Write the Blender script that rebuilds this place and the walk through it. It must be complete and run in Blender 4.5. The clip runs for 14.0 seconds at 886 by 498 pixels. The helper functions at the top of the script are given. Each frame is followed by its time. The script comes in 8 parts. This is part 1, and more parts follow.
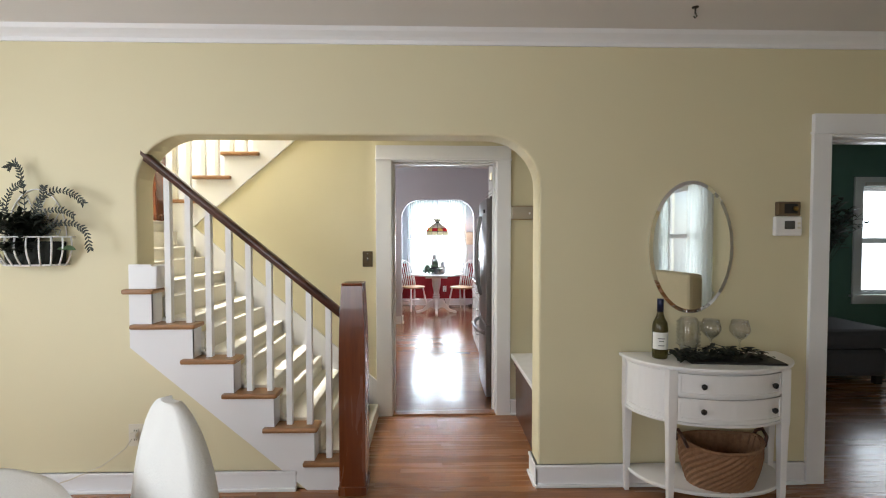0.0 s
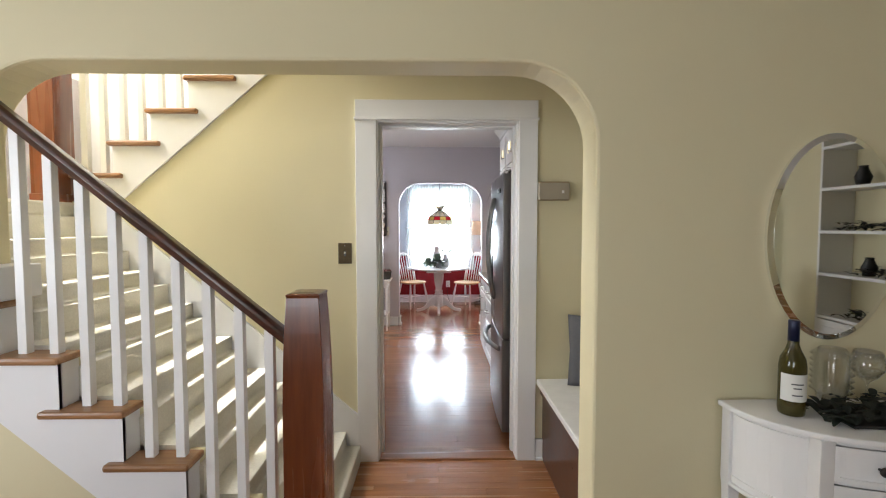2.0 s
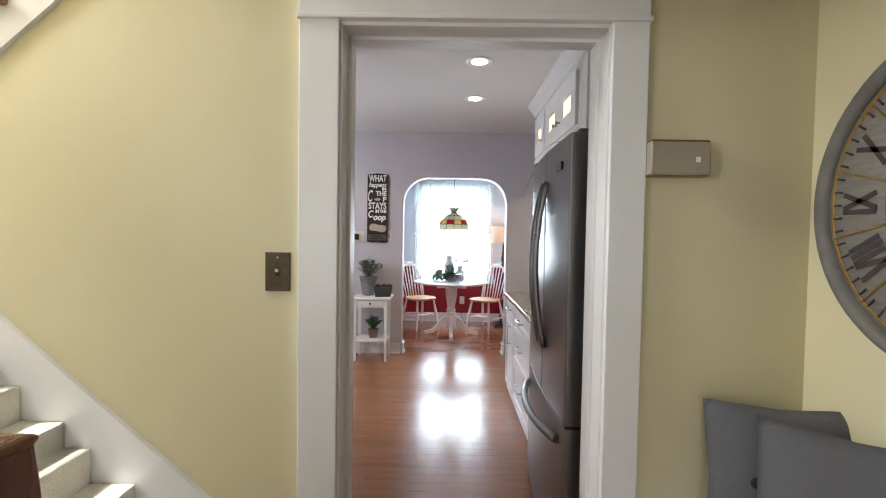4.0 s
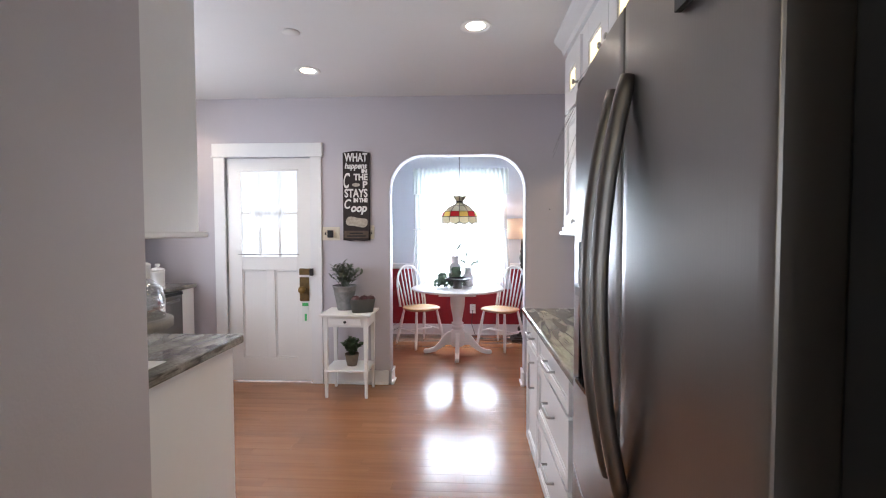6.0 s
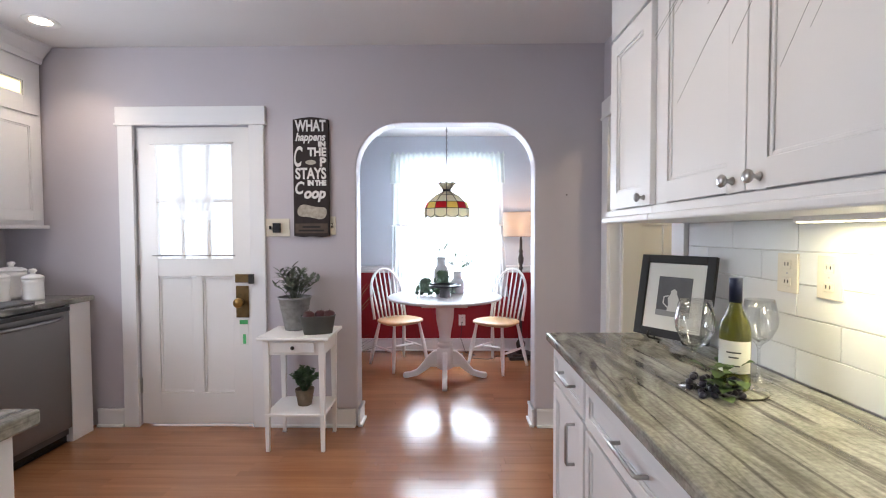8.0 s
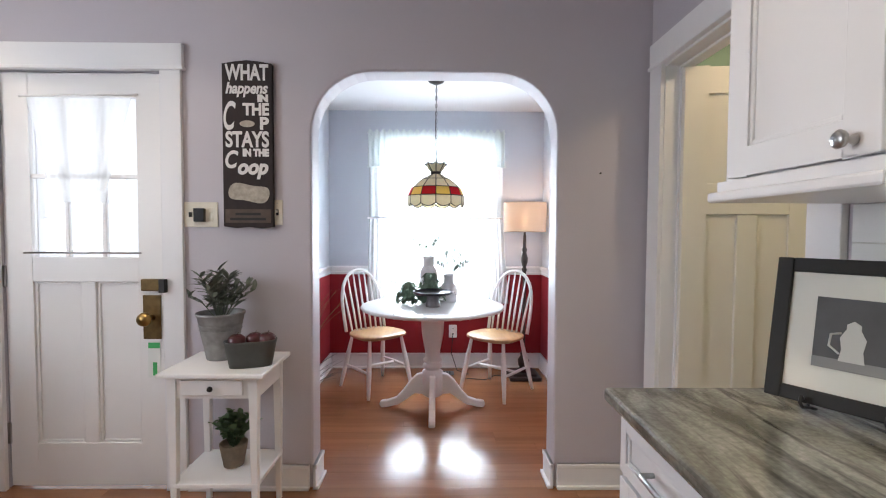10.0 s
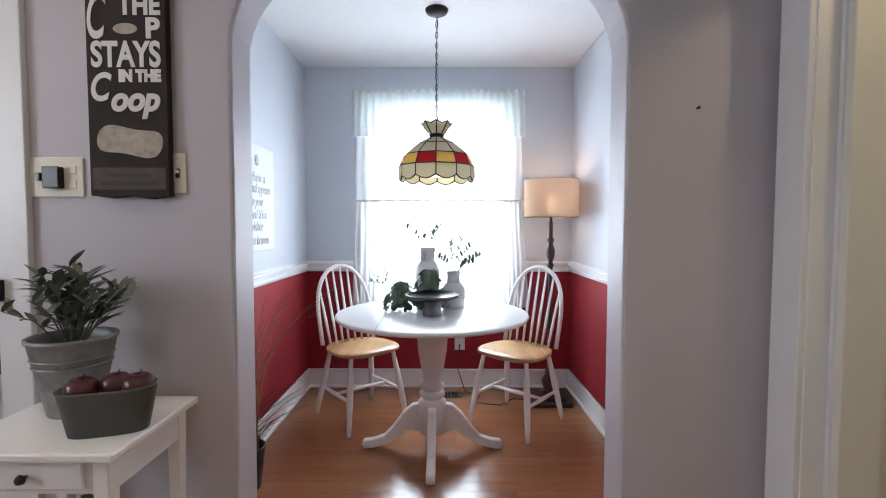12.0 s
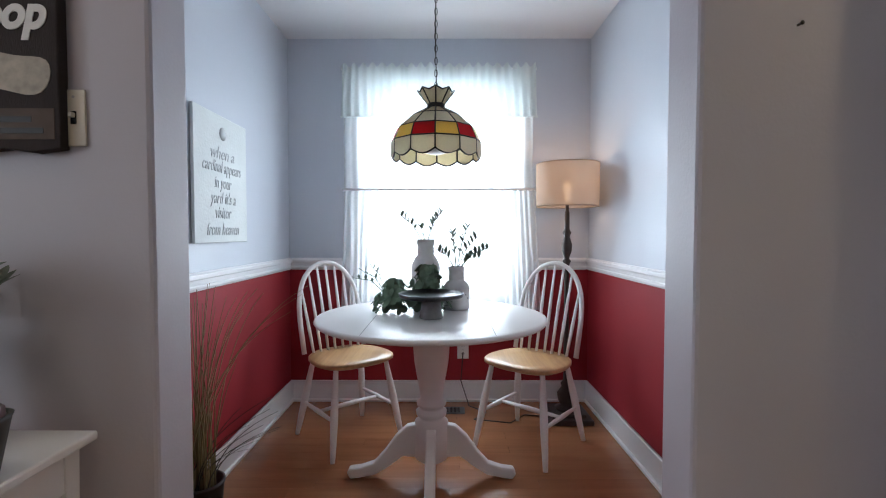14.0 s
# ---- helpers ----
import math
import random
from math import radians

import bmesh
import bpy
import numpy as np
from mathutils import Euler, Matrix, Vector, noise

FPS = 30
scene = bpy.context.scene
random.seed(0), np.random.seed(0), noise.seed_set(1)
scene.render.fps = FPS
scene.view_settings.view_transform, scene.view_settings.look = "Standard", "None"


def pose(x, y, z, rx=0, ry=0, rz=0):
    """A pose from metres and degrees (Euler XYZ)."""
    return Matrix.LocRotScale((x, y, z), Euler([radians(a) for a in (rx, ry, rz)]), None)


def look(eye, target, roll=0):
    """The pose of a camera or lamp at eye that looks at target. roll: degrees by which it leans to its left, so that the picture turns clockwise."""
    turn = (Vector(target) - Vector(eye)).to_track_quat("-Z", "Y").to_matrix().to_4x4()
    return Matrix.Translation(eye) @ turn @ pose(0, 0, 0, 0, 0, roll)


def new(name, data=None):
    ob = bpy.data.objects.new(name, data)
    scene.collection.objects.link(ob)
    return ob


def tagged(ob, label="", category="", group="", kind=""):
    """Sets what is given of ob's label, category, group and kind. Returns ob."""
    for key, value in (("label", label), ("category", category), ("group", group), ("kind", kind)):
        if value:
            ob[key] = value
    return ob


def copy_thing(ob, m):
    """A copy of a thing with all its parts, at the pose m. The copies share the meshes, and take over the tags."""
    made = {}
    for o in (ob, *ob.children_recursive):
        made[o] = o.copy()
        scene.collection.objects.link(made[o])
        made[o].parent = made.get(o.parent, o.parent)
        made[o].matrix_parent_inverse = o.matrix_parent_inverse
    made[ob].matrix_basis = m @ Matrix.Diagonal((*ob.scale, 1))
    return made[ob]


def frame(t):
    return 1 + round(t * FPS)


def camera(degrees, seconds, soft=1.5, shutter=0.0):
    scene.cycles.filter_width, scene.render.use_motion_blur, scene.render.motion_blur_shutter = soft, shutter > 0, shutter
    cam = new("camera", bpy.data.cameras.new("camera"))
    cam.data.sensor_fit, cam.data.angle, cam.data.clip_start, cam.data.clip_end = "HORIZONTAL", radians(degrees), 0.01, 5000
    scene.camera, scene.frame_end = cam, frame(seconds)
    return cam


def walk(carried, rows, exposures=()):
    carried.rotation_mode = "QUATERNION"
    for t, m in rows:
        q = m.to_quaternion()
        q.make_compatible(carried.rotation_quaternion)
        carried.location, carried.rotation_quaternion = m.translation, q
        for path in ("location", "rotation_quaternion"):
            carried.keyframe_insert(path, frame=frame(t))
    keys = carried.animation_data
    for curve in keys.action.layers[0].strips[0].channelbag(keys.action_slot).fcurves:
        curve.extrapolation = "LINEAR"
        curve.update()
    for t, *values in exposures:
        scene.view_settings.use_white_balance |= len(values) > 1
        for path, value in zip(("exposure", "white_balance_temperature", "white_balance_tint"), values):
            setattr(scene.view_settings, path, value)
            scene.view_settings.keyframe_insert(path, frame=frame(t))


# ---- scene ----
cam = camera(88.0, 14.0, soft=1.1)
PATH = [
    (0, (0.416, 1.003, 1.464), (0.465, 3.001, 1.404), -0.0),
    (0.5, (0.403, 1.156, 1.457), (0.463, 3.153, 1.387), -0.1),
    (1, (0.419, 1.375, 1.459), (0.468, 3.372, 1.373), -0.3),
    (1.5, (0.438, 1.636, 1.452), (0.474, 3.634, 1.359), -0.2),
    (2, (0.44, 1.941, 1.437), (0.475, 3.938, 1.337), 0.0),
    (2.5, (0.432, 2.255, 1.421), (0.478, 4.253, 1.336), 0.4),
    (3, (0.444, 2.58, 1.411), (0.469, 4.578, 1.328), 0.6),
    (3.5, (0.447, 2.895, 1.397), (0.446, 4.894, 1.328), 0.7),
    (4, (0.441, 3.243, 1.402), (0.421, 5.242, 1.336), 0.9),
    (4.2, (0.447, 3.36, 1.404), (0.424, 5.359, 1.341), 0.75),
    (6.3, (0.612, 4.67, 1.361), (0.505, 6.666, 1.282), -0.1),
    (6.5, (0.59, 4.777, 1.335), (0.492, 6.774, 1.265), -0.3),
    (7, (0.569, 5.034, 1.335), (0.504, 7.032, 1.258), -0.4),
    (7.5, (0.549, 5.275, 1.319), (0.514, 7.273, 1.241), -0.3),
    (8, (0.542, 5.476, 1.312), (0.516, 7.475, 1.244), -0.2),
    (8.2, (0.542, 5.557, 1.313), (0.521, 7.556, 1.247), -0.1),
    (10.5, (0.527, 6.548, 1.267), (0.561, 8.545, 1.175), 0.2),
    (11, (0.552, 6.792, 1.251), (0.581, 8.789, 1.142), 0.0),
    (11.5, (0.557, 6.987, 1.226), (0.58, 8.984, 1.119), -0.1),
    (12, (0.563, 7.151, 1.205), (0.56, 9.149, 1.111), 0.1),
    (12.5, (0.562, 7.293, 1.185), (0.54, 9.292, 1.107), 0.2),
    (13, (0.56, 7.399, 1.159), (0.549, 9.398, 1.097), 0.3),
    (13.5, (0.559, 7.479, 1.131), (0.551, 9.478, 1.076), 0.2),
    (14, (0.563, 7.545, 1.116), (0.556, 9.544, 1.048), -0.0),
]
walk(cam, [(t, look(eye, target, roll)) for t, eye, target, roll in PATH],
     [(0, 0.22, 6250, 10), (4.0, 0.22, 6150, 10), (6.5, 0.28, 6100, 13), (8.2, 0.2, 6100, 13), (10.5, 0.0, 6250, 12), (11.5, -0.22, 6200, 12), (12.5, -0.38, 6100, 11), (13.2, -0.6, 6050, 10), (14, -0.80, 6050, 10)])

# ---- light ----
world = bpy.data.worlds.new("world")
scene.world = world
world.use_nodes = True
wn = world.node_tree.nodes
sky = wn.new("ShaderNodeTexSky")
sky.sky_type, sky.sun_disc = "NISHITA", False
sky.sun_elevation, sky.sun_rotation = radians(58), radians(274)
world.node_tree.links.new(sky.outputs[0], wn["Background"].inputs[0])
wn["Background"].inputs[1].default_value = 0.12

sun = new("sun", bpy.data.lights.new("sun", "SUN"))
sun.data.energy, sun.data.angle, sun.data.color = 5.0, radians(0.6), (1.0, 0.95, 0.87)
sun.matrix_world = look((-6, 3.70, 9.25), (-0.6, 4.08, 0.55))


def window_light(name, x, y, z, w, h, toward, watts, color=(0.93, 0.97, 1.0)):
    ob = new(name, bpy.data.lights.new(name, "AREA"))
    ob.data.shape, ob.data.size, ob.data.size_y = "RECTANGLE", w, h
    ob.data.energy, ob.data.color = watts, color
    ob.matrix_world = look((x, y, z), (x + toward[0], y + toward[1], z + toward[2]))
    return ob


window_light("nook_daylight", 0.53, 10.72, 1.45, 0.95, 1.3, (0, -1, 0), 88, (0.86, 0.94, 1.0))
window_light("dining_back_daylight", -1.2, -1.45, 1.5, 1.6, 1.4, (0, 1, 0), 34)
window_light("dining_left_daylight", -3.22, 1.4, 1.5, 1.6, 1.4, (1, 0, 0), 64)
window_light("dining_right_daylight", 3.80, 0.25, 1.45, 0.9, 1.2, (-1, 0, 0), 3)
window_light("kitchen_daylight", -2.42, 6.9, 1.6, 0.9, 1.0, (1, 0, 0), 29)
window_light("stair_daylight", -2.76, 4.20, 3.6, 0.7, 1.3, (1, 0.42, -0.7), 108, (1.0, 0.96, 0.88))
window_light("door_daylight", -1.18, 8.66, 1.54, 0.5, 0.75, (0, -1, 0), 1.6)
window_light("den_daylight", 5.95, 6.34, 1.4, 0.9, 1.2, (0, -1, 0), 9)


# ---- materials ----
def mat(name, color, rough=0.5, metal=0.0, vary=0.06, scale=6.0, bump=0.0, bump_scale=80.0, coat=0.0, stretch=(1, 1, 1), trans=0.0,
        piece=0.0, alpha=1.0):
    m = bpy.data.materials.new(name)
    m.use_nodes = True
    nt = m.node_tree
    b = nt.nodes["Principled BSDF"]
    b.inputs["Roughness"].default_value, b.inputs["Metallic"].default_value = rough, metal
    b.inputs["Coat Weight"].default_value, b.inputs["Coat Roughness"].default_value = coat, 0.12
    b.inputs["Transmission Weight"].default_value, b.inputs["Alpha"].default_value = trans, alpha
    co = nt.nodes.new("ShaderNodeTexCoord")
    mp = nt.nodes.new("ShaderNodeMapping")
    mp.inputs["Scale"].default_value = stretch
    nt.links.new(co.outputs["Object"], mp.inputs[0])
    no = nt.nodes.new("ShaderNodeTexNoise")
    no.inputs["Scale"].default_value, no.inputs["Detail"].default_value = scale, 6
    nt.links.new(mp.outputs[0], no.inputs["Vector"])
    mix = nt.nodes.new("ShaderNodeMix")
    mix.data_type = "RGBA"
    mix.inputs[6].default_value = (*[c * (1 - vary) for c in color], 1)
    mix.inputs[7].default_value = (*[min(1, c * (1 + vary)) for c in color], 1)
    nt.links.new(no.outputs[0], mix.inputs[0])
    out = mix.outputs[2]
    if piece:
        inf = nt.nodes.new("ShaderNodeObjectInfo")
        mr = nt.nodes.new("ShaderNodeMapRange")
        mr.inputs[3].default_value, mr.inputs[4].default_value = 1 - piece, 1 + piece
        nt.links.new(inf.outputs["Random"], mr.inputs[0])
        hs = nt.nodes.new("ShaderNodeHueSaturation")
        nt.links.new(mr.outputs[0], hs.inputs["Value"])
        nt.links.new(out, hs.inputs["Color"])
        out = hs.outputs[0]
    nt.links.new(out, b.inputs["Base Color"])
    if bump:
        n2 = nt.nodes.new("ShaderNodeTexNoise")
        n2.inputs["Scale"].default_value, n2.inputs["Detail"].default_value = bump_scale, 4
        nt.links.new(mp.outputs[0], n2.inputs["Vector"])
        bp = nt.nodes.new("ShaderNodeBump")
        bp.inputs["Strength"].default_value, bp.inputs["Distance"].default_value = bump, 0.004
        nt.links.new(n2.outputs[0], bp.inputs["Height"])
        nt.links.new(bp.outputs[0], b.inputs["Normal"])
    return m


def wood(name, dark, light, axis=0, rough=0.3, coat=0.3, piece=0.12, grain=14.0):
    """Wood with long grain along an axis, varied from piece to piece."""
    m = bpy.data.materials.new(name)
    m.use_nodes = True
    nt, L = m.node_tree, m.node_tree.links.new
    b = nt.nodes["Principled BSDF"]
    b.inputs["Coat Weight"].default_value, b.inputs["Coat Roughness"].default_value = coat, 0.15
    geo = nt.nodes.new("ShaderNodeNewGeometry")
    inf = nt.nodes.new("ShaderNodeObjectInfo")
    off = nt.nodes.new("ShaderNodeVectorMath")
    off.operation = "MULTIPLY_ADD"
    off.inputs[1].default_value = [grain * 0.06 if i == axis else grain for i in range(3)]
    rnd = nt.nodes.new("ShaderNodeMath")
    rnd.operation = "MULTIPLY"
    rnd.inputs[1].default_value = 37.0
    L(inf.outputs["Random"], rnd.inputs[0])
    L(geo.outputs["Position"], off.inputs[0])
    L(rnd.outputs[0], off.inputs[2])
    n1 = nt.nodes.new("ShaderNodeTexNoise")
    n1.inputs["Scale"].default_value, n1.inputs["Detail"].default_value, n1.inputs["Distortion"].default_value = 1.0, 8, 0.6
    L(off.outputs[0], n1.inputs["Vector"])
    n2 = nt.nodes.new("ShaderNodeTexNoise")
    n2.inputs["Scale"].default_value, n2.inputs["Detail"].default_value = 6.0, 5
    L(off.outputs[0], n2.inputs["Vector"])
    add = nt.nodes.new("ShaderNodeMath")
    add.operation = "MULTIPLY_ADD"
    add.inputs[1].default_value = 0.35
    L(n2.outputs[0], add.inputs[0])
    L(n1.outputs[0], add.inputs[2])
    ramp = nt.nodes.new("ShaderNodeValToRGB")
    ramp.color_ramp.elements[0].position, ramp.color_ramp.elements[1].position = 0.5, 0.85
    ramp.color_ramp.elements[0].color, ramp.color_ramp.elements[1].color = (*dark, 1), (*light, 1)
    L(add.outputs[0], ramp.inputs[0])
    mr = nt.nodes.new("ShaderNodeMapRange")
    mr.inputs[3].default_value, mr.inputs[4].default_value = 1 - piece, 1 + piece
    L(inf.outputs["Random"], mr.inputs[0])
    hs = nt.nodes.new("ShaderNodeHueSaturation")
    L(mr.outputs[0], hs.inputs["Value"])
    L(ramp.outputs[0], hs.inputs["Color"])
    L(hs.outputs[0], b.inputs["Base Color"])
    rr = nt.nodes.new("ShaderNodeMapRange")
    rr.inputs[3].default_value, rr.inputs[4].default_value = rough * 0.8, rough * 1.25
    L(n1.outputs[0], rr.inputs[0])
    L(rr.outputs[0], b.inputs["Roughness"])
    bp = nt.nodes.new("ShaderNodeBump")
    bp.inputs["Strength"].default_value, bp.inputs["Distance"].default_value = 0.12, 0.002
    L(n2.outputs[0], bp.inputs["Height"])
    L(bp.outputs[0], b.inputs["Normal"])
    return m


def granite(name):
    """Polished stone: pale clouded ground, fine drifting streaks, a few long dark veins and small crystals."""
    m = bpy.data.materials.new(name)
    m.use_nodes = True
    nt, L = m.node_tree, m.node_tree.links.new
    b = nt.nodes["Principled BSDF"]
    b.inputs["Roughness"].default_value = 0.08
    geo = nt.nodes.new("ShaderNodeNewGeometry")

    def noise(scale, detail, distort, stretch, turn):
        mp = nt.nodes.new("ShaderNodeMapping")
        mp.inputs["Rotation"].default_value = (0, 0, radians(turn))
        mp.inputs["Scale"].default_value = stretch
        L(geo.outputs["Position"], mp.inputs[0])
        n = nt.nodes.new("ShaderNodeTexNoise")
        n.inputs["Scale"].default_value, n.inputs["Detail"].default_value, n.inputs["Distortion"].default_value = scale, detail, distort
        L(mp.outputs[0], n.inputs["Vector"])
        return n.outputs[0]

    def ramp(fac, stops):
        r = nt.nodes.new("ShaderNodeValToRGB")
        e = r.color_ramp.elements
        e[0].position, e[0].color = stops[0][0], (*stops[0][1], 1)
        e[1].position, e[1].color = stops[-1][0], (*stops[-1][1], 1)
        for p, c in stops[1:-1]:
            e.new(p).color = (*c, 1)
        L(fac, r.inputs[0])
        return r.outputs[0]

    def blend(kind, fac, a, c):
        x = nt.nodes.new("ShaderNodeMix")
        x.data_type, x.blend_type = "RGBA", kind
        x.inputs[0].default_value = fac
        L(a, x.inputs[6])
        L(c, x.inputs[7])
        return x.outputs[2]
    ground = ramp(noise(2.0, 9, 1.6, (4.2, 1.3, 4.2), -12), [(0.30, (0.11, 0.108, 0.092)), (0.45, (0.195, 0.193, 0.168)), (0.58, (0.285, 0.283, 0.258)), (0.75, (0.215, 0.205, 0.17))])
    streak = ramp(noise(2.4, 10, 1.4, (22.0, 2.4, 22.0), -9), [(0.36, (0.66, 0.65, 0.62)), (0.50, (1.0, 1.0, 0.99))])
    vein = ramp(noise(1.0, 6, 1.3, (4.6, 0.5, 4.6), -12), [(0.475, (1, 1, 1)), (0.494, (0.20, 0.19, 0.18)), (0.502, (0.24, 0.23, 0.22)), (0.53, (1, 1, 1))])
    speck = noise(95, 3, 0.0, (1, 1, 1), 0)
    col = blend("MULTIPLY", 0.75, ground, streak)
    col = blend("MULTIPLY", 0.8, col, vein)
    col = blend("OVERLAY", 0.5, col, speck)
    L(col, b.inputs["Base Color"])
    return m


def sheer(name, color, see=0.5, glow=0.75):
    """Thin cloth that lets light through."""
    m = bpy.data.materials.new(name)
    m.use_nodes = True
    nt, L = m.node_tree, m.node_tree.links.new
    nt.nodes.remove(nt.nodes["Principled BSDF"])
    d, t, p = (nt.nodes.new("ShaderNodeBsdf" + k) for k in ("Diffuse", "Translucent", "Transparent"))
    d.inputs[0].default_value = t.inputs[0].default_value = (*color, 1)
    m1, m2 = nt.nodes.new("ShaderNodeMixShader"), nt.nodes.new("ShaderNodeMixShader")
    m1.inputs[0].default_value, m2.inputs[0].default_value = glow, see
    L(d.outputs[0], m1.inputs[1])
    L(t.outputs[0], m1.inputs[2])
    L(m1.outputs[0], m2.inputs[1])
    L(p.outputs[0], m2.inputs[2])
    L(m2.outputs[0], nt.nodes["Material Output"].inputs[0])
    return m


def emit(name, color, strength):
    m = bpy.data.materials.new(name)
    m.use_nodes = True
    b = m.node_tree.nodes["Principled BSDF"]
    b.inputs["Base Color"].default_value = b.inputs["Emission Color"].default_value = (*color, 1)
    b.inputs["Emission Strength"].default_value = strength
    return m


def glass(name, color=(1, 1, 1), rough=0.0, ior=1.45):
    m = bpy.data.materials.new(name)
    m.use_nodes = True
    b = m.node_tree.nodes["Principled BSDF"]
    b.inputs["Base Color"].default_value, b.inputs["Roughness"].default_value = (*color, 1), rough
    b.inputs["Transmission Weight"].default_value, b.inputs["IOR"].default_value = 1.0, ior
    return m


def thin_glass(name):
    """Thin clear glass: mostly see-through, with gloss that grows at grazing angles."""
    m = bpy.data.materials.new(name)
    m.use_nodes = True
    nt, L = m.node_tree, m.node_tree.links.new
    nt.nodes.remove(nt.nodes["Principled BSDF"])
    t, g, fr, mx = (nt.nodes.new("ShaderNode" + k) for k in ("BsdfTransparent", "BsdfGlossy", "LayerWeight", "MixShader"))
    t.inputs[0].default_value, g.inputs["Roughness"].default_value, fr.inputs[0].default_value = (0.975, 0.98, 0.98, 1), 0.03, 0.5
    pw, ad = nt.nodes.new("ShaderNodeMath"), nt.nodes.new("ShaderNodeMath")
    pw.operation, ad.operation = "POWER", "MULTIPLY_ADD"
    pw.inputs[1].default_value, ad.inputs[1].default_value, ad.inputs[2].default_value = 2.0, 0.85, 0.11
    L(fr.outputs["Facing"], pw.inputs[0])
    L(pw.outputs[0], ad.inputs[0])
    L(ad.outputs[0], mx.inputs[0])
    L(t.outputs[0], mx.inputs[1])
    L(g.outputs[0], mx.inputs[2])
    L(mx.outputs[0], nt.nodes["Material Output"].inputs[0])
    return m


YELLOW = mat("yellow_wall_paint", (0.694, 0.630, 0.418), 0.6, vary=0.03, scale=1.5, bump=0.12, bump_scale=120)
GREY = mat("lilac_grey_wall_paint", (0.514, 0.482, 0.522), 0.5, vary=0.03, scale=1.5, bump=0.12, bump_scale=120)
NOOKGREY = mat("pale_grey_wall_paint", (0.57, 0.60, 0.66), 0.4, vary=0.03, scale=1.5, bump=0.1, bump_scale=120)
RED = mat("red_wall_paint", (0.27, 0.006, 0.014), 0.72, vary=0.06, scale=2, bump=0.1, bump_scale=120)
GREEN = mat("green_wall_paint", (0.10, 0.20, 0.16), 0.6, vary=0.04, scale=2, bump=0.1)
CEIL = mat("ceiling_paint", (0.74, 0.73, 0.74), 0.7, vary=0.02, scale=2, bump=0.15, bump_scale=100)
TRIM = mat("white_trim_paint", (0.80, 0.80, 0.81), 0.35, vary=0.025, scale=5, bump=0.05, bump_scale=60)
CABINET = mat("white_cabinet_paint", (0.78, 0.78, 0.79), 0.3, vary=0.02, scale=4, bump=0.03, bump_scale=60)
OAK = wood("kitchen_floor_wood", (0.262, 0.110, 0.048), (0.325, 0.147, 0.067), 0, 0.19, 0.25, 0.05)
OAKY = wood("dining_floor_wood", (0.22, 0.088, 0.032), (0.37, 0.165, 0.066), 0, 0.26, 0.25, 0.09)
MAHOG = wood("mahogany_wood", (0.105, 0.024, 0.007), (0.175, 0.045, 0.012), 2, 0.26, 0.4, 0.05, 14)
RAILWOOD = wood("dark_rail_wood", (0.035, 0.012, 0.008), (0.085, 0.028, 0.016), 0, 0.3, 0.4, 0.05, 20)
TREADWOOD = wood("tread_wood", (0.22, 0.10, 0.035), (0.36, 0.18, 0.075), 0, 0.35, 0.2, 0.08, 20)
PINE = wood("pine_seat_wood", (0.36, 0.20, 0.085), (0.53, 0.33, 0.155), 1, 0.35, 0.2, 0.06, 18)
CARPET = mat("cream_carpet", (0.76, 0.73, 0.64), 0.95, vary=0.14, scale=90, bump=0.9, bump_scale=160)
STEEL = mat("brushed_steel", (0.225, 0.215, 0.213), 0.33, 1.0, vary=0.04, scale=3, bump=0.03, bump_scale=300, stretch=(1, 1, 0.02))
DARKSTEEL = mat("dark_grey_metal", (0.10, 0.10, 0.105), 0.4, 0.6, vary=0.08)
CHROME = mat("satin_nickel", (0.45, 0.44, 0.43), 0.3, 1.0)
BRASS = mat("worn_brass", (0.36, 0.23, 0.08), 0.32, 1.0, vary=0.4, scale=30)
BLACK = mat("black_plastic_and_niche_shade", (0.012, 0.012, 0.013), 0.25, vary=0.1)
IRON = mat("black_iron", (0.02, 0.018, 0.018), 0.5, 0.3, vary=0.2, scale=40)
GRANITE = granite("veined_granite")
WHITE = mat("white_gloss_paint", (0.82, 0.81, 0.80), 0.28, vary=0.02)
IVORY = mat("ivory_plastic", (0.68, 0.63, 0.52), 0.4, vary=0.03)
CLEAR = thin_glass("clear_glass")
MIRROR = mat("mirror_silver", (0.88, 0.89, 0.88), 0.02, 1.0, vary=0.0)


# ---- mesh helpers ----
def cube(bm, x0, x1, y0, y1, z0, z1, bevel=0.0):
    vs = [bm.verts.new((x, y, z)) for x in (x0, x1) for y in (y0, y1) for z in (z0, z1)]
    fs = [bm.faces.new([vs[i] for i in f]) for f in ((0, 1, 3, 2), (4, 6, 7, 5), (0, 4, 5, 1), (2, 3, 7, 6), (0, 2, 6, 4), (1, 5, 7, 3))]
    if bevel:
        es = {e for f in fs for e in f.edges}
        bmesh.ops.bevel(bm, geom=list(es), offset=bevel, segments=2, affect="EDGES", profile=0.5)


def prism(bm, pts, axis, lo, hi):
    """A simple outline in a plane, given thickness along an axis. pts are in the order of the two other axes."""
    def at(p, v):
        q = list(p)
        q.insert(axis, v)
        return q
    a = [bm.verts.new(at(p, lo)) for p in pts]
    b = [bm.verts.new(at(p, hi)) for p in pts]
    n = len(pts)
    bm.faces.new(a)
    bm.faces.new(b[::-1])
    for i in range(n):
        j = (i + 1) % n
        bm.faces.new((a[j], a[i], b[i], b[j]))
    bmesh.ops.recalc_face_normals(bm, faces=bm.faces)


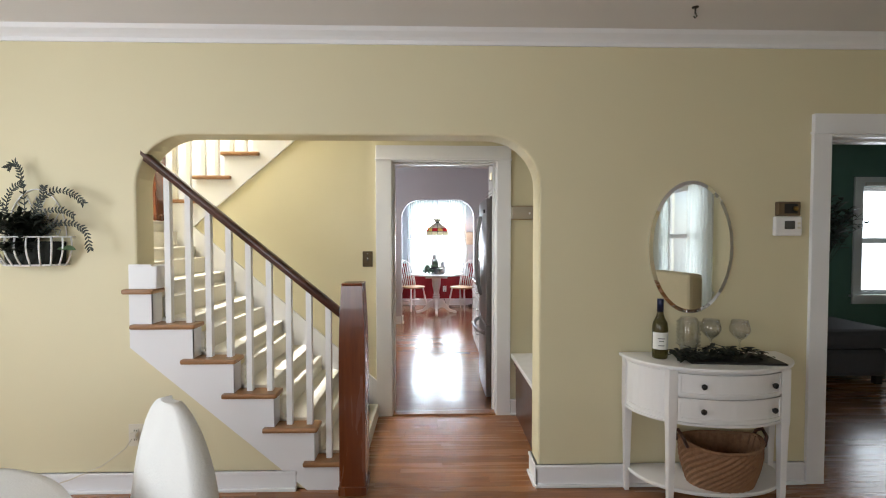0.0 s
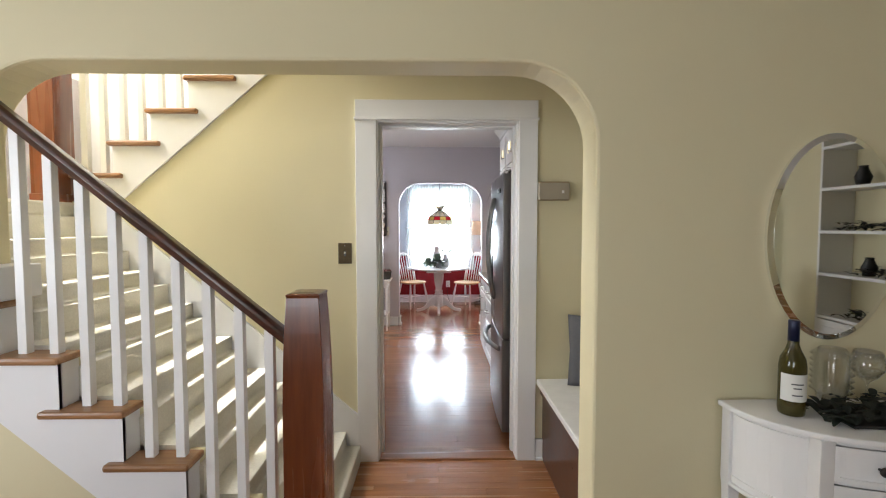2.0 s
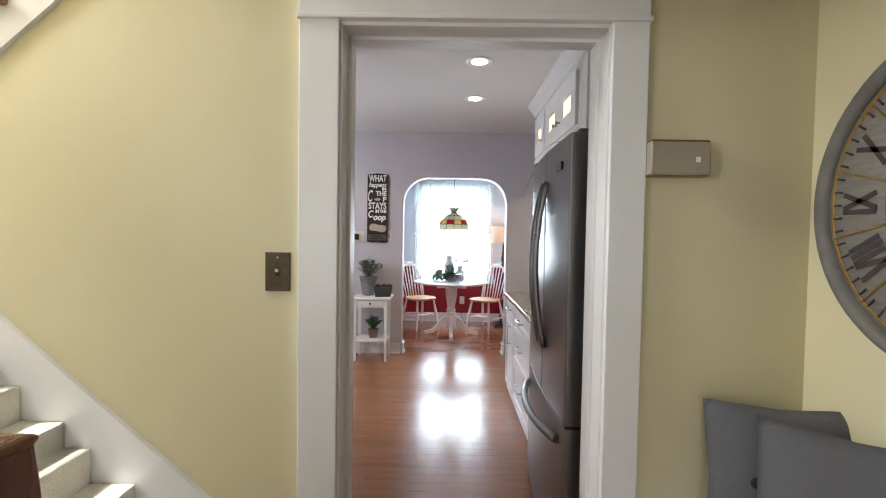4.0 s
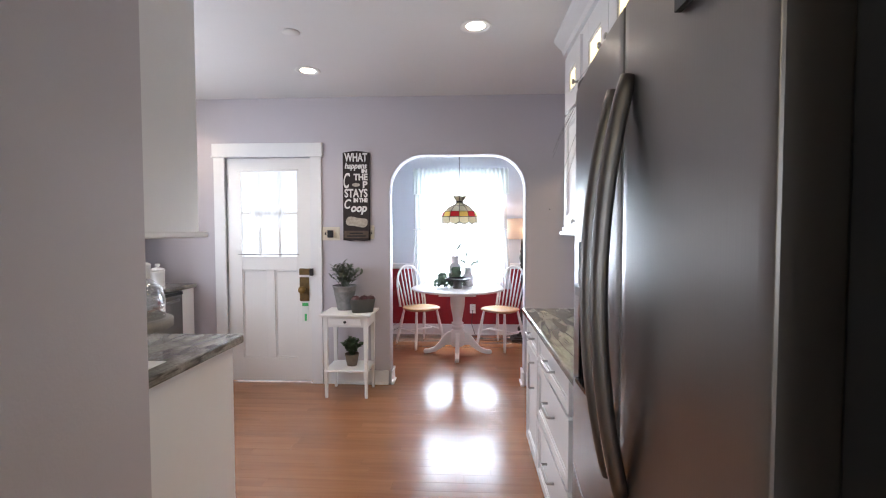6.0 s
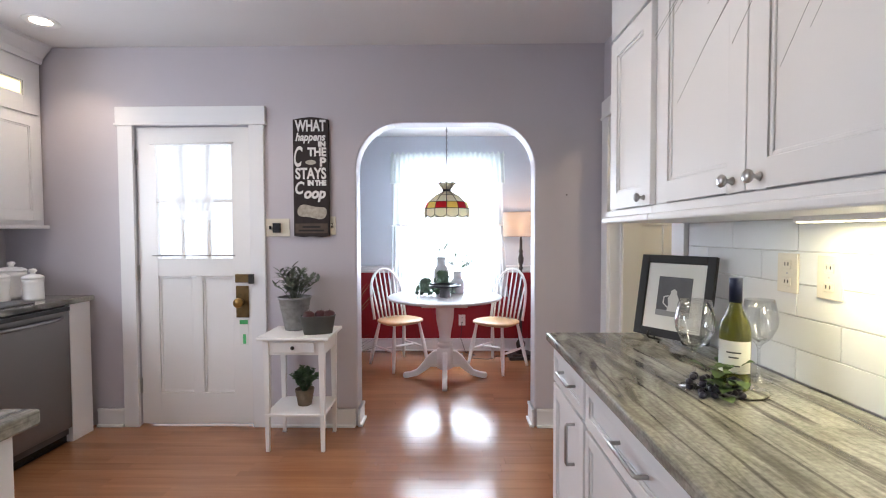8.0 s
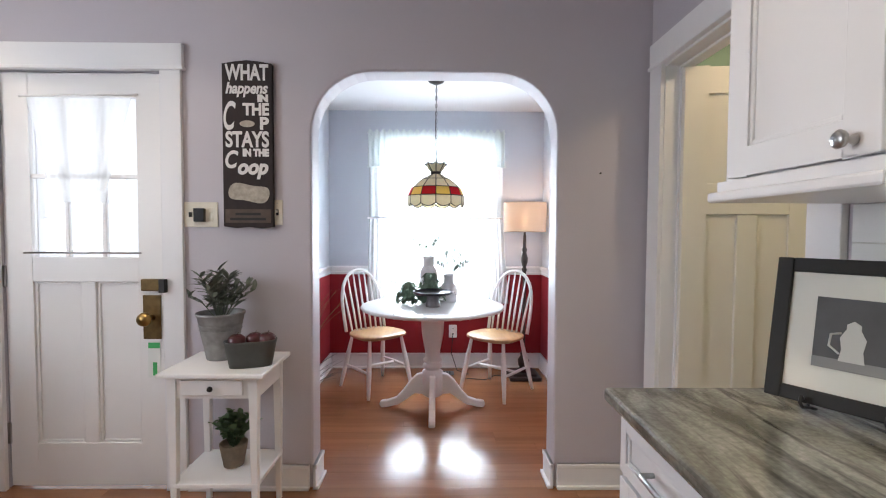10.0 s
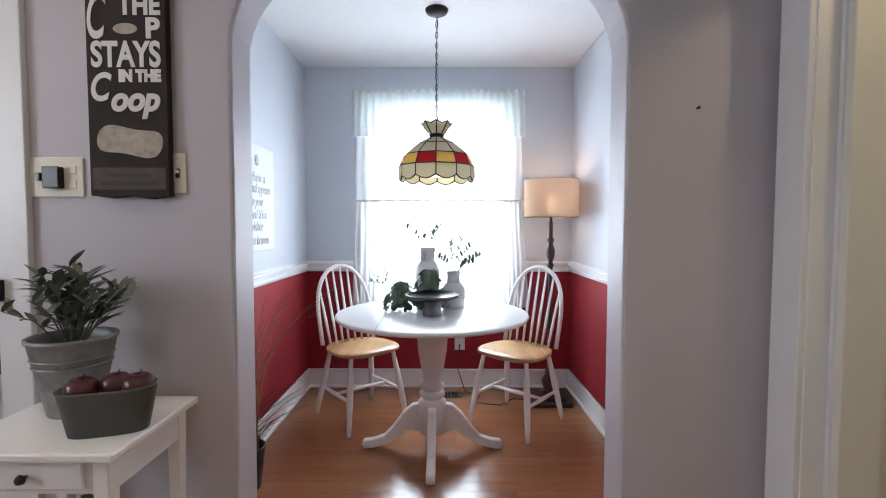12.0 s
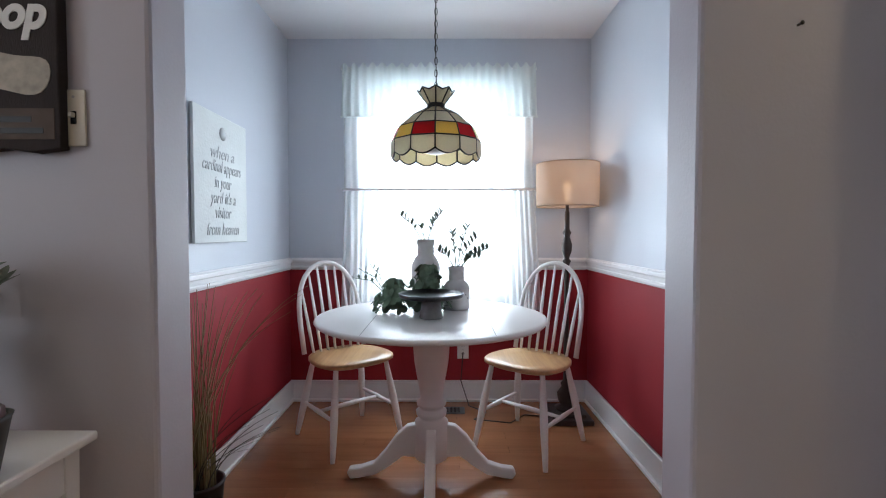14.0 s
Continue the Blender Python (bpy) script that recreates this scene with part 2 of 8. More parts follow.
def lathe(bm, prof, cx=0, cy=0, seg=24, cz=0.0, ring=False):
    """A turned shape round the vertical: prof is (radius, z) from the bottom up."""
    rings = []
    for r, z in prof:
        rings.append([bm.verts.new((cx + r * math.cos(2 * math.pi * i / seg), cy + r * math.sin(2 * math.pi * i / seg), cz + z)) for i in range(seg)])
    for a, b in zip(rings, rings[1:] + rings[:1] if ring else rings[1:]):
        for i in range(seg):
            j = (i + 1) % seg
            f = bm.faces.new((a[i], a[j], b[j], b[i]))
            f.smooth = True
    if prof[0][0] > 1e-4 and not ring:
        bm.faces.new(rings[0][::-1])
    if prof[-1][0] > 1e-4 and not ring:
        bm.faces.new(rings[-1])
    bmesh.ops.remove_doubles(bm, verts=bm.verts, dist=1e-5)


def tube(bm, pts, r, seg=10, r2=None, flat=1.0):
    """A round bar along points; r2: its radius at the end."""
    pts = [Vector(p) for p in pts]
    n = len(pts)
    rings, up = [], None
    for i, p in enumerate(pts):
        d = (pts[min(i + 1, n - 1)] - pts[max(i - 1, 0)]).normalized()
        if up is None:
            up = d.orthogonal().normalized()
        up = (up - d * up.dot(d)).normalized()
        side = d.cross(up)
        rr = r if r2 is None else r + (r2 - r) * i / (n - 1)
        rings.append([bm.verts.new(p + (up * math.cos(2 * math.pi * k / seg) + side * math.sin(2 * math.pi * k / seg) * flat) * rr) for k in range(seg)])
    for a, b in zip(rings, rings[1:]):
        for k in range(seg):
            bm.faces.new((a[k], a[(k + 1) % seg], b[(k + 1) % seg], b[k])).smooth = True
    bm.faces.new(rings[0][::-1])
    bm.faces.new(rings[-1])


def finish(name, bm, material, parent=None, label="", bevel=0.0):
    bmesh.ops.recalc_face_normals(bm, faces=bm.faces)
    me = bpy.data.meshes.new(name)
    bm.to_mesh(me)
    bm.free()
    me.materials.append(material)
    ob = new(name, me)
    if parent:
        ob.parent = parent
    if label:
        ob["label"] = label
    if bevel:
        b = ob.modifiers.new("bevel", "BEVEL")
        b.width, b.segments, b.limit_method = bevel, 2, "ANGLE"
    return ob


def part(name, bm, material, parent, label="", bevel=0.0):
    return finish(name, bm, material, parent, label, bevel)


def boxpart(name, dims, material, parent, label="", bevel=0.0):
    bm = bmesh.new()
    cube(bm, *dims)
    return finish(name, bm, material, parent, label, bevel)


def structure(name, bm, material, label, category, bevel=0.0):
    return tagged(finish(name, bm, material, bevel=bevel), label, category, kind="structure")


def box_structure(name, dims, material, label, category, bevel=0.0):
    bm = bmesh.new()
    cube(bm, *dims)
    return structure(name, bm, material, label, category, bevel)


def thing(name, label, category, at=(0, 0, 0), group="", rz=0):
    e = new(name)
    e.empty_display_size = 0.1
    e.matrix_basis = pose(*at, 0, 0, rz)
    return tagged(e, label, category, group)


def arch_points(x0, x1, top, r, n=10):
    """The upper outline of a soft-cornered opening, from its left foot to its right foot."""
    pts = [(x0 + r - r * math.cos(a), top - r + r * math.sin(a)) for a in [math.pi / 2 * i / n for i in range(n + 1)]]
    return pts + [(x1 - r + r * math.sin(a), top - r + r * math.cos(a)) for a in [math.pi / 2 * i / n for i in range(n + 1)]]


# ---- the plan ----
ARCH_Y, ARCH_B = 3.627, 3.795      # wall between dining room and hall
HALL_Y, HALL_B = 4.70, 4.85        # wall between hall and kitchen
BACK_Y, BACK_B = 8.553, 8.70       # wall between kitchen and nook
NOOK_Y = 10.575                    # far wall of the nook
RIGHT_X, LEFT_X = 1.57, -2.47      # kitchen side walls
RISE, RUN = 0.198, 0.2258
NOSE = [(-0.009 - RUN * i, 0.172 + RISE * i) for i in range(8)]
UP = [(-1.69 + 0.224 * i, 1.558 + 0.188 * (i + 1)) for i in range(9)]

# floors
box_structure("floor_dining", (-3.3, 5.6, -1.6, ARCH_B, -0.12, -0.012), OAKY, "warm brown oak strip floor of the dining room", "floor")
box_structure("floor_hall", (-3.0, 1.629, ARCH_B, HALL_B, -0.12, -0.012), OAKY, "warm brown oak strip floor of the hall", "floor")
box_structure("floor_kitchen", (-2.7, 3.2, HALL_B, BACK_B, -0.12, -0.012), OAK, "glossy reddish brown plank floor of the kitchen", "floor")
box_structure("floor_nook", (-0.7, 1.8, BACK_B, 10.8, -0.12, -0.012), OAK, "glossy reddish brown plank floor of the nook", "floor")

# wall with the wide arch: the opening's foot follows the stairs
pts = [(-3.3, 0), (-0.05, 0)]
for i in range(5):
    pts += [(NOSE[i][0] - 0.03, NOSE[i][1] - 0.03), (NOSE[i + 1][0] - 0.03, NOSE[i][1] - 0.03)]
pts += [(-1.244, NOSE[5][1] - 0.03)]
pts += arch_points(-1.244, 1.033, 2.03, 0.29)
pts += [(1.033, 0), (2.72, 0), (2.72, 2.045), (3.56, 2.045), (3.56, 0), (5.6, 0), (5.6, 2.66), (-3.3, 2.66)]
bm = bmesh.new()
prism(bm, pts, 1, ARCH_Y, ARCH_B)
structure("wall_arch", bm, YELLOW, "pale yellow plaster wall with a wide soft-cornered arch", "wall", 0.012)

# hall wall with the kitchen doorway; it stops under the upper stairs
pts = [(-2.7, 0), (0.10, 0), (0.10, 2.06), (0.935, 2.06), (0.935, 0), (1.7, 0), (1.7, 2.66), (-0.16, 2.66), (-1.40, 1.60), (-2.7, 1.60 - 0.08)]
bm = bmesh.new()
prism(bm, pts, 1, HALL_Y, HALL_B)
structure("wall_hall", bm, YELLOW, "pale yellow plaster hall wall with the kitchen doorway", "wall")

# stairwell shell
def wall_with_window(name, axis, lo, hi, a0, a1, z1, win, material, label):
    """A wall across an axis, with one opening (a, b, z0, z1)."""
    a, b, c, d = win
    bm = bmesh.new()
    for p, q, r, s in ((a0, a, 0, z1), (b, a1, 0, z1), (a, b, 0, c), (a, b, d, z1)):
        cube(bm, *((lo, hi, p, q) if axis == 0 else (p, q, lo, hi)), r, s)
    bmesh.ops.remove_doubles(bm, verts=bm.verts, dist=1e-5)
    return structure(name, bm, material, label, "wall")


wall_with_window("wall_stair_left", 0, -2.85, -2.72, ARCH_B, 5.95, 4.6, (3.86, 4.62, 2.9, 4.4), YELLOW, "pale yellow stairwell wall with the landing window")
box_structure("wall_stair_back", (-2.72, -0.48, 5.80, 5.838, 1.4, 4.6), CEIL, "off-white plaster wall behind the upper stairs", "wall")
box_structure("wall_stair_front", (-2.72, -0.55, ARCH_Y + 0.02, ARCH_B, 2.66, 4.6), YELLOW, "pale yellow upper stairwell wall", "wall")
box_structure("wall_stair_right", (-0.55, -0.45, ARCH_B, 5.80, 2.72, 4.6), YELLOW, "pale yellow upper stairwell wall", "wall")
box_structure("ceiling_stair", (-2.85, -0.45, ARCH_Y, 5.95, 4.6, 4.7), CEIL, "white plaster ceiling over the stairs", "ceiling")
box_structure("ceiling_hall", (-0.55, 1.7, ARCH_B, HALL_B, 2.62, 2.72), CEIL, "white plaster hall ceiling", "ceiling")
box_structure("wall_hall_right", (1.58, 1.629, ARCH_B, HALL_Y, 0, 2.62), YELLOW, "pale yellow plaster wall at the hall's end", "wall")

# dining room shell
box_structure("ceiling_dining", (-3.3, 3.9, -1.6, ARCH_Y, 2.61, 2.72), CEIL, "white plaster ceiling of the dining room", "ceiling")
wall_with_window("wall_dining_right", 0, 3.75, 3.87, -1.6, ARCH_Y, 2.61, (-0.25, 0.75, 0.8, 2.1), YELLOW, "pale yellow dining room wall with a window")


wall_with_window("wall_dining_back", 1, -1.6, -1.48, -3.3, 0.6, 2.61, (-2.1, -0.3, 0.75, 2.2), YELLOW, "pale yellow dining room wall with a window")
box_structure("wall_dining_back_right", (0.6, 3.87, -1.6, -1.48, 0, 2.61), YELLOW, "pale yellow dining room wall", "wall")
wall_with_window("wall_dining_left", 0, -3.3, -3.18, -1.48, ARCH_Y, 2.61, (0.6, 2.2, 0.75, 2.2), YELLOW, "pale yellow dining room wall with a window")

# kitchen shell
pts = [(-2.6, 0), (-1.575, 0), (-1.575, 2.04), (-0.785, 2.04), (-0.785, 0), (-0.078, 0)]
pts += arch_points(-0.078, 1.115, 2.048, 0.30)
pts += [(1.115, 0), (1.72, 0), (1.72, 2.66), (-2.6, 2.66)]
bm = bmesh.new()
prism(bm, pts, 1, BACK_Y, BACK_B)
structure("wall_back", bm, GREY, "lilac-grey plaster kitchen wall with the back door and nook arch", "wall", 0.01)
wall_with_window("wall_kitchen_left", 0, LEFT_X - 0.12, LEFT_X, HALL_B, BACK_Y, 2.62, (6.45, 7.35, 1.1, 2.1), GREY, "lilac-grey plaster kitchen wall")
pts = [(HALL_B, 0), (7.56, 0), (7.56, 2.045), (8.42, 2.045), (8.42, 0), (BACK_Y, 0), (BACK_Y, 2.62), (HALL_B, 2.62)]
bm = bmesh.new()
prism(bm, pts, 0, RIGHT_X, RIGHT_X + 0.12)
structure("wall_kitchen_right", bm, GREY, "lilac-grey plaster kitchen wall with a side doorway", "wall")
box_structure("ceiling_kitchen", (LEFT_X, RIGHT_X + 0.12, 5.86, BACK_Y, 2.56, 2.72), CEIL, "white plaster kitchen ceiling", "ceiling")
box_structure("ceiling_passage", (-0.47, RIGHT_X + 0.12, HALL_B, 5.86, 2.56, 2.72), CEIL, "white plaster ceiling over the fridge passage", "ceiling")
box_structure("wall_closet", (-0.47, -0.37, HALL_B, 5.84, 0, 2.56), GREY, "lilac-grey plaster wall of the closet under the stairs", "wall")

box_structure("wall_closet_back", (LEFT_X, -0.47, 5.845, 5.86, 0, 2.56), GREY, "lilac-grey plaster wall behind the peninsula", "wall")

# nook shell
wall_with_window("wall_nook_back", 1, NOOK_Y, NOOK_Y + 0.12, -0.6, 1.65, 2.5, (0.03, 1.04, 0.66, 2.08), NOOKGREY, "pale grey plaster nook wall round the window")
box_structure("wall_nook_left", (-0.6, -0.465, BACK_B, NOOK_Y, 0, 2.5), NOOKGREY, "pale grey plaster nook wall", "wall")
box_structure("wall_nook_right", (1.515, 1.65, BACK_B, NOOK_Y, 0, 2.5), NOOKGREY, "pale grey plaster nook wall", "wall")
box_structure("ceiling_nook", (-0.465, 1.515, BACK_B, NOOK_Y, 2.382, 2.5), CEIL, "white plaster nook ceiling", "ceiling")

# side room beyond the kitchen doorway, and the den beyond the dining doorway
SEAGREEN = mat("pale_green_wall_paint", (0.27, 0.40, 0.32), 0.6, vary=0.04, scale=2, bump=0.1)
box_structure("wall_side_back", (RIGHT_X + 0.12, 3.2, 8.75, 8.85, 0, 2.6), SEAGREEN, "pale green plaster wall of the side room", "wall")
box_structure("wall_side_right", (3.1, 3.2, 6.5, 8.75, 0, 2.6), SEAGREEN, "pale green plaster wall of the side room", "wall")
box_structure("wall_side_near", (RIGHT_X + 0.12, 3.2, 6.45, 6.55, 0, 2.6), SEAGREEN, "pale green plaster wall of the side room", "wall")
box_structure("ceiling_side", (RIGHT_X + 0.12, 3.2, 6.45, 8.85, 2.6, 2.7), CEIL, "white ceiling of the side room", "ceiling")
box_structure("trim_side_rail", (RIGHT_X + 0.12, 3.1, 8.725, 8.75, 1.02, 1.10), TRIM, "white chair rail on green wall", "chair rail")
box_structure("floor_den", (1.75, 7.3, ARCH_B, 6.44, -0.12, 0.0), OAKY, "warm brown oak strip floor of the den", "floor")
wall_with_window("wall_den_back", 1, 6.32, 6.44, 1.75, 7.3, 2.6, (5.50, 6.40, 0.76, 2.04), GREEN, "dark green plaster den wall with a window")
box_structure("wall_den_left", (1.63, 1.75, ARCH_B, 6.44, 0, 2.6), GREEN, "dark green plaster den wall", "wall")
box_structure("wall_den_right", (7.2, 7.3, ARCH_B, 6.44, 0, 2.6), GREEN, "dark green plaster den wall", "wall")
box_structure("ceiling_den", (1.63, 7.3, ARCH_B, 6.44, 2.6, 2.7), CEIL, "white den ceiling", "ceiling")
box_structure("wall_den_front", (5.6, 7.3, ARCH_Y, ARCH_B, 0, 2.6), GREEN, "dark green plaster den wall", "wall")
box_structure("baseboard_den", (1.75, 7.2, 6.30, 6.32, 0, 0.14), TRIM, "white painted baseboard in the den", "baseboard")

# ---- trim ----
def casing(name, a0, a1, top, face, out, axis, wl, wr, head, label, thick=0.022, over=0.0):
    """Boards round an opening a0..a1 on a wall face; out: the way the boards stand out of it."""
    e = thing(name, label, "door casing")
    e["kind"] = "structure"
    lo, hi = sorted((face, face + out * thick))

    def board(n, p, q, r, s, extra=0.0):
        l2, h2 = sorted((face, face + out * (thick + extra)))
        boxpart(n, ((p, q, l2, h2) if axis == 1 else (l2, h2, p, q)) + (r, s), TRIM, e, bevel=0.003)
    board("side_board", a0 - wl, a0, 0, top)
    board("side_board", a1, a1 + wr, 0, top)
    board("head_board", a0 - wl - over, a1 + wr + over, top, top + head, 0.004)
    board("head_bead", a0 - wl - over - 0.006, a1 + wr + over + 0.006, top - 0.004, top + 0.012, 0.010)
    return e


def jamb(name, a0, a1, top, lo, hi, axis, label):
    e = thing(name, label, "door jamb")
    e["kind"] = "structure"
    mid = (lo + hi) / 2
    for n, p, q, r, s, l, h in (("jamb_board", a0, a0 + 0.018, 0, top, lo, hi), ("jamb_board", a1 - 0.018, a1, 0, top, lo, hi),
                                ("jamb_head", a0 + 0.018, a1 - 0.018, top - 0.018, top, lo, hi),
                                ("door_stop", a0 + 0.018, a0 + 0.030, 0, top - 0.018, mid, hi - 0.01), ("door_stop", a1 - 0.030, a1 - 0.018, 0, top - 0.018, mid, hi - 0.01),
                                ("door_stop", a0 + 0.030, a1 - 0.030, top - 0.030, top - 0.018, mid, hi - 0.01)):
        boxpart(n, ((p, q, l, h) if axis == 1 else (l, h, p, q)) + (r, s), TRIM, e, bevel=0.002)


casing("door_casing_hall", 0.095, 0.94, 2.065, HALL_Y, -1, 1, 0.125, 0.112, 0.113, "white painted door casing round the kitchen doorway")
jamb("door_jamb_hall", 0.085, 0.95, 2.068, HALL_Y - 0.004, HALL_B + 0.004, 1, "white painted jamb of the kitchen doorway")
casing("door_casing_den", 2.723, 3.557, 2.05, ARCH_Y, -1, 1, 0.108, 0.108, 0.113, "white painted door casing of the den doorway")
jamb("door_jamb_den", 2.712, 3.568, 2.053, ARCH_Y - 0.004, ARCH_B + 0.004, 1, "white painted jamb of the den doorway")
casing("door_casing_back", -1.57, -0.79, 2.042, BACK_Y, -1, 1, 0.10, 0.10, 0.12, "white painted casing of the back door", 0.022, 0.012)
casing("door_casing_side", 7.565, 8.415, 2.05, RIGHT_X, -1, 0, 0.11, 0.11, 0.115, "white painted casing of the side doorway")
jamb("door_jamb_side", 7.552, 8.428, 2.053, RIGHT_X - 0.004, RIGHT_X + 0.124, 0, "white painted jamb of the side doorway")


def baseboard(name, p, q, face, out, axis, h, label="white painted baseboard"):
    e = thing(name, label, "baseboard")
    e["kind"] = "structure"
    for n, z0, z1, t in (("board", 0, h, 0.016), ("cap", h - 0.022, h, 0.021), ("shoe", 0, 0.018, 0.03)):
        l, k = sorted((face, face + out * t))
        boxpart(n, ((p, q, l, k) if axis == 1 else (l, k, p, q)) + (z0, z1), TRIM, e, bevel=0.004)


baseboard("baseboard_arch_right", 1.013, 2.61, ARCH_Y, -1, 1, 0.13)
baseboard("baseboard_arch_left", -3.18, -0.36, ARCH_Y, -1, 1, 0.115)
baseboard("baseboard_arch_return", ARCH_Y - 0.016, ARCH_B, 1.033, -1, 0, 0.13)
baseboard("baseboard_den_side", 3.67, 3.75, ARCH_Y, -1, 1, 0.13)
baseboard("baseboard_hall", 1.055, 1.10, HALL_Y, -1, 1, 0.13)
baseboard("baseboard_back_left", -1.86, -1.675, BACK_Y, -1, 1, 0.125)
baseboard("baseboard_back_middle", -0.685, -0.095, BACK_Y, -1, 1, 0.125)
baseboard("baseboard_back_right", 1.132, 1.57, BACK_Y, -1, 1, 0.125)
baseboard("baseboard_nook_jamb_left", BACK_Y - 0.016, BACK_B, -0.078, 1, 0, 0.125)
baseboard("baseboard_nook_jamb_right", BACK_Y - 0.016, BACK_B, 1.115, -1, 0, 0.125)
baseboard("baseboard_nook_left", BACK_B, NOOK_Y, -0.465, 1, 0, 0.14)
baseboard("baseboard_nook_right", BACK_B, NOOK_Y, 1.515, -1, 0, 0.14)
baseboard("baseboard_nook_back", -0.445, 1.495, NOOK_Y, -1, 1, 0.14)

# wainscot paint and chair rail of the nook
box_structure("wainscot_nook_left", (-0.465, -0.459, BACK_B, NOOK_Y, 0.14, 0.88), RED, "deep red painted lower wall of the nook", "wall")
box_structure("wainscot_nook_right", (1.509, 1.515, BACK_B, NOOK_Y, 0.14, 0.88), RED, "deep red painted lower wall of the nook", "wall")
bm = bmesh.new()
cube(bm, -0.459, 1.509, NOOK_Y - 0.006, NOOK_Y, 0.14, 0.635)
cube(bm, -0.459, -0.02, NOOK_Y - 0.006, NOOK_Y, 0.635, 0.88)
cube(bm, 1.09, 1.509, NOOK_Y - 0.006, NOOK_Y, 0.635, 0.88)
structure("wainscot_nook_back", bm, RED, "deep red painted lower wall under the nook window", "wall")


def chair_rail(name, p, q, face, out, axis):
    e = thing(name, "white moulded chair rail above red paint", "chair rail")
    e["kind"] = "structure"
    for n, z0, z1, t in (("rail_board", 0.876, 0.955, 0.012), ("rail_nose", 0.925, 0.948, 0.03), ("rail_bead", 0.884, 0.902, 0.02)):
        l, k = sorted((face, face + out * t))
        boxpart(n, ((p, q, l, k) if axis == 1 else (l, k, p, q)) + (z0, z1), TRIM, e, bevel=0.005)


chair_rail("chair_rail_left", BACK_B, NOOK_Y, -0.465, 1, 0)
chair_rail("chair_rail_right", BACK_B, NOOK_Y, 1.515, -1, 0)
chair_rail("chair_rail_back_left", -0.45, -0.03, NOOK_Y, -1, 1)
chair_rail("chair_rail_back_right", 1.10, 1.50, NOOK_Y, -1, 1)

# crown moulding of the dining room
bm = bmesh.new()
prism(bm, [(ARCH_Y, 2.535), (ARCH_Y - 0.012, 2.535), (ARCH_Y - 0.016, 2.555), (ARCH_Y - 0.03, 2.57), (ARCH_Y - 0.055, 2.59), (ARCH_Y - 0.07, 2.61), (ARCH_Y, 2.61)], 0, -3.18, 3.75)
structure("trim_crown", bm, TRIM, "white crown moulding along the dining room ceiling", "crown moulding")

# threshold strip
box_structure("trim_threshold", (0.10, 0.935, HALL_Y - 0.01, HALL_Y + 0.09, -0.01, 0.012), OAKY, "worn wooden threshold strip in the kitchen doorway", "threshold", 0.004)


# ---- staircase ----
def staircase():
    e = thing("staircase", "white painted staircase with oak tread ends and cream carpet", "stairs")
    pts = [(-0.30, 0.0), (-0.012, 0.0)]
    for i in range(5):
        pts += [(NOSE[i][0] - 0.022, NOSE[i][1] - 0.028), (NOSE[i + 1][0] - 0.022, NOSE[i][1] - 0.028)]
    pts += [(NOSE[5][0] - 0.022, 1.30), (-1.285, 1.30), (-1.285, 0.83)]
    bm = bmesh.new()
    prism(bm, pts, 1, ARCH_Y - 0.014, ARCH_Y)
    part("stringer", bm, TRIM, e)
    for i, (x, z) in enumerate(NOSE[:6]):
        left = x - 0.31 if i < 4 else (-1.272 if i == 4 else -1.312)
        boxpart("tread", (left, x, ARCH_Y - 0.045, ARCH_Y + 0.085, z - 0.028, z), TREADWOOD, e, "oak tread end", 0.010)
        boxpart("riser", (x - 0.035, x - 0.022, ARCH_Y - 0.0145, ARCH_Y + 0.085, z - RISE - 0.0, z - 0.028), TRIM, e)
    boxpart("newel_block", (-1.28, -1.13, ARCH_Y - 0.016, ARCH_B, 1.162, 1.29), TRIM, e, bevel=0.005)
    # carpeted steps
    for i, (x, z) in enumerate(NOSE):
        bm = bmesh.new()
        back = x - RUN - 0.03 if i < 7 else -2.72
        cube(bm, back, x - 0.005, ARCH_Y + 0.08 if i < 5 else ARCH_B, HALL_Y - 0.022, max(z - RISE - 0.02, 0.0), z + 0.016)
        es = [ed for ed in bm.edges if all(abs(v.co.x - (x - 0.005)) < 1e-4 for v in ed.verts) and all(v.co.z > z for v in ed.verts)]
        for f in bmesh.ops.bevel(bm, geom=es, offset=0.085, segments=8, affect="EDGES")["faces"]:
            f.smooth = True
        part("carpet_step", bm, CARPET, e, "cream pile carpet over the step")
    bm = bmesh.new()
    prism(bm, [(-2.72, 0.9), (-1.45, 0.9), (-0.03, 0.0), (-0.03, 0.292), (-1.471, 1.534), (-2.72, 1.60)], 1, HALL_Y - 0.02, HALL_Y - 0.001)
    part("skirt_board", bm, TRIM, e)
    # upper flight
    pts = [(-1.471, 1.534)]
    pts += [(-1.87, 1.534), (-1.87, 1.56)]
    for x, z in UP:
        pts += [(x + 0.02, pts[-1][1]), (x + 0.02, z - 0.03)]
    pts += [(0.36, pts[-1][1]), (-0.10, 2.70)]
    bm = bmesh.new()
    prism(bm, pts, 1, HALL_Y - 0.016, HALL_Y + 0.03)
    part("upper_stringer", bm, TRIM, e)
    for x, z in UP:
        boxpart("upper_tread", (x, x + 0.30, HALL_Y - 0.045, HALL_Y + 0.10, z - 0.03, z), TREADWOOD, e, "oak tread end", 0.010)
        boxpart("upper_step", (x + 0.02, x + 0.26, HALL_Y + 0.03, 5.80, z - 0.20, z - 0.004), CARPET, e)
    return e


staircase()


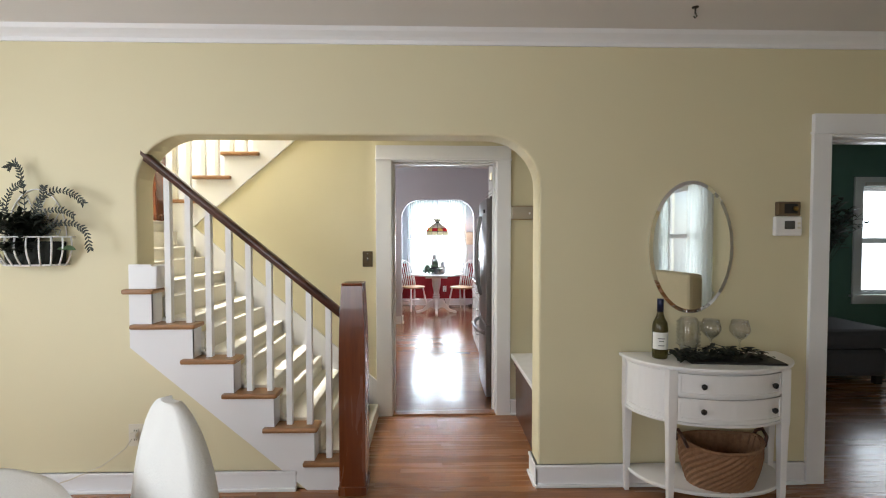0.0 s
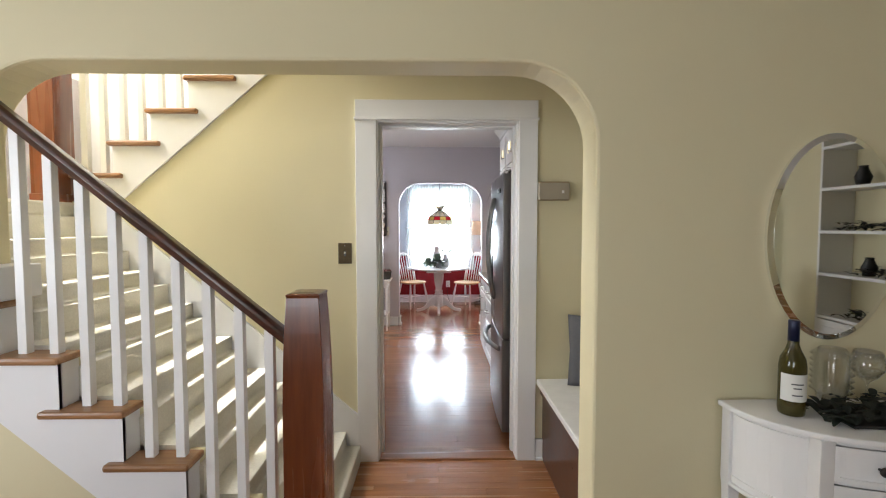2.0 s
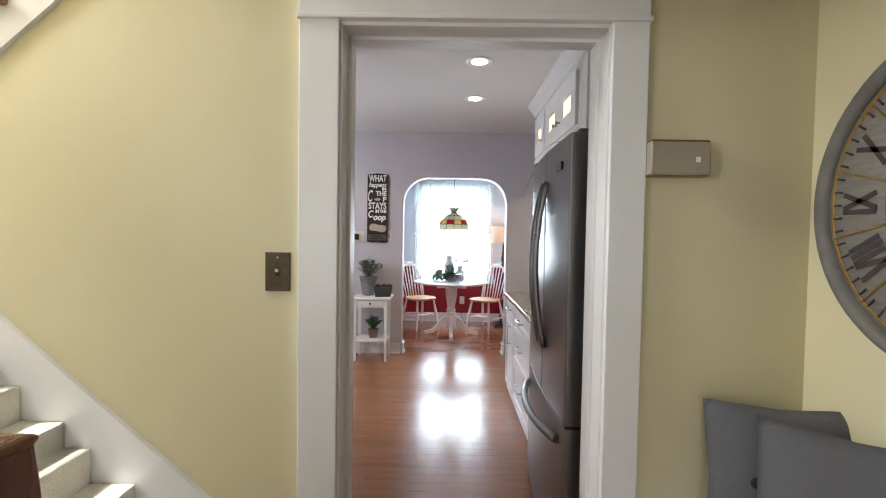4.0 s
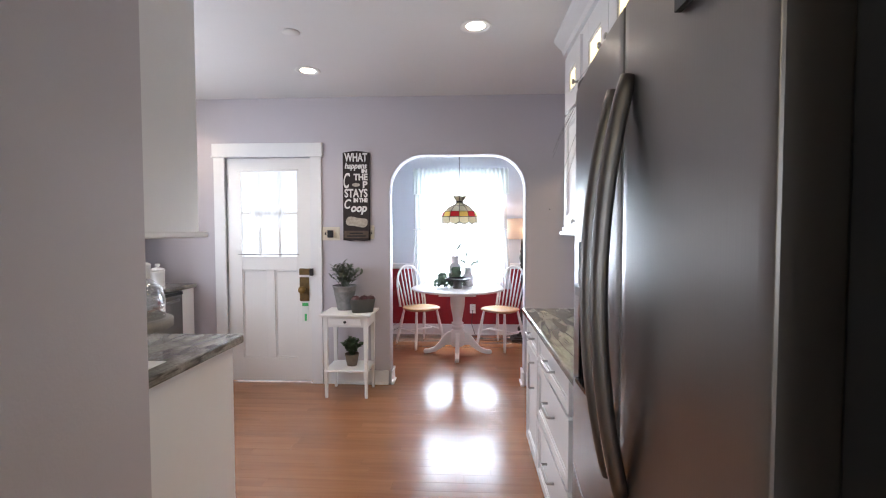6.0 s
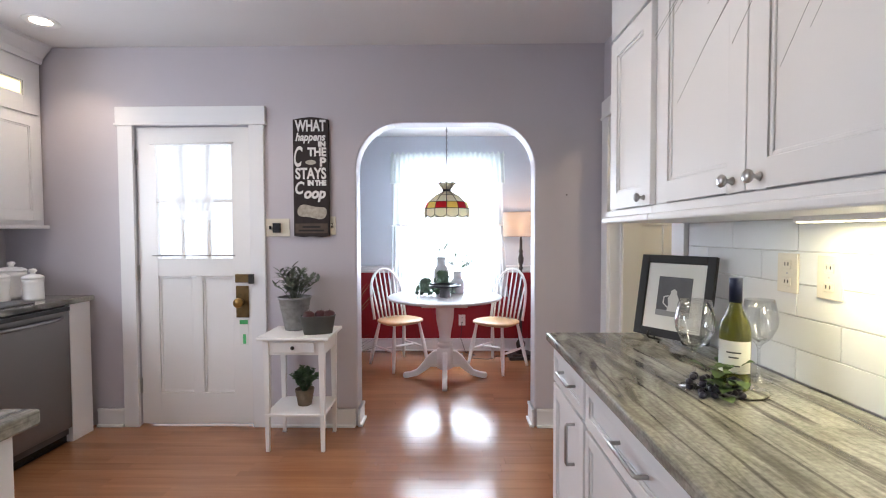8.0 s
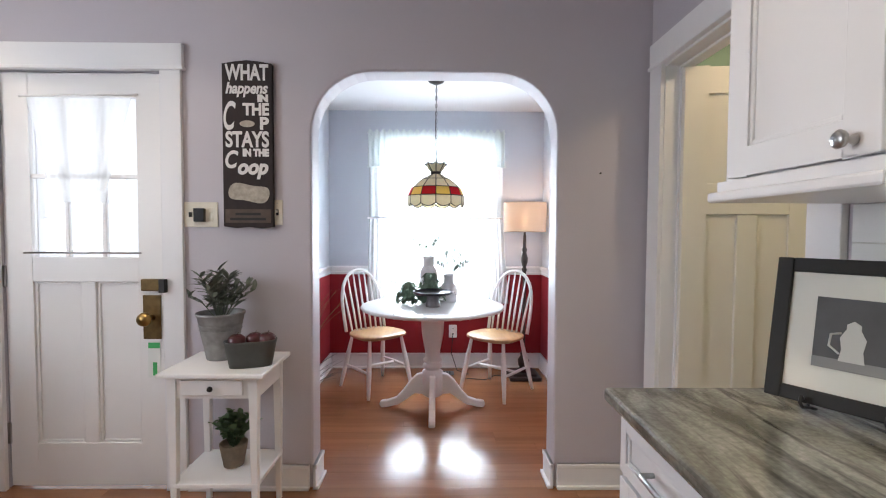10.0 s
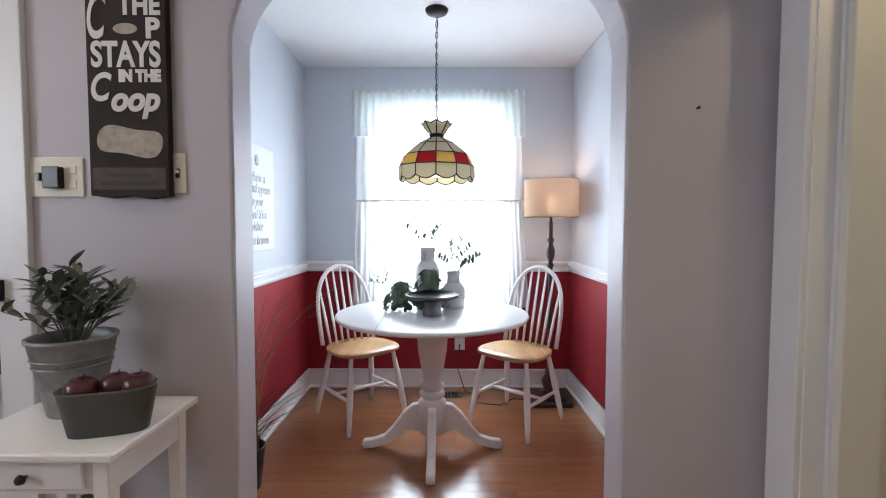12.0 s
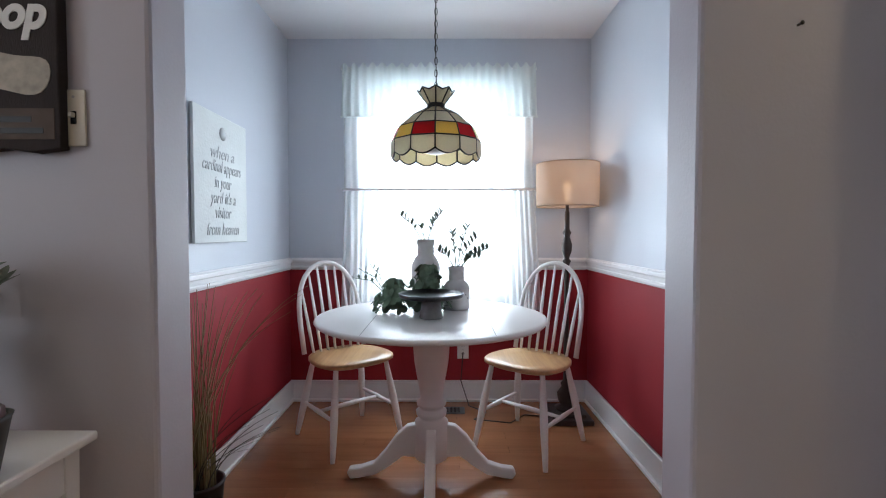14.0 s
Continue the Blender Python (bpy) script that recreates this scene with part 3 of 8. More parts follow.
def railing():
    e = thing("stair_railing", "dark wooden handrail on white square balusters", "railing", (0, 0, 0))
    slope = (1.046 - 1.919) / (-0.118 + 1.185)

    def rail_z(x):
        return 1.919 + slope * (x + 1.185)
    ys = ARCH_Y + 0.03
    bm = bmesh.new()
    prof = [(-0.024, -0.052), (0.024, -0.052), (0.027, -0.034), (0.034, -0.022), (0.032, -0.006), (0.016, 0.006), (-0.016, 0.006), (-0.032, -0.006), (-0.034, -0.022), (-0.027, -0.034)]
    ends = []
    for x in (-1.215, -0.085):
        ends.append([bm.verts.new((x, ys + p, rail_z(x) + q)) for p, q in prof])
    for k in range(len(prof)):
        bm.faces.new((ends[0][k], ends[0][(k + 1) % len(prof)], ends[1][(k + 1) % len(prof)], ends[1][k])).smooth = True
    bm.faces.new(ends[0][::-1])
    bm.faces.new(ends[1])
    part("handrail", bm, RAILWOOD, e, "dark polished wooden handrail", 0.002)
    for i in range(5):
        for off in (0.056, 0.171) if i else (0.171,):
            x = NOSE[i][0] - off
            boxpart("baluster", (x - 0.0165, x + 0.0165, ys - 0.0165, ys + 0.0165, NOSE[i][1], rail_z(x) - 0.045), WHITE, e, bevel=0.002)
    return e


railing()


def newel(name, x0, x1, y0, y1, z0, z1, label):
    e = thing(name, label, "newel post")
    bm = bmesh.new()
    rings = []
    for g, z in ((0, z0), (0, z1 - 0.42), (0.0012, z1 - 0.34), (0.0035, z1 - 0.24), (0.0075, z1 - 0.14), (0.013, z1 - 0.045), (0.0155, z1 - 0.012), (0.0125, z1 - 0.008), (0.0125, z1 - 0.003), (0.019, z1), (0.040, z1 + 0.004)):
        rings.append([bm.verts.new(p + (z,)) for p in ((x0 + g, y0 + g), (x1 - g, y0 + g), (x1 - g, y1 - g), (x0 + g, y1 - g))])
    for a, b in zip(rings, rings[1:]):
        for k in range(4):
            bm.faces.new((a[k], a[(k + 1) % 4], b[(k + 1) % 4], b[k]))
    bm.faces.new(rings[0][::-1])
    bm.faces.new(rings[-1])
    part("post", bm, MAHOG, e, bevel=0.004)
    bm = bmesh.new()
    cube(bm, x0 - 0.006, x1 + 0.006, y0 - 0.006, y1 + 0.006, z0, z0 + 0.05)
    part("base", bm, MAHOG, e, bevel=0.004)


newel("newel_post", -0.104, 0.042, ARCH_Y - 0.075, ARCH_Y + 0.085, 0, 1.195, "reddish mahogany square newel post at the stair foot")
newel("newel_post", -1.855, -1.71, 4.60, 4.745, 1.572, 2.80, "reddish mahogany square newel post on the landing")


def upper_railing():
    e = thing("stair_railing", "white square balusters of the upper stair flight", "railing", (0, 0, 0))
    for i, (x, z) in enumerate(UP[:6]):
        for off in (0.068, 0.175):
            xb = x + off
            boxpart("baluster", (xb - 0.0165, xb + 0.0165, HALL_Y + 0.005, HALL_Y + 0.038, z, 2.42 + (xb + 1.69) * 0.84), WHITE, e, bevel=0.002)
    bm = bmesh.new()
    tube(bm, [(-1.72, HALL_Y + 0.02, 2.42), (-0.25, HALL_Y + 0.02, 2.42 + 1.47 * 0.84)], 0.032, 10)
    part("handrail", bm, RAILWOOD, e)


upper_railing()


# ---- hall things ----
def wall_plate(name, x, y, z, w, h, facing, label, category, material=IVORY, kind="switch", rz=0):
    """A small cover plate on a wall, with a toggle or sockets. Built facing -y, then turned."""
    e = thing(name, label, category, (x, y, z), rz=rz)
    bm = bmesh.new()
    cube(bm, -w / 2, w / 2, -0.006, 0, -h / 2, h / 2, 0.002)
    part("plate", bm, material, e)
    if kind == "switch":
        boxpart("slot", (-0.006, 0.006, -0.0075, -0.005, -0.014, 0.014), BLACK, e)
        boxpart("toggle", (-0.004, 0.004, -0.018, -0.006, 0.0, 0.010), IVORY, e, bevel=0.001)
    else:
        for k in (-1, 1):
            bm = bmesh.new()
            cube(bm, -0.016, 0.016, -0.0085, -0.005, k * 0.026 - 0.014, k * 0.026 + 0.014, 0.003)
            s = part("socket", bm, material, e)
            boxpart("slot", (-0.008, -0.005, -0.0092, -0.008, k * 0.026 - 0.004, k * 0.026 + 0.006), BLACK, s)
            boxpart("slot", (0.005, 0.008, -0.0092, -0.008, k * 0.026 - 0.004, k * 0.026 + 0.006), BLACK, s)
    bm = bmesh.new()
    lathe(bm, [(0.003, 0), (0.003, 0.002)], seg=8)
    bmesh.ops.rotate(bm, verts=bm.verts, matrix=Matrix.Rotation(radians(90), 3, "X"))
    bmesh.ops.translate(bm, verts=bm.verts, vec=(0, -0.005, h / 2 - 0.016 if kind == "switch" else 0))
    part("screw", bm, CHROME, e)
    return e


DARKBRASS = mat("dark_antique_brass", (0.085, 0.06, 0.03), 0.45, 0.7, vary=0.5, scale=60, bump=0.6, bump_scale=90)
wall_plate("light_switch", -0.099, HALL_Y, 1.273, 0.08, 0.124, "", "ornate dark brass switch plate on yellow wall", "light switch", DARKBRASS)
wall_plate("wall_outlet", -1.267, ARCH_Y, 0.327, 0.082, 0.128, "", "ivory wall outlet with a plugged-in white cord", "outlet", IVORY, "outlet")


def chime():
    e = thing("door_chime", "beige door chime box with gold edges on the wall", "door chime", (1.145, HALL_Y, 1.643))
    bm = bmesh.new()
    cube(bm, -0.092, 0.092, -0.05, 0, -0.052, 0.052, 0.006)
    part("cover", bm, mat("beige_metal_cover", (0.40, 0.35, 0.27), 0.4, 0.2, vary=0.1), e)
    for z in (-0.054, 0.050):
        boxpart("gold_edge", (-0.088, 0.088, -0.047, -0.004, z, z + 0.006), BRASS, e, "polished gold edge strip", 0.001)
    boxpart("badge", (0.045, 0.058, -0.0525, -0.049, -0.012, 0.004), WHITE, e)


chime()


def bench():
    e = thing("hall_bench", "white-topped built-in bench on a dark wooden base", "bench")
    bm = bmesh.new()
    cube(bm, 1.06, 1.578, ARCH_B, HALL_Y, 0.468, 0.503, 0.006)
    part("seat", bm, mat("white_worn_paint", (0.72, 0.71, 0.70), 0.4, vary=0.10, scale=14, bump=0.1), e)
    boxpart("base_panel", (1.10, 1.13, ARCH_B, HALL_Y, 0.0, 0.468), RAILWOOD, e, "dark brown wooden panel")
    boxpart("front_rail", (1.085, 1.10, ARCH_B, HALL_Y, 0.41, 0.468), RAILWOOD, e, "dark brown wooden panel")


bench()


def cushion(bm, w, h, d, n=14):
    """A soft square pillow standing in the x-z plane."""
    grid = {}
    for s in (1, -1):
        for i in range(n + 1):
            for j in range(n + 1):
                u, v = 2 * i / n - 1, 2 * j / n - 1
                edge = i in (0, n) or j in (0, n)
                if s < 0 and edge:
                    grid[s, i, j] = grid[1, i, j]
                    continue
                bulge = ((1 - u * u) * (1 - v * v)) ** 0.45
                pinch = 1 - 0.06 * (1 - abs(u)) ** 1.0 * abs(v) ** 3
                pinch2 = 1 - 0.06 * (1 - abs(v)) ** 1.0 * abs(u) ** 3
                grid[s, i, j] = bm.verts.new((u * w / 2 * pinch2, s * d / 2 * bulge + 0.004 * math.sin(7 * u + 3 * v), v * h / 2 * pinch))
    for s in (1, -1):
        for i in range(n):
            for j in range(n):
                q = [grid[s, i, j], grid[s, i + 1, j], grid[s, i + 1, j + 1], grid[s, i, j + 1]]
                bm.faces.new(q if s < 0 else q[::-1]).smooth = True


PILLOW = mat("grey_linen", (0.115, 0.115, 0.126), 0.9, vary=0.1, scale=60, bump=0.5, bump_scale=220)


def pillow(x, y, z, w, h, rz, tilt, buttons):
    e = new("throw_pillow")
    e.matrix_basis = pose(x, y, z, tilt, 0, rz)
    tagged(e, "grey linen throw pillow with dark buttons on the bench", "pillow", "pillows on the bench")
    bm = bmesh.new()
    cushion(bm, w, h, 0.13)
    part("cover", bm, PILLOW, e)
    for bx, bz in buttons:
        bm = bmesh.new()
        lathe(bm, [(0.0, -0.004), (0.014, -0.003), (0.016, 0.002), (0.010, 0.006), (0.0, 0.005)], seg=14)
        bmesh.ops.rotate(bm, verts=bm.verts, matrix=Matrix.Rotation(radians(90), 3, "X"))
        bmesh.ops.translate(bm, verts=bm.verts, vec=(bx, -0.066, bz))
        part("button", bm, IRON, e, "dark round button")


pillow(1.42, 4.565, 0.703, 0.40, 0.42, -14, -9, ((-0.085, 0.0), (0.085, 0.0)))
pillow(1.45, 4.36, 0.700, 0.42, 0.42, -42, -14, ((-0.09, 0.0), (0.09, 0.0)))


def roman(bm, text, ang, r, size, m, z):
    """Numeral strokes set round a dial."""
    w = size * 0.45
    adv = {"I": 0.4, "V": 0.9, "X": 0.9}
    x = -sum(adv[c] for c in text) * w / 2
    for c in text:
        a = adv[c] * w
        mid = x + a / 2
        lines = {"I": ((mid, -1, mid, 1),), "V": ((x, 1, mid, -1), (x + a, 1, mid, -1)), "X": ((x, 1, x + a, -1), (x + a, 1, x, -1))}[c]
        for x0, s0, x1, s1 in lines:
            p, q = Vector((x0, s0 * size / 2)), Vector((x1, s1 * size / 2))
            d = (q - p).normalized()
            n = Vector((-d.y, d.x)) * size * 0.07
            vs = []
            for c2 in (p + n, q + n, q - n, p - n):
                u, v = c2.x, c2.y + r
                vs.append(bm.verts.new(m @ Vector((u * math.cos(ang) + v * math.sin(ang), z, v * math.cos(ang) - u * math.sin(ang)))))
            bm.faces.new(vs)
        x += a


NUMERAL = mat("faded_dark_paint", (0.055, 0.045, 0.046), 0.8, vary=0.5, scale=60)


def clock():
    e = thing("wall_clock", "large round grey wall clock with dark Roman numerals", "clock", (1.58, 4.225, 1.50), rz=-90)
    e.matrix_basis = e.matrix_basis @ Matrix.Diagonal((1.06, 1, 1.06, 1))
    face_m = mat("grey_distressed_wood", (0.30, 0.285, 0.265), 0.7, vary=0.4, scale=18, bump=0.3, stretch=(1, 1, 6))
    rim_m = mat("grey_weathered_rim", (0.17, 0.165, 0.155), 0.7, 0.0, vary=0.4, scale=20)
    GILT = mat("rubbed_gold_paint", (0.34, 0.20, 0.06), 0.5, 0.4, vary=0.4, scale=30)
    I = Matrix.Identity(3)
    rot = Matrix.Rotation(radians(90), 3, "X")
    for n, prof, m_, lab in (("face", [(0.0, 0.0), (0.37, 0.0), (0.37, 0.016), (0.0, 0.016)], face_m, ""),
                             ("rim", [(0.362, 0.0), (0.396, 0.0), (0.400, 0.02), (0.394, 0.036), (0.376, 0.038), (0.362, 0.024)], rim_m, "weathered grey rim"),
                             ("minute_ring", [(0.346, 0.014), (0.354, 0.014), (0.354, 0.019), (0.346, 0.019)], GILT, "thin gold ring"),
                             ("ring", [(0.190, 0.014), (0.199, 0.014), (0.199, 0.019), (0.190, 0.019)], GILT, "thin gold ring")):
        bm = bmesh.new()
        lathe(bm, prof, seg=64, ring=n != "face")
        bmesh.ops.rotate(bm, verts=bm.verts, matrix=rot)
        part(n, bm, m_, e, lab)
    for k, t in enumerate(("XII", "I", "II", "III", "IIII", "V", "VI", "VII", "VIII", "IX", "X", "XI")):
        bm = bmesh.new()
        roman(bm, t, k * math.pi / 6, 0.268, 0.095, I, -0.019)
        part("numeral", bm, NUMERAL, e, "dark numeral")
        a = (k + 0.5) * math.pi / 6
        bm = bmesh.new()
        tube(bm, [(0.20 * math.sin(a), -0.018, 0.20 * math.cos(a)), (0.352 * math.sin(a), -0.018, 0.352 * math.cos(a))], 0.0032, 6)
        part("divider", bm, GILT, e, "thin gold line")
        bm = bmesh.new()
        for j in range(5):
            a = (k + j / 5) * math.pi / 6
            tube(bm, [(0.322 * math.sin(a), -0.018, 0.322 * math.cos(a)), (0.345 * math.sin(a), -0.018, 0.345 * math.cos(a))], 0.003, 5)
        part("minute_mark", bm, NUMERAL, e, "dark minute strokes")["kind"] = "stuff"
    for n, ang, r in (("hour_hand", 5.2, 0.17), ("minute_hand", 0.9, 0.26)):
        bm = bmesh.new()
        tube(bm, [(0, -0.03, 0), (r * math.sin(ang), -0.03, r * math.cos(ang))], 0.008, 6, 0.003, 0.4)
        part(n, bm, IRON, e)


clock()

# ---- kitchen ----
def shaker(parent, name, face, out, axis, p, q, r, s, thick=0.02, stile=0.055, material=None, glow=None, mould=True):
    """A framed door or drawer front on the plane face, spanning p..q and r..s."""
    material = material or CABINET
    def dims(a, b, c, d, t0, t1):
        l, k = sorted((face + out * t0, face + out * t1))
        return ((l, k, a, b) if axis == 0 else (a, b, l, k)) + (c, d)
    bm = bmesh.new()
    for a, b, c, d in ((p, p + stile, r, s), (q - stile, q, r, s), (p + stile, q - stile, r, r + stile), (p + stile, q - stile, s - stile, s)):
        cube(bm, *dims(a, b, c, d, 0.0, thick))
    bmesh.ops.remove_doubles(bm, verts=bm.verts, dist=1e-5)
    f = part(name, bm, material, parent, bevel=0.0025)
    boxpart("panel", dims(p + stile - 0.002, q - stile + 0.002, r + stile - 0.002, s - stile + 0.002, 0.002, thick - 0.011), glow or material, f)
    if mould:
        bm = bmesh.new()
        a, b, c, d, w = p + stile, q - stile, r + stile, s - stile, 0.010
        for u in ((a, a + w, c, d), (b - w, b, c, d), (a + w, b - w, c, c + w), (a + w, b - w, d - w, d)):
            cube(bm, *dims(*u, thick - 0.011, thick - 0.005))
        part("bead", bm, material, f, bevel=0.002)
    return f


def knob(parent, x, y, z, out):
    bm = bmesh.new()
    lathe(bm, [(0.010, 0.0), (0.008, 0.004), (0.005, 0.009), (0.006, 0.016), (0.014, 0.021), (0.016, 0.027), (0.011, 0.032), (0.0, 0.033)], seg=16)
    d = Vector(out)
    bmesh.ops.rotate(bm, verts=bm.verts, matrix=Vector((0, 0, 1)).rotation_difference(d).to_matrix())
    bmesh.ops.translate(bm, verts=bm.verts, vec=(x, y, z))
    part("knob", bm, CHROME, parent, "satin nickel knob")


def bar_pull(parent, a, b, out, r=0.006):
    """A squared bar handle between two feet."""
    a, b, o = Vector(a), Vector(b), Vector(out)
    bm = bmesh.new()
    tube(bm, [a, a + o * 0.9, a + o + (b - a) * 0.04, b + o - (b - a) * 0.04, b + o * 0.9, b], r, 8)
    part("handle", bm, CHROME, parent, "satin nickel bar handle")


# cabinet panes glow by themselves, in place of lamps inside the cabinets
PANEGLOW = emit("self_glowing_cabinet_pane", (1.0, 0.82, 0.42), 1.6)


def base_units():
    fx, top = 1.0075, 0.839
    for y0, y1, kind in ((6.98, 7.455, "narrow"), (6.19, 6.98, "wide"), (5.90, 6.19, "niche")):
        e = thing("base_cabinet", {"narrow": "white base cabinet with a drawer over a door", "wide": "white base cabinet with stacked drawers",
                                   "niche": "white base cabinet with an open dark niche"}[kind], "cabinet", group="base cabinets under the granite worktop")
        if kind == "niche":
            bm = bmesh.new()
            cube(bm, fx, 1.565, y1 - 0.02, y1 - 0.001, 0.0, top)
            cube(bm, fx, 1.565, y0, y0 + 0.02, 0.0, top)
            cube(bm, 1.545, 1.565, y0 + 0.02, y1 - 0.02, 0.0, top)
            cube(bm, fx, 1.545, y0 + 0.02, y1 - 0.02, 0.0, 0.08)
            part("body", bm, CABINET, e)
            # black sheet before the white back stands in for the niche's shade
            boxpart("dark_lining", (1.12, 1.14, y0 + 0.021, y1 - 0.021, 0.081, top - 0.004), BLACK, e, "black sheet standing in for shade inside the niche")
            continue
        bm = bmesh.new()
        cube(bm, fx, 1.565, y0 + 0.001, y1 - 0.001, 0.09, top)
        cube(bm, fx + 0.0, 1.565, y0 + 0.001, y1 - 0.001, 0.0, 0.09)
        part("body", bm, CABINET, e)
        if kind == "narrow":
            d = shaker(e, "drawer", fx, -1, 0, y0 + 0.012, y1 - 0.03, 0.69, 0.828, stile=0.032)
            bar_pull(d, (fx - 0.02, 7.25, 0.768), (fx - 0.02, 7.09, 0.768), (-0.03, 0, 0))
            d = shaker(e, "door", fx, -1, 0, y0 + 0.012, y1 - 0.03, 0.07, 0.675)
            bar_pull(d, (fx - 0.02, 7.095, 0.485), (fx - 0.02, 7.095, 0.63), (-0.03, 0, 0))
        else:
            for r, s in ((0.68, 0.828), (0.385, 0.665), (0.07, 0.37)):
                d = shaker(e, "drawer", fx, -1, 0, y0 + 0.03, y1 - 0.012, r, s, stile=0.04)
                z = s - 0.066 if s > 0.8 else s - 0.105
                bar_pull(d, (fx - 0.02, 6.665, z), (fx - 0.02, 6.495, z), (-0.03, 0, 0))
    w = thing("worktop", "grey and brown veined granite worktop along the wall", "worktop")
    bm = bmesh.new()
    cube(bm, 0.967, RIGHT_X - 0.009, 5.90, 7.49, 0.841, 0.875, 0.008)
    part("slab", bm, GRANITE, w)


base_units()


def upper_units():
    fx = 1.225
    for y0, y1, doors in ((6.985, 7.41, 1), (6.06, 6.985, 2), (5.905, 6.06, 0)):
        e = thing("wall_cabinet", "tall white wall cabinet with small self-glowing panes on top", "cabinet", group="wall cabinets over the worktop")
        boxpart("body", (fx, RIGHT_X - 0.002, y0 + 0.0008, y1 - 0.0008, 1.375, 2.47), CABINET, e)
        boxpart("bottom_moulding", (fx - 0.035, RIGHT_X - 0.002, y0, y1 + (0.02 if y1 > 7.3 else 0), 1.352, 1.376), CABINET, e, bevel=0.006)
        boxpart("light_rail", (fx - 0.022, fx, y0, y1, 1.376, 1.40), CABINET, e, bevel=0.002)
        if doors == 0:
            continue
        w = (y1 - y0 - 0.05) / doors
        for k in range(doors):
            a = y0 + (0.02 if doors == 1 else 0.02) + k * w
            b = a + w - 0.004
            d = shaker(e, "door", fx, -1, 0, a, b, 1.405, 2.07, stile=0.065)
            ky = a + 0.045 if doors == 1 or k == 1 else b - 0.045
            knob(d, fx - 0.02, ky, 1.432, (-1, 0, 0))
            d = shaker(e, "small_door", fx, -1, 0, a, b, 2.085, 2.42, stile=0.108, glow=PANEGLOW)
            knob(d, fx - 0.02, ky, 2.185, (-1, 0, 0))
    e = thing("wall_cabinet", "white cabinet above the refrigerator", "cabinet")
    boxpart("body", (1.25, RIGHT_X - 0.002, 4.86, 5.90, 1.86, 2.47), CABINET, e)
    for a, b in ((4.89, 5.37), (5.38, 5.87)):
        d = shaker(e, "door", 1.25, -1, 0, a, b, 1.90, 2.44)
        knob(d, 1.23, b - 0.04 if a < 5 else a + 0.04, 1.93, (-1, 0, 0))
    for n, fx2, y0, y1 in (("cabinet_crown", 1.225, 5.90, 7.43), ("cabinet_crown", 1.25, 4.86, 5.90)):
        bm = bmesh.new()
        prism(bm, [(fx2 + 0.02, 2.46), (fx2 - 0.02, 2.46), (fx2 - 0.03, 2.49), (fx2 - 0.055, 2.515), (fx2 - 0.075, 2.54), (fx2 - 0.08, 2.56), (fx2 + 0.02, 2.56)], 1, y0, y1)
        structure("trim_" + n, bm, CABINET, "white crown moulding over the wall cabinets", "crown moulding")
    box_structure("trim_fridge_panel", (0.99, RIGHT_X - 0.002, 5.878, 5.899, 0.0, 1.86), CABINET, "white panel beside the refrigerator", "panel")


upper_units()


GLOSSBLACK = mat("glossy_black_glass", (0.006, 0.006, 0.007), 0.06, vary=0.05)


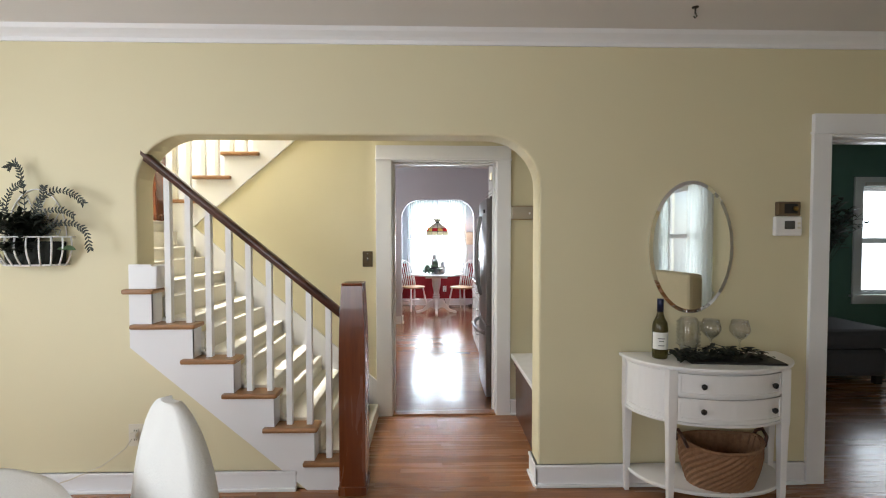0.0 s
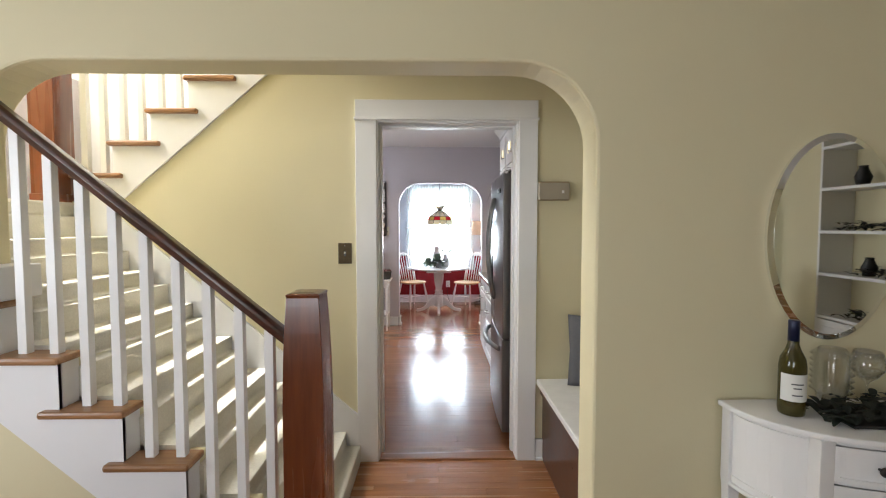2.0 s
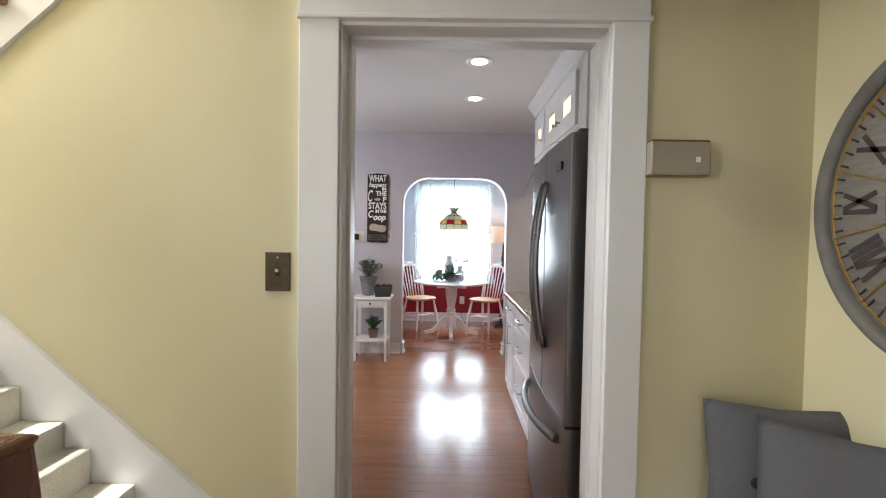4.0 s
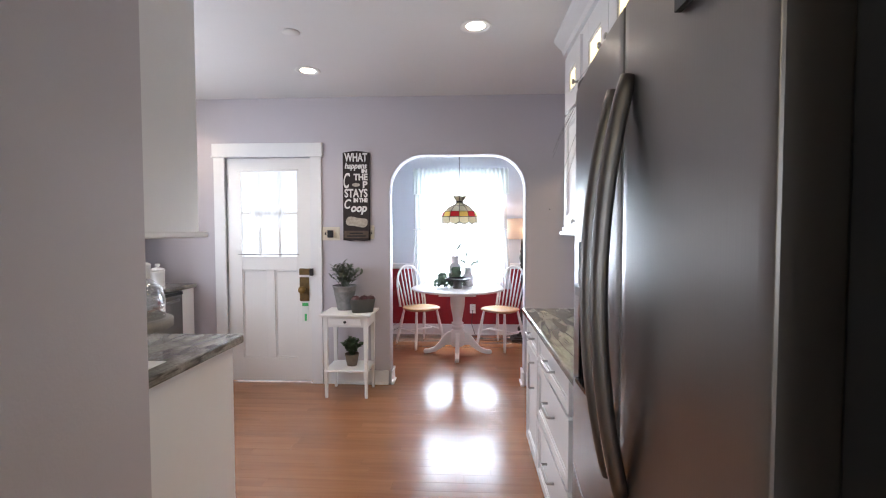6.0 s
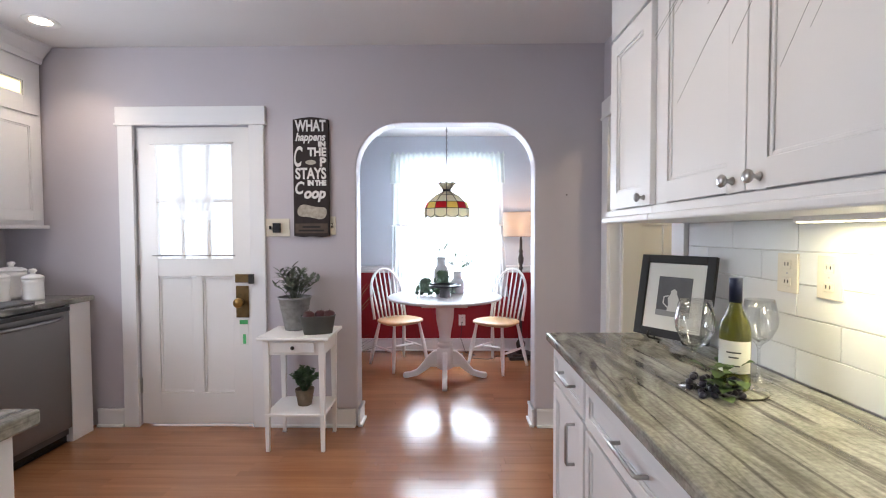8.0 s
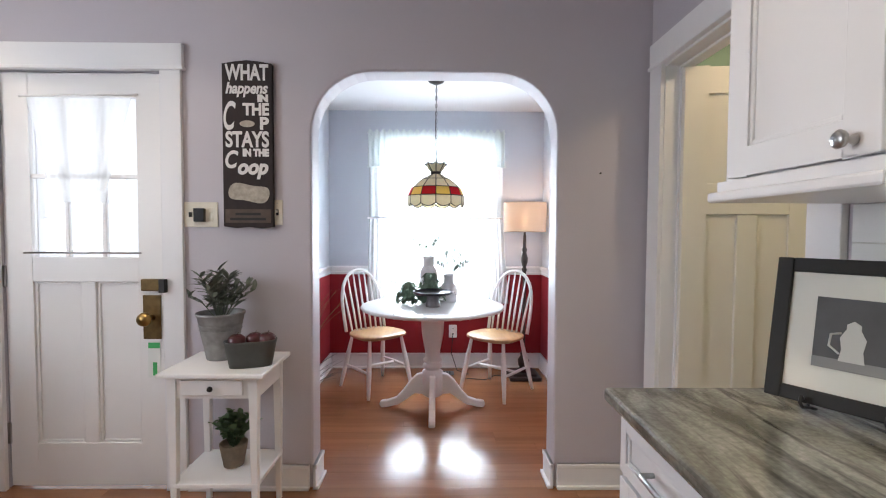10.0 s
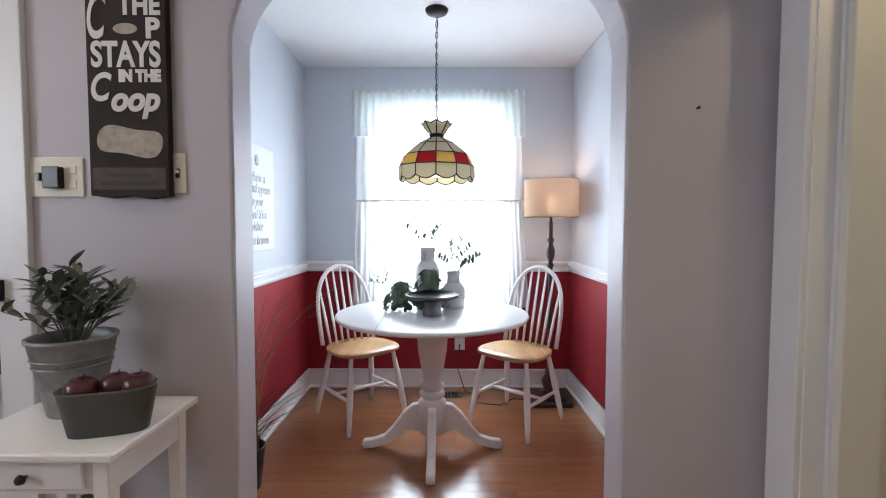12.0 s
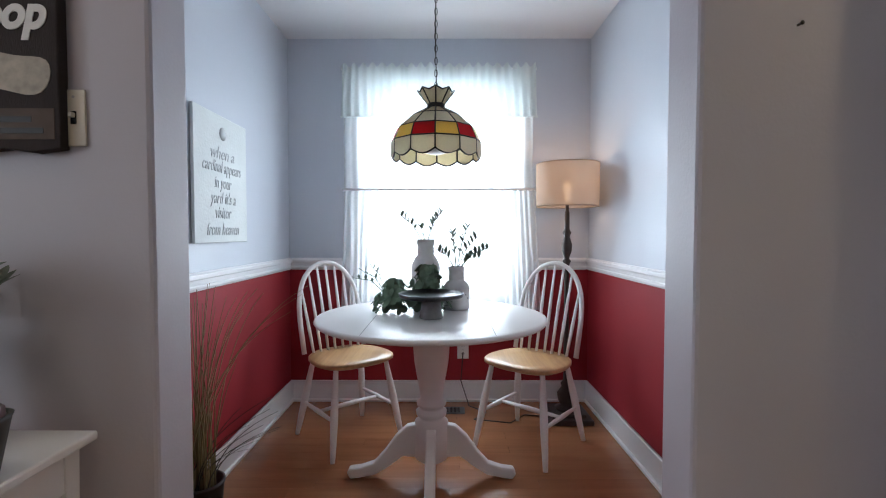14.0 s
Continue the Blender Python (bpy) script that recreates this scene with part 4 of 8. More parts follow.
def fridge():
    e = thing("refrigerator", "stainless steel French door refrigerator with water dispenser", "refrigerator")
    y0, y1, ym = 4.93, 5.865, 5.348
    boxpart("body", (0.953, 1.565, y0 + 0.01, y1 - 0.01, 0.03, 1.775), DARKSTEEL, e, "dark grey steel body")
    boxpart("kick_plate", (0.965, 1.0, y0 + 0.02, y1 - 0.02, 0.0, 0.06), BLACK, e)

    def door(name, a, b, r, s, hole=None):
        """A bowed front; hole: an opening (p, q, z0, z1) in it."""
        bm = bmesh.new()
        n = 16

        def fx(y):
            u = (y - y0) / (y1 - y0) * 2 - 1
            return 0.922 - 0.016 * (1 - u * u) - 0.018 * (1 - u)
        ys = sorted({a + (b - a) * i / n for i in range(n + 1)} | ({hole[0], hole[1]} if hole else set()))
        zs = [r, s] if not hole else [r, hole[2], hole[3], s]
        front = {(i, j): bm.verts.new((fx(y), y, z)) for i, y in enumerate(ys) for j, z in enumerate(zs)}
        for i in range(len(ys) - 1):
            for j in range(len(zs) - 1):
                if hole and hole[0] - 1e-6 <= ys[i] and ys[i + 1] <= hole[1] + 1e-6 and j == 1:
                    continue
                bm.faces.new((front[i, j], front[i, j + 1], front[i + 1, j + 1], front[i + 1, j])).smooth = True
        m, k = len(ys) - 1, len(zs) - 1
        loop = [front[i, 0] for i in range(m + 1)] + [front[m, j] for j in range(1, k + 1)] + [front[i, k] for i in range(m - 1, -1, -1)] + [front[0, j] for j in range(k - 1, 0, -1)]
        back = [bm.verts.new((0.952, v.co.y, v.co.z)) for v in loop]
        for i in range(len(loop)):
            bm.faces.new((loop[i], loop[(i + 1) % len(loop)], back[(i + 1) % len(loop)], back[i]))
        bm.faces.new(back)
        d = part(name, bm, STEEL, e, bevel=0.004)
        return d, fx
    hole = (5.517, 5.762, 0.965, 1.347)
    dn, fx = door("door", y0, ym - 0.003, 0.69, 1.78)
    df, fx = door("door", ym + 0.003, y1, 0.69, 1.78, hole)
    dd, fx = door("freezer_drawer", y0, y1, 0.06, 0.682)
    p, q, r, s = hole
    boxpart("control_panel", (0.909, 0.92, p, q, 1.231, s), GLOSSBLACK, df, "glossy black control panel")
    boxpart("dispenser_band", (0.899, 0.93, p, q, 1.203, 1.231), STEEL, df, bevel=0.003)
    boxpart("recess_back", (0.948, 0.951, p, q, r, 1.203), BLACK, df)
    for a in (p, q - 0.004):
        boxpart("recess_side", (0.914, 0.948, a, a + 0.004, r, 1.203), BLACK, df)
    boxpart("drip_tray", (0.902, 0.948, p + 0.004, q - 0.004, r, r + 0.012), BLACK, df)
    for d, yy in ((dn, ym - 0.043), (df, ym + 0.043)):
        bm = bmesh.new()
        zs = [0.90 + 0.74 * i / 28 for i in range(29)]
        pts = [(fx(yy) - 0.004 - 0.047 * abs(math.sin(math.pi * (z - 0.90) / 0.74)) ** 0.8, yy, z) for z in zs]
        tube(bm, pts, 0.0125, 12, flat=1.3)
        part("handle", bm, STEEL, d, "bowed brushed steel handle")
    bm = bmesh.new()
    ys = [y0 + 0.10 + (y1 - y0 - 0.2) * i / 20 for i in range(21)]
    tube(bm, [(fx(y) - 0.004 - 0.058 * abs(math.sin(math.pi * i / 20)) ** 0.7, y, 0.60) for i, y in enumerate(ys)], 0.017, 12)
    part("handle", bm, STEEL, dd, "bowed brushed steel handle")
    boxpart("badge", (0.874, 0.90, y0 + 0.10, y0 + 0.19, 1.66, 1.69), BLACK, dn, "small dark badge")
    for y in (y0 + 0.05, y1 - 0.05):
        bm = bmesh.new()
        cube(bm, 0.92, 1.03, y - 0.03, y + 0.03, 1.776, 1.80, 0.006)
        part("hinge_cap", bm, DARKSTEEL, e)


fridge()


def peninsula():
    e = thing("peninsula_cabinet", "white base cabinet of the peninsula", "cabinet")
    boxpart("body", (-1.25, -0.455, 5.865, 6.465, 0.0, 0.872), CABINET, e, bevel=0.002)
    boxpart("end_panel", (-0.455, -0.44, 5.865, 6.48, 0.0, 0.872), CABINET, e, bevel=0.002)
    for a, b in ((-1.24, -0.86), (-0.85, -0.47)):
        d = shaker(e, "door", 6.465, 1, 1, a, b, 0.11, 0.86)
        knob(d, b - 0.04 if a < -1 else a + 0.04, 6.485, 0.80, (0, 1, 0))
    w = thing("worktop", "grey veined granite worktop of the peninsula", "worktop")
    bm = bmesh.new()
    cube(bm, -1.30, -0.405, 5.862, 6.515, 0.873, 0.91, 0.006)
    part("slab", bm, GRANITE, w)
    u = thing("wall_cabinet", "white wall cabinet above the peninsula", "cabinet")
    boxpart("body", (-1.25, -0.50, 5.862, 6.34, 1.375, 2.47), CABINET, u, bevel=0.002)
    boxpart("bottom_moulding", (-1.25, -0.475, 5.862, 6.37, 1.352, 1.376), CABINET, u, bevel=0.006)
    boxpart("crown", (-1.25, -0.46, 5.862, 6.40, 2.47, 2.559), CABINET, u, bevel=0.012)


peninsula()


def left_run():
    w = thing("worktop", "grey veined granite worktop over the dishwasher", "worktop")
    bm = bmesh.new()
    cube(bm, LEFT_X + 0.004, -1.825, 6.60, 8.50, 0.875, 0.91, 0.006)
    part("slab", bm, GRANITE, w)
    e = thing("base_cabinet", "white end panel beside the dishwasher", "cabinet")
    boxpart("body", (LEFT_X + 0.003, -1.845, 8.315, 8.48, 0.0, 0.874), CABINET, e, bevel=0.002)
    e = thing("base_cabinet", "white base cabinet with drawers beside the dishwasher", "cabinet")
    boxpart("body", (LEFT_X + 0.003, -1.865, 6.60, 7.69, 0.0, 0.874), CABINET, e)
    for r, s in ((0.70, 0.86), (0.40, 0.685), (0.10, 0.385)):
        d = shaker(e, "drawer", -1.865, 1, 0, 7.25, 7.68, r, s, stile=0.035)
        bar_pull(d, (-1.845, 7.38, s - 0.07), (-1.845, 7.55, s - 0.07), (0.03, 0, 0))
        shaker(e, "drawer", -1.865, 1, 0, 6.62, 7.24, r, s, stile=0.035)
    d = thing("dishwasher", "brushed steel dishwasher built under the worktop", "dishwasher")
    boxpart("body", (LEFT_X + 0.01, -1.87, 7.695, 8.31, 0.05, 0.87), DARKSTEEL, d)
    boxpart("front", (-1.87, -1.838, 7.70, 8.305, 0.10, 0.865), STEEL, d, bevel=0.005)
    boxpart("kick_plate", (-1.90, -1.88, 7.70, 8.305, 0.0, 0.095), BLACK, d)
    boxpart("control_strip", (-1.8378, -1.832, 7.703, 8.302, 0.838, 0.862), BLACK, d, "dark control strip")
    bm = bmesh.new()
    tube(bm, [(-1.837 + 0.045 * abs(math.sin(math.pi * i / 16)) ** 0.5, 7.75 + 0.50 * i / 16, 0.80) for i in range(17)], 0.011, 10)
    part("handle", bm, STEEL, d)
    for y0, y1, n in ((7.62, 8.535, 2), (5.95, 6.35, 1)):
        e = thing("wall_cabinet", "tall white wall cabinet with small self-glowing panes on top", "cabinet")
        fx = -2.185
        boxpart("body", (LEFT_X + 0.002, fx, y0, y1, 1.375, 2.47), CABINET, e)
        boxpart("bottom_moulding", (LEFT_X + 0.002, fx + 0.035, y0, y1 + 0.01, 1.352, 1.376), CABINET, e, bevel=0.006)
        wd = (y1 - y0 - 0.06) / n
        for k in range(n):
            a = y0 + 0.03 + k * wd
            b = a + wd - 0.005
            s = shaker(e, "door", fx, 1, 0, a, b, 1.405, 2.08, stile=0.065)
            ky = b - 0.04 if k == 0 else a + 0.04
            knob(s, fx + 0.02, ky, 1.435, (1, 0, 0))
            s = shaker(e, "small_door", fx, 1, 0, a, b, 2.095, 2.40, stile=0.105, glow=PANEGLOW)
            knob(s, fx + 0.02, ky, 2.19, (1, 0, 0))
        bm = bmesh.new()
        prism(bm, [(fx - 0.02, 2.44), (fx + 0.02, 2.44), (fx + 0.03, 2.48), (fx + 0.06, 2.515), (fx + 0.085, 2.54), (fx + 0.09, 2.56), (fx - 0.02, 2.56)], 1, y0, y1)
        part("crown", bm, CABINET, e)


left_run()


# recessed ceiling lights
CANGLOW = emit("downlight_glow", (1.0, 0.86, 0.66), 14.0)


def downlight(x, y):
    e = thing("recessed_light", "round recessed ceiling light, switched on", "ceiling light", (x, y, 2.56), "recessed kitchen lights")
    bm = bmesh.new()
    lathe(bm, [(0.055, -0.003), (0.085, -0.006), (0.092, -0.003), (0.092, -0.0005), (0.055, -0.0005)], seg=32, ring=True)
    part("trim_ring", bm, WHITE, e)
    bm = bmesh.new()
    lathe(bm, [(0.0, -0.0022), (0.0545, -0.0022), (0.0545, -0.001), (0.0, -0.001)], seg=24)
    part("lens", bm, CANGLOW, e, "glowing warm lens")
    lamp = new("recessed_light_lamp", bpy.data.lights.new("recessed_light_lamp", "SPOT"))
    lamp.data.energy, lamp.data.spot_size, lamp.data.spot_blend, lamp.data.color, lamp.data.shadow_soft_size = 19, radians(120), 0.7, (1.0, 0.80, 0.58), 0.05
    lamp.matrix_world = pose(x, y, 2.545)


for x, y in ((0.635, 6.36), (0.655, 7.20), (-0.565, 7.87), (-1.838, 8.17)):
    downlight(x, y)


# back door
BRONZE = mat("aged_bronze", (0.16, 0.105, 0.045), 0.4, 0.9, vary=0.5, scale=30)


def back_door():
    d = thing("door_back", "white half-glazed panelled back door, closed", "door")
    d["kind"] = "structure"
    x0, x1, yf, yb = -1.568, -0.792, BACK_Y + 0.012, BACK_Y + 0.05
    bm = bmesh.new()
    gx0, gx1, gz0, gz1 = -1.437, -0.922, 1.147, 1.917
    pz0, pz1 = 0.226, 1.025
    for a, b, c, e in ((x0, gx0, 0.012, 2.03), (gx1, x1, 0.012, 2.03), (gx0, gx1, gz1, 2.03), (gx0, gx1, pz1, gz0), (gx0, gx1, 0.012, pz0), (-1.206, -1.135, pz0, pz1)):
        cube(bm, a, b, yf, yb, c, e)
    bmesh.ops.remove_doubles(bm, verts=bm.verts, dist=1e-5)
    part("slab", bm, WHITE, d, bevel=0.004)
    for a, b in ((gx0, -1.206), (-1.135, gx1)):
        boxpart("panel", (a, b, yf + 0.019, yb - 0.008, pz0, pz1), WHITE, d)
        bm = bmesh.new()
        for u in ((a, a + 0.014, pz0, pz1), (b - 0.014, b, pz0, pz1), (a + 0.014, b - 0.014, pz1 - 0.014, pz1), (a + 0.014, b - 0.014, pz0, pz0 + 0.014)):
            cube(bm, u[0], u[1], yf + 0.010, yf + 0.019, u[2], u[3])
        part("panel_moulding", bm, WHITE, d, bevel=0.004)
    for x in (-1.27, -1.09):
        boxpart("muntin", (x - 0.011, x + 0.011, yf + 0.006, yb - 0.008, gz0, gz1), WHITE, d, bevel=0.003)
    boxpart("muntin", (gx0, gx1, yf + 0.006, yb - 0.008, 1.527, 1.549), WHITE, d, bevel=0.003)
    pane = boxpart("pane", (gx0, gx1, yb - 0.021, yb - 0.018, gz0, gz1), CLEAR, d, "clear glass")
    pane.visible_shadow = False
    for z in (1.78, 1.0, 0.225):
        boxpart("hinge", (-1.577, -1.560, yf - 0.007, yf + 0.001, z, z + 0.105), CHROME, d, "painted hinge leaf", 0.002)
    boxpart("escutcheon", (-0.905, -0.818, yf - 0.006, yf, 0.745, 0.962), BRONZE, d, "worn brass plate", 0.002)
    bm = bmesh.new()
    lathe(bm, [(0.018, 0.0), (0.012, 0.015), (0.012, 0.03), (0.028, 0.042), (0.034, 0.056), (0.030, 0.07), (0.0, 0.078)], seg=20)
    bmesh.ops.rotate(bm, verts=bm.verts, matrix=Matrix.Rotation(radians(90), 3, "X"))
    bmesh.ops.translate(bm, verts=bm.verts, vec=(-0.865, yf - 0.004, 0.852))
    part("door_knob", bm, BRASS, d, "worn brass knob")
    boxpart("rim_lock", (-0.90, -0.80, yf - 0.028, yf, 0.985, 1.042), BRONZE, d, "brass rim lock", 0.004)
    boxpart("keeper", (-0.795, -0.765, BACK_Y - 0.050, BACK_Y - 0.022, 0.98, 1.045), IRON, d, "dark lock keeper", 0.003)
    boxpart("paper_tag", (-0.885, -0.825, yf - 0.004, yf - 0.002, 0.555, 0.735), mat("white_paper", (0.75, 0.77, 0.74), 0.8, vary=0.03), d, "white paper tag with green print")
    grn = mat("green_print", (0.06, 0.40, 0.12), 0.7, vary=0.1)
    boxpart("tag_print", (-0.883, -0.827, yf - 0.0055, yf - 0.004, 0.70, 0.728), grn, d, "green bar")
    boxpart("tag_print", (-0.862, -0.842, yf - 0.0055, yf - 0.004, 0.565, 0.63), grn, d, "green bar")
    bm = bmesh.new()
    tube(bm, [(-1.46, yf - 0.018, 1.168), (-0.90, yf - 0.018, 1.168)], 0.0045, 8)
    part("curtain_rod", bm, CHROME, d, "thin curtain rod")
    bm = bmesh.new()
    tube(bm, [(-1.46, yf - 0.018, 1.915), (-0.90, yf - 0.018, 1.925)], 0.005, 8)
    part("curtain_rod", bm, WHITE, d)


back_door()


def cloth(bm, x0a, x1a, za, x0b, x1b, zb, y, amp, waves, n=60, m=10, wob=0.004, ruffle=0.0):
    """Gathered cloth hanging between a top edge and a bottom edge."""
    rows = []
    for j in range(m + 1):
        v = j / m
        row = []
        for i in range(n + 1):
            u = i / n
            x = (x0a + (x1a - x0a) * u) * (1 - v) + (x0b + (x1b - x0b) * u) * v
            z = za + (zb - za) * v + (ruffle * math.sin(u * waves * 5.3) * (1 - v) ** 6)
            yy = y + amp * math.sin(u * waves * 2 * math.pi + 0.8 * math.sin(9 * u + 2 * v)) * (0.6 + 0.4 * v) + wob * math.sin(23 * u + 5 * v)
            row.append(bm.verts.new((x, yy, z)))
        rows.append(row)
    for a, b in zip(rows, rows[1:]):
        for i in range(n):
            bm.faces.new((a[i], a[i + 1], b[i + 1], b[i])).smooth = True


LACE = sheer("white_sheer_lace", (0.86, 0.87, 0.87), 0.22, 0.6)
c = thing("door_curtain", "white sheer tied curtain on the back door glass", "curtain")
bm = bmesh.new()
cloth(bm, -1.43, -0.93, 1.91, -1.33, -1.06, 1.46, BACK_Y - 0.004, 0.003, 9, 50, 8, 0.001)
part("cloth", bm, LACE, c)
bm = bmesh.new()
cloth(bm, -1.335, -1.055, 1.465, -1.335, -1.055, 1.41, BACK_Y - 0.012, 0.003, 7, 30, 3, 0.001)
part("hem", bm, LACE, c, "gathered hem")


# side table with its pots
def side_table():
    e = thing("side_table", "small white side table with drawer and lower shelf", "side table")
    x0, x1, y0, y1 = -0.572, -0.20, 8.17, 8.49
    bm = bmesh.new()
    cube(bm, x0 - 0.025, x1 + 0.032, y0 - 0.03, y1 + 0.008, 0.682, 0.702, 0.005)
    part("tabletop", bm, WHITE, e)
    boxpart("apron", (x0 + 0.02, x1 - 0.02, y0 + 0.01, y0 + 0.025, 0.59, 0.682), WHITE, e)
    boxpart("apron", (x0 + 0.005, x0 + 0.02, y0 + 0.03, y1 - 0.03, 0.59, 0.682), WHITE, e)
    boxpart("apron", (x1 - 0.02, x1 - 0.005, y0 + 0.03, y1 - 0.03, 0.59, 0.682), WHITE, e)
    d = boxpart("drawer", (x0 + 0.06, x1 - 0.06, y0 - 0.002, y0 + 0.0095, 0.605, 0.668), WHITE, e, bevel=0.003)
    bm = bmesh.new()
    lathe(bm, [(0.004, 0), (0.005, 0.008), (0.012, 0.014), (0.009, 0.022), (0.0, 0.023)], seg=12)
    bmesh.ops.rotate(bm, verts=bm.verts, matrix=Matrix.Rotation(radians(90), 3, "X"))
    bmesh.ops.translate(bm, verts=bm.verts, vec=((x0 + x1) / 2, y0 - 0.002, 0.637))
    part("knob", bm, IRON, d, "dark round knob")
    boxpart("shelf", (x0 + 0.005, x1 - 0.005, y0 + 0.005, y1 - 0.005, 0.215, 0.233), WHITE, e, bevel=0.003)
    for x in (x0 + 0.02, x1 - 0.02):
        for y in (y0 + 0.02, y1 - 0.02):
            bm = bmesh.new()
            a = [bm.verts.new((x + sx * 0.011, y + sy * 0.011, 0)) for sx, sy in ((-1, -1), (1, -1), (1, 1), (-1, 1))]
            b = [bm.verts.new((x + sx * 0.019, y + sy * 0.019, 0.682)) for sx, sy in ((-1, -1), (1, -1), (1, 1), (-1, 1))]
            bm.faces.new(a[::-1])
            bm.faces.new(b)
            for k in range(4):
                bm.faces.new((a[k], a[(k + 1) % 4], b[(k + 1) % 4], b[k]))
            part("leg", bm, WHITE, e, bevel=0.002)


side_table()


def leaf_mesh(bm, base, way, length, width, droop=0.3, up=Vector((0, 0, 1)), n=5):
    """One pointed leaf that bends over along its length."""
    d = Vector(way).normalized()
    side = d.cross(up)
    side = side.normalized() if side.length > 1e-3 else Vector((1, 0, 0))
    p, rows = Vector(base), []
    for i in range(n + 1):
        u = i / n
        w = width * abs(math.sin(math.pi * min(0.06 + u * 0.94, 0.985))) ** 0.8 / 2
        nrm = side.cross(d)
        rows.append((bm.verts.new(p + side * w + nrm * w * 0.25), bm.verts.new(p), bm.verts.new(p - side * w + nrm * w * 0.25)))
        p = p + d * (length / n)
        d = (d + Vector((0, 0, -droop / n))).normalized()
    for a, b in zip(rows, rows[1:]):
        bm.faces.new((a[0], a[1], b[1], b[0])).smooth = True
        bm.faces.new((a[1], a[2], b[2], b[1])).smooth = True


def foliage(name, color, vary=0.35):
    return mat(name, color, 0.6, vary=vary, scale=25)


SAGE = foliage("grey_green_leaf", (0.13, 0.155, 0.115), 0.5)
IVY = foliage("deep_green_leaf", (0.10, 0.17, 0.08), 0.5)
GALV = mat("galvanised_steel", (0.31, 0.31, 0.31), 0.55, 0.8, vary=0.5, scale=25, bump=0.1, bump_scale=40)
rnd = random.Random(7)


def sprig_bush(parent, x, y, z, stems, leaves, height, spread, ll, lw, material, name="foliage", droop=0.5):
    bm = bmesh.new()
    for s in range(stems):
        a = rnd.uniform(0, 2 * math.pi)
        lean = rnd.uniform(0.1, 1.0) * spread
        h = height * rnd.uniform(0.65, 1.1)
        tip = Vector((x + lean * math.cos(a), y + lean * math.sin(a), z + h * (1 - 0.35 * (lean / max(spread, 1e-3)))))
        base = Vector((x + 0.15 * lean * math.cos(a), y + 0.15 * lean * math.sin(a), z))
        mid = base.lerp(tip, 0.5) + Vector((0, 0, 0.15 * h))
        tube(bm, [base, mid, tip], 0.0025, 5, 0.0012)
        for k in range(leaves):
            u = 0.25 + 0.75 * k / max(1, leaves - 1)
            p = base.lerp(mid, min(1, 2 * u)) if u < 0.5 else mid.lerp(tip, 2 * u - 1)
            b = a + rnd.uniform(-1.6, 1.6) + (k % 2) * 2.2
            leaf_mesh(bm, p, (math.cos(b), math.sin(b), rnd.uniform(0.2, 1.1)), ll * rnd.uniform(0.7, 1.2), lw * rnd.uniform(0.8, 1.2), droop)
    return part(name, bm, material, parent)


e = thing("potted_plant", "grey-green sage plant in a galvanised bucket", "plant", (-0.445, 8.385, 0.702))
bm = bmesh.new()
lathe(bm, [(0.060, 0), (0.062, 0.004), (0.098, 0.195), (0.104, 0.20), (0.104, 0.21), (0.097, 0.21), (0.092, 0.195), (0.088, 0.18), (0.0, 0.18)], seg=32)
bucket = part("bucket", bm, GALV, e, "dull galvanised metal bucket")
for z in (0.135, 0.155):
    bm = bmesh.new()
    r = 0.0645 + 0.0355 * z / 0.195
    lathe(bm, [(r - 0.002, z - 0.003), (r + 0.0012, z), (r - 0.002, z + 0.003)], seg=32)
    part("band", bm, GALV, bucket)
sprig_bush(e, 0, 0, 0.18, 30, 8, 0.225, 0.165, 0.066, 0.019, SAGE, "foliage", 0.25)

e = thing("apple_trough", "dark oval metal trough on the side table", "trough", (-0.262, 8.262, 0.702), rz=18)
bm = bmesh.new()
rings = []
for sx, sy, z in ((0.085, 0.038, 0.0), (0.105, 0.050, 0.105), (0.108, 0.053, 0.112), (0.101, 0.047, 0.112), (0.094, 0.042, 0.07)):
    rings.append([bm.verts.new((sx * math.copysign(abs(math.cos(a)) ** 0.6, math.cos(a)), sy * math.copysign(abs(math.sin(a)) ** 0.8, math.sin(a)), z)) for a in [2 * math.pi * i / 32 for i in range(32)]])
for a, b in zip(rings, rings[1:]):
    for i in range(32):
        bm.faces.new((a[i], a[(i + 1) % 32], b[(i + 1) % 32], b[i])).smooth = True
bm.faces.new(rings[0][::-1])
bm.faces.new(rings[-1])
part("body", bm, mat("dark_zinc", (0.10, 0.105, 0.10), 0.55, 0.5, vary=0.2, scale=20), e)
APPLE = mat("dark_red_apple", (0.06, 0.006, 0.009), 0.35, vary=0.6, scale=12, coat=0.15)
for k, (x, y) in enumerate(((-0.055, 0.0), (0.015, 0.012), (0.066, -0.004))):
    a = thing("apple", "dark red apple lying in the metal trough", "apple", (-0.262 + x * 0.95 - y * 0.31, 8.262 + y * 0.95 + x * 0.31, 0.775), "apples in the trough")
    bm = bmesh.new()
    lathe(bm, [(0.0, 0.006), (0.016, 0.0), (0.030, 0.010), (0.037, 0.030), (0.034, 0.052), (0.020, 0.064), (0.008, 0.062), (0.0, 0.056)], seg=20)
    part("fruit", bm, APPLE, a)
    bm = bmesh.new()
    tube(bm, [(0, 0, 0.056), (0.003, 0, 0.066), (0.008, 0, 0.076)], 0.0014, 6)
    part("stalk", bm, RAILWOOD, a)

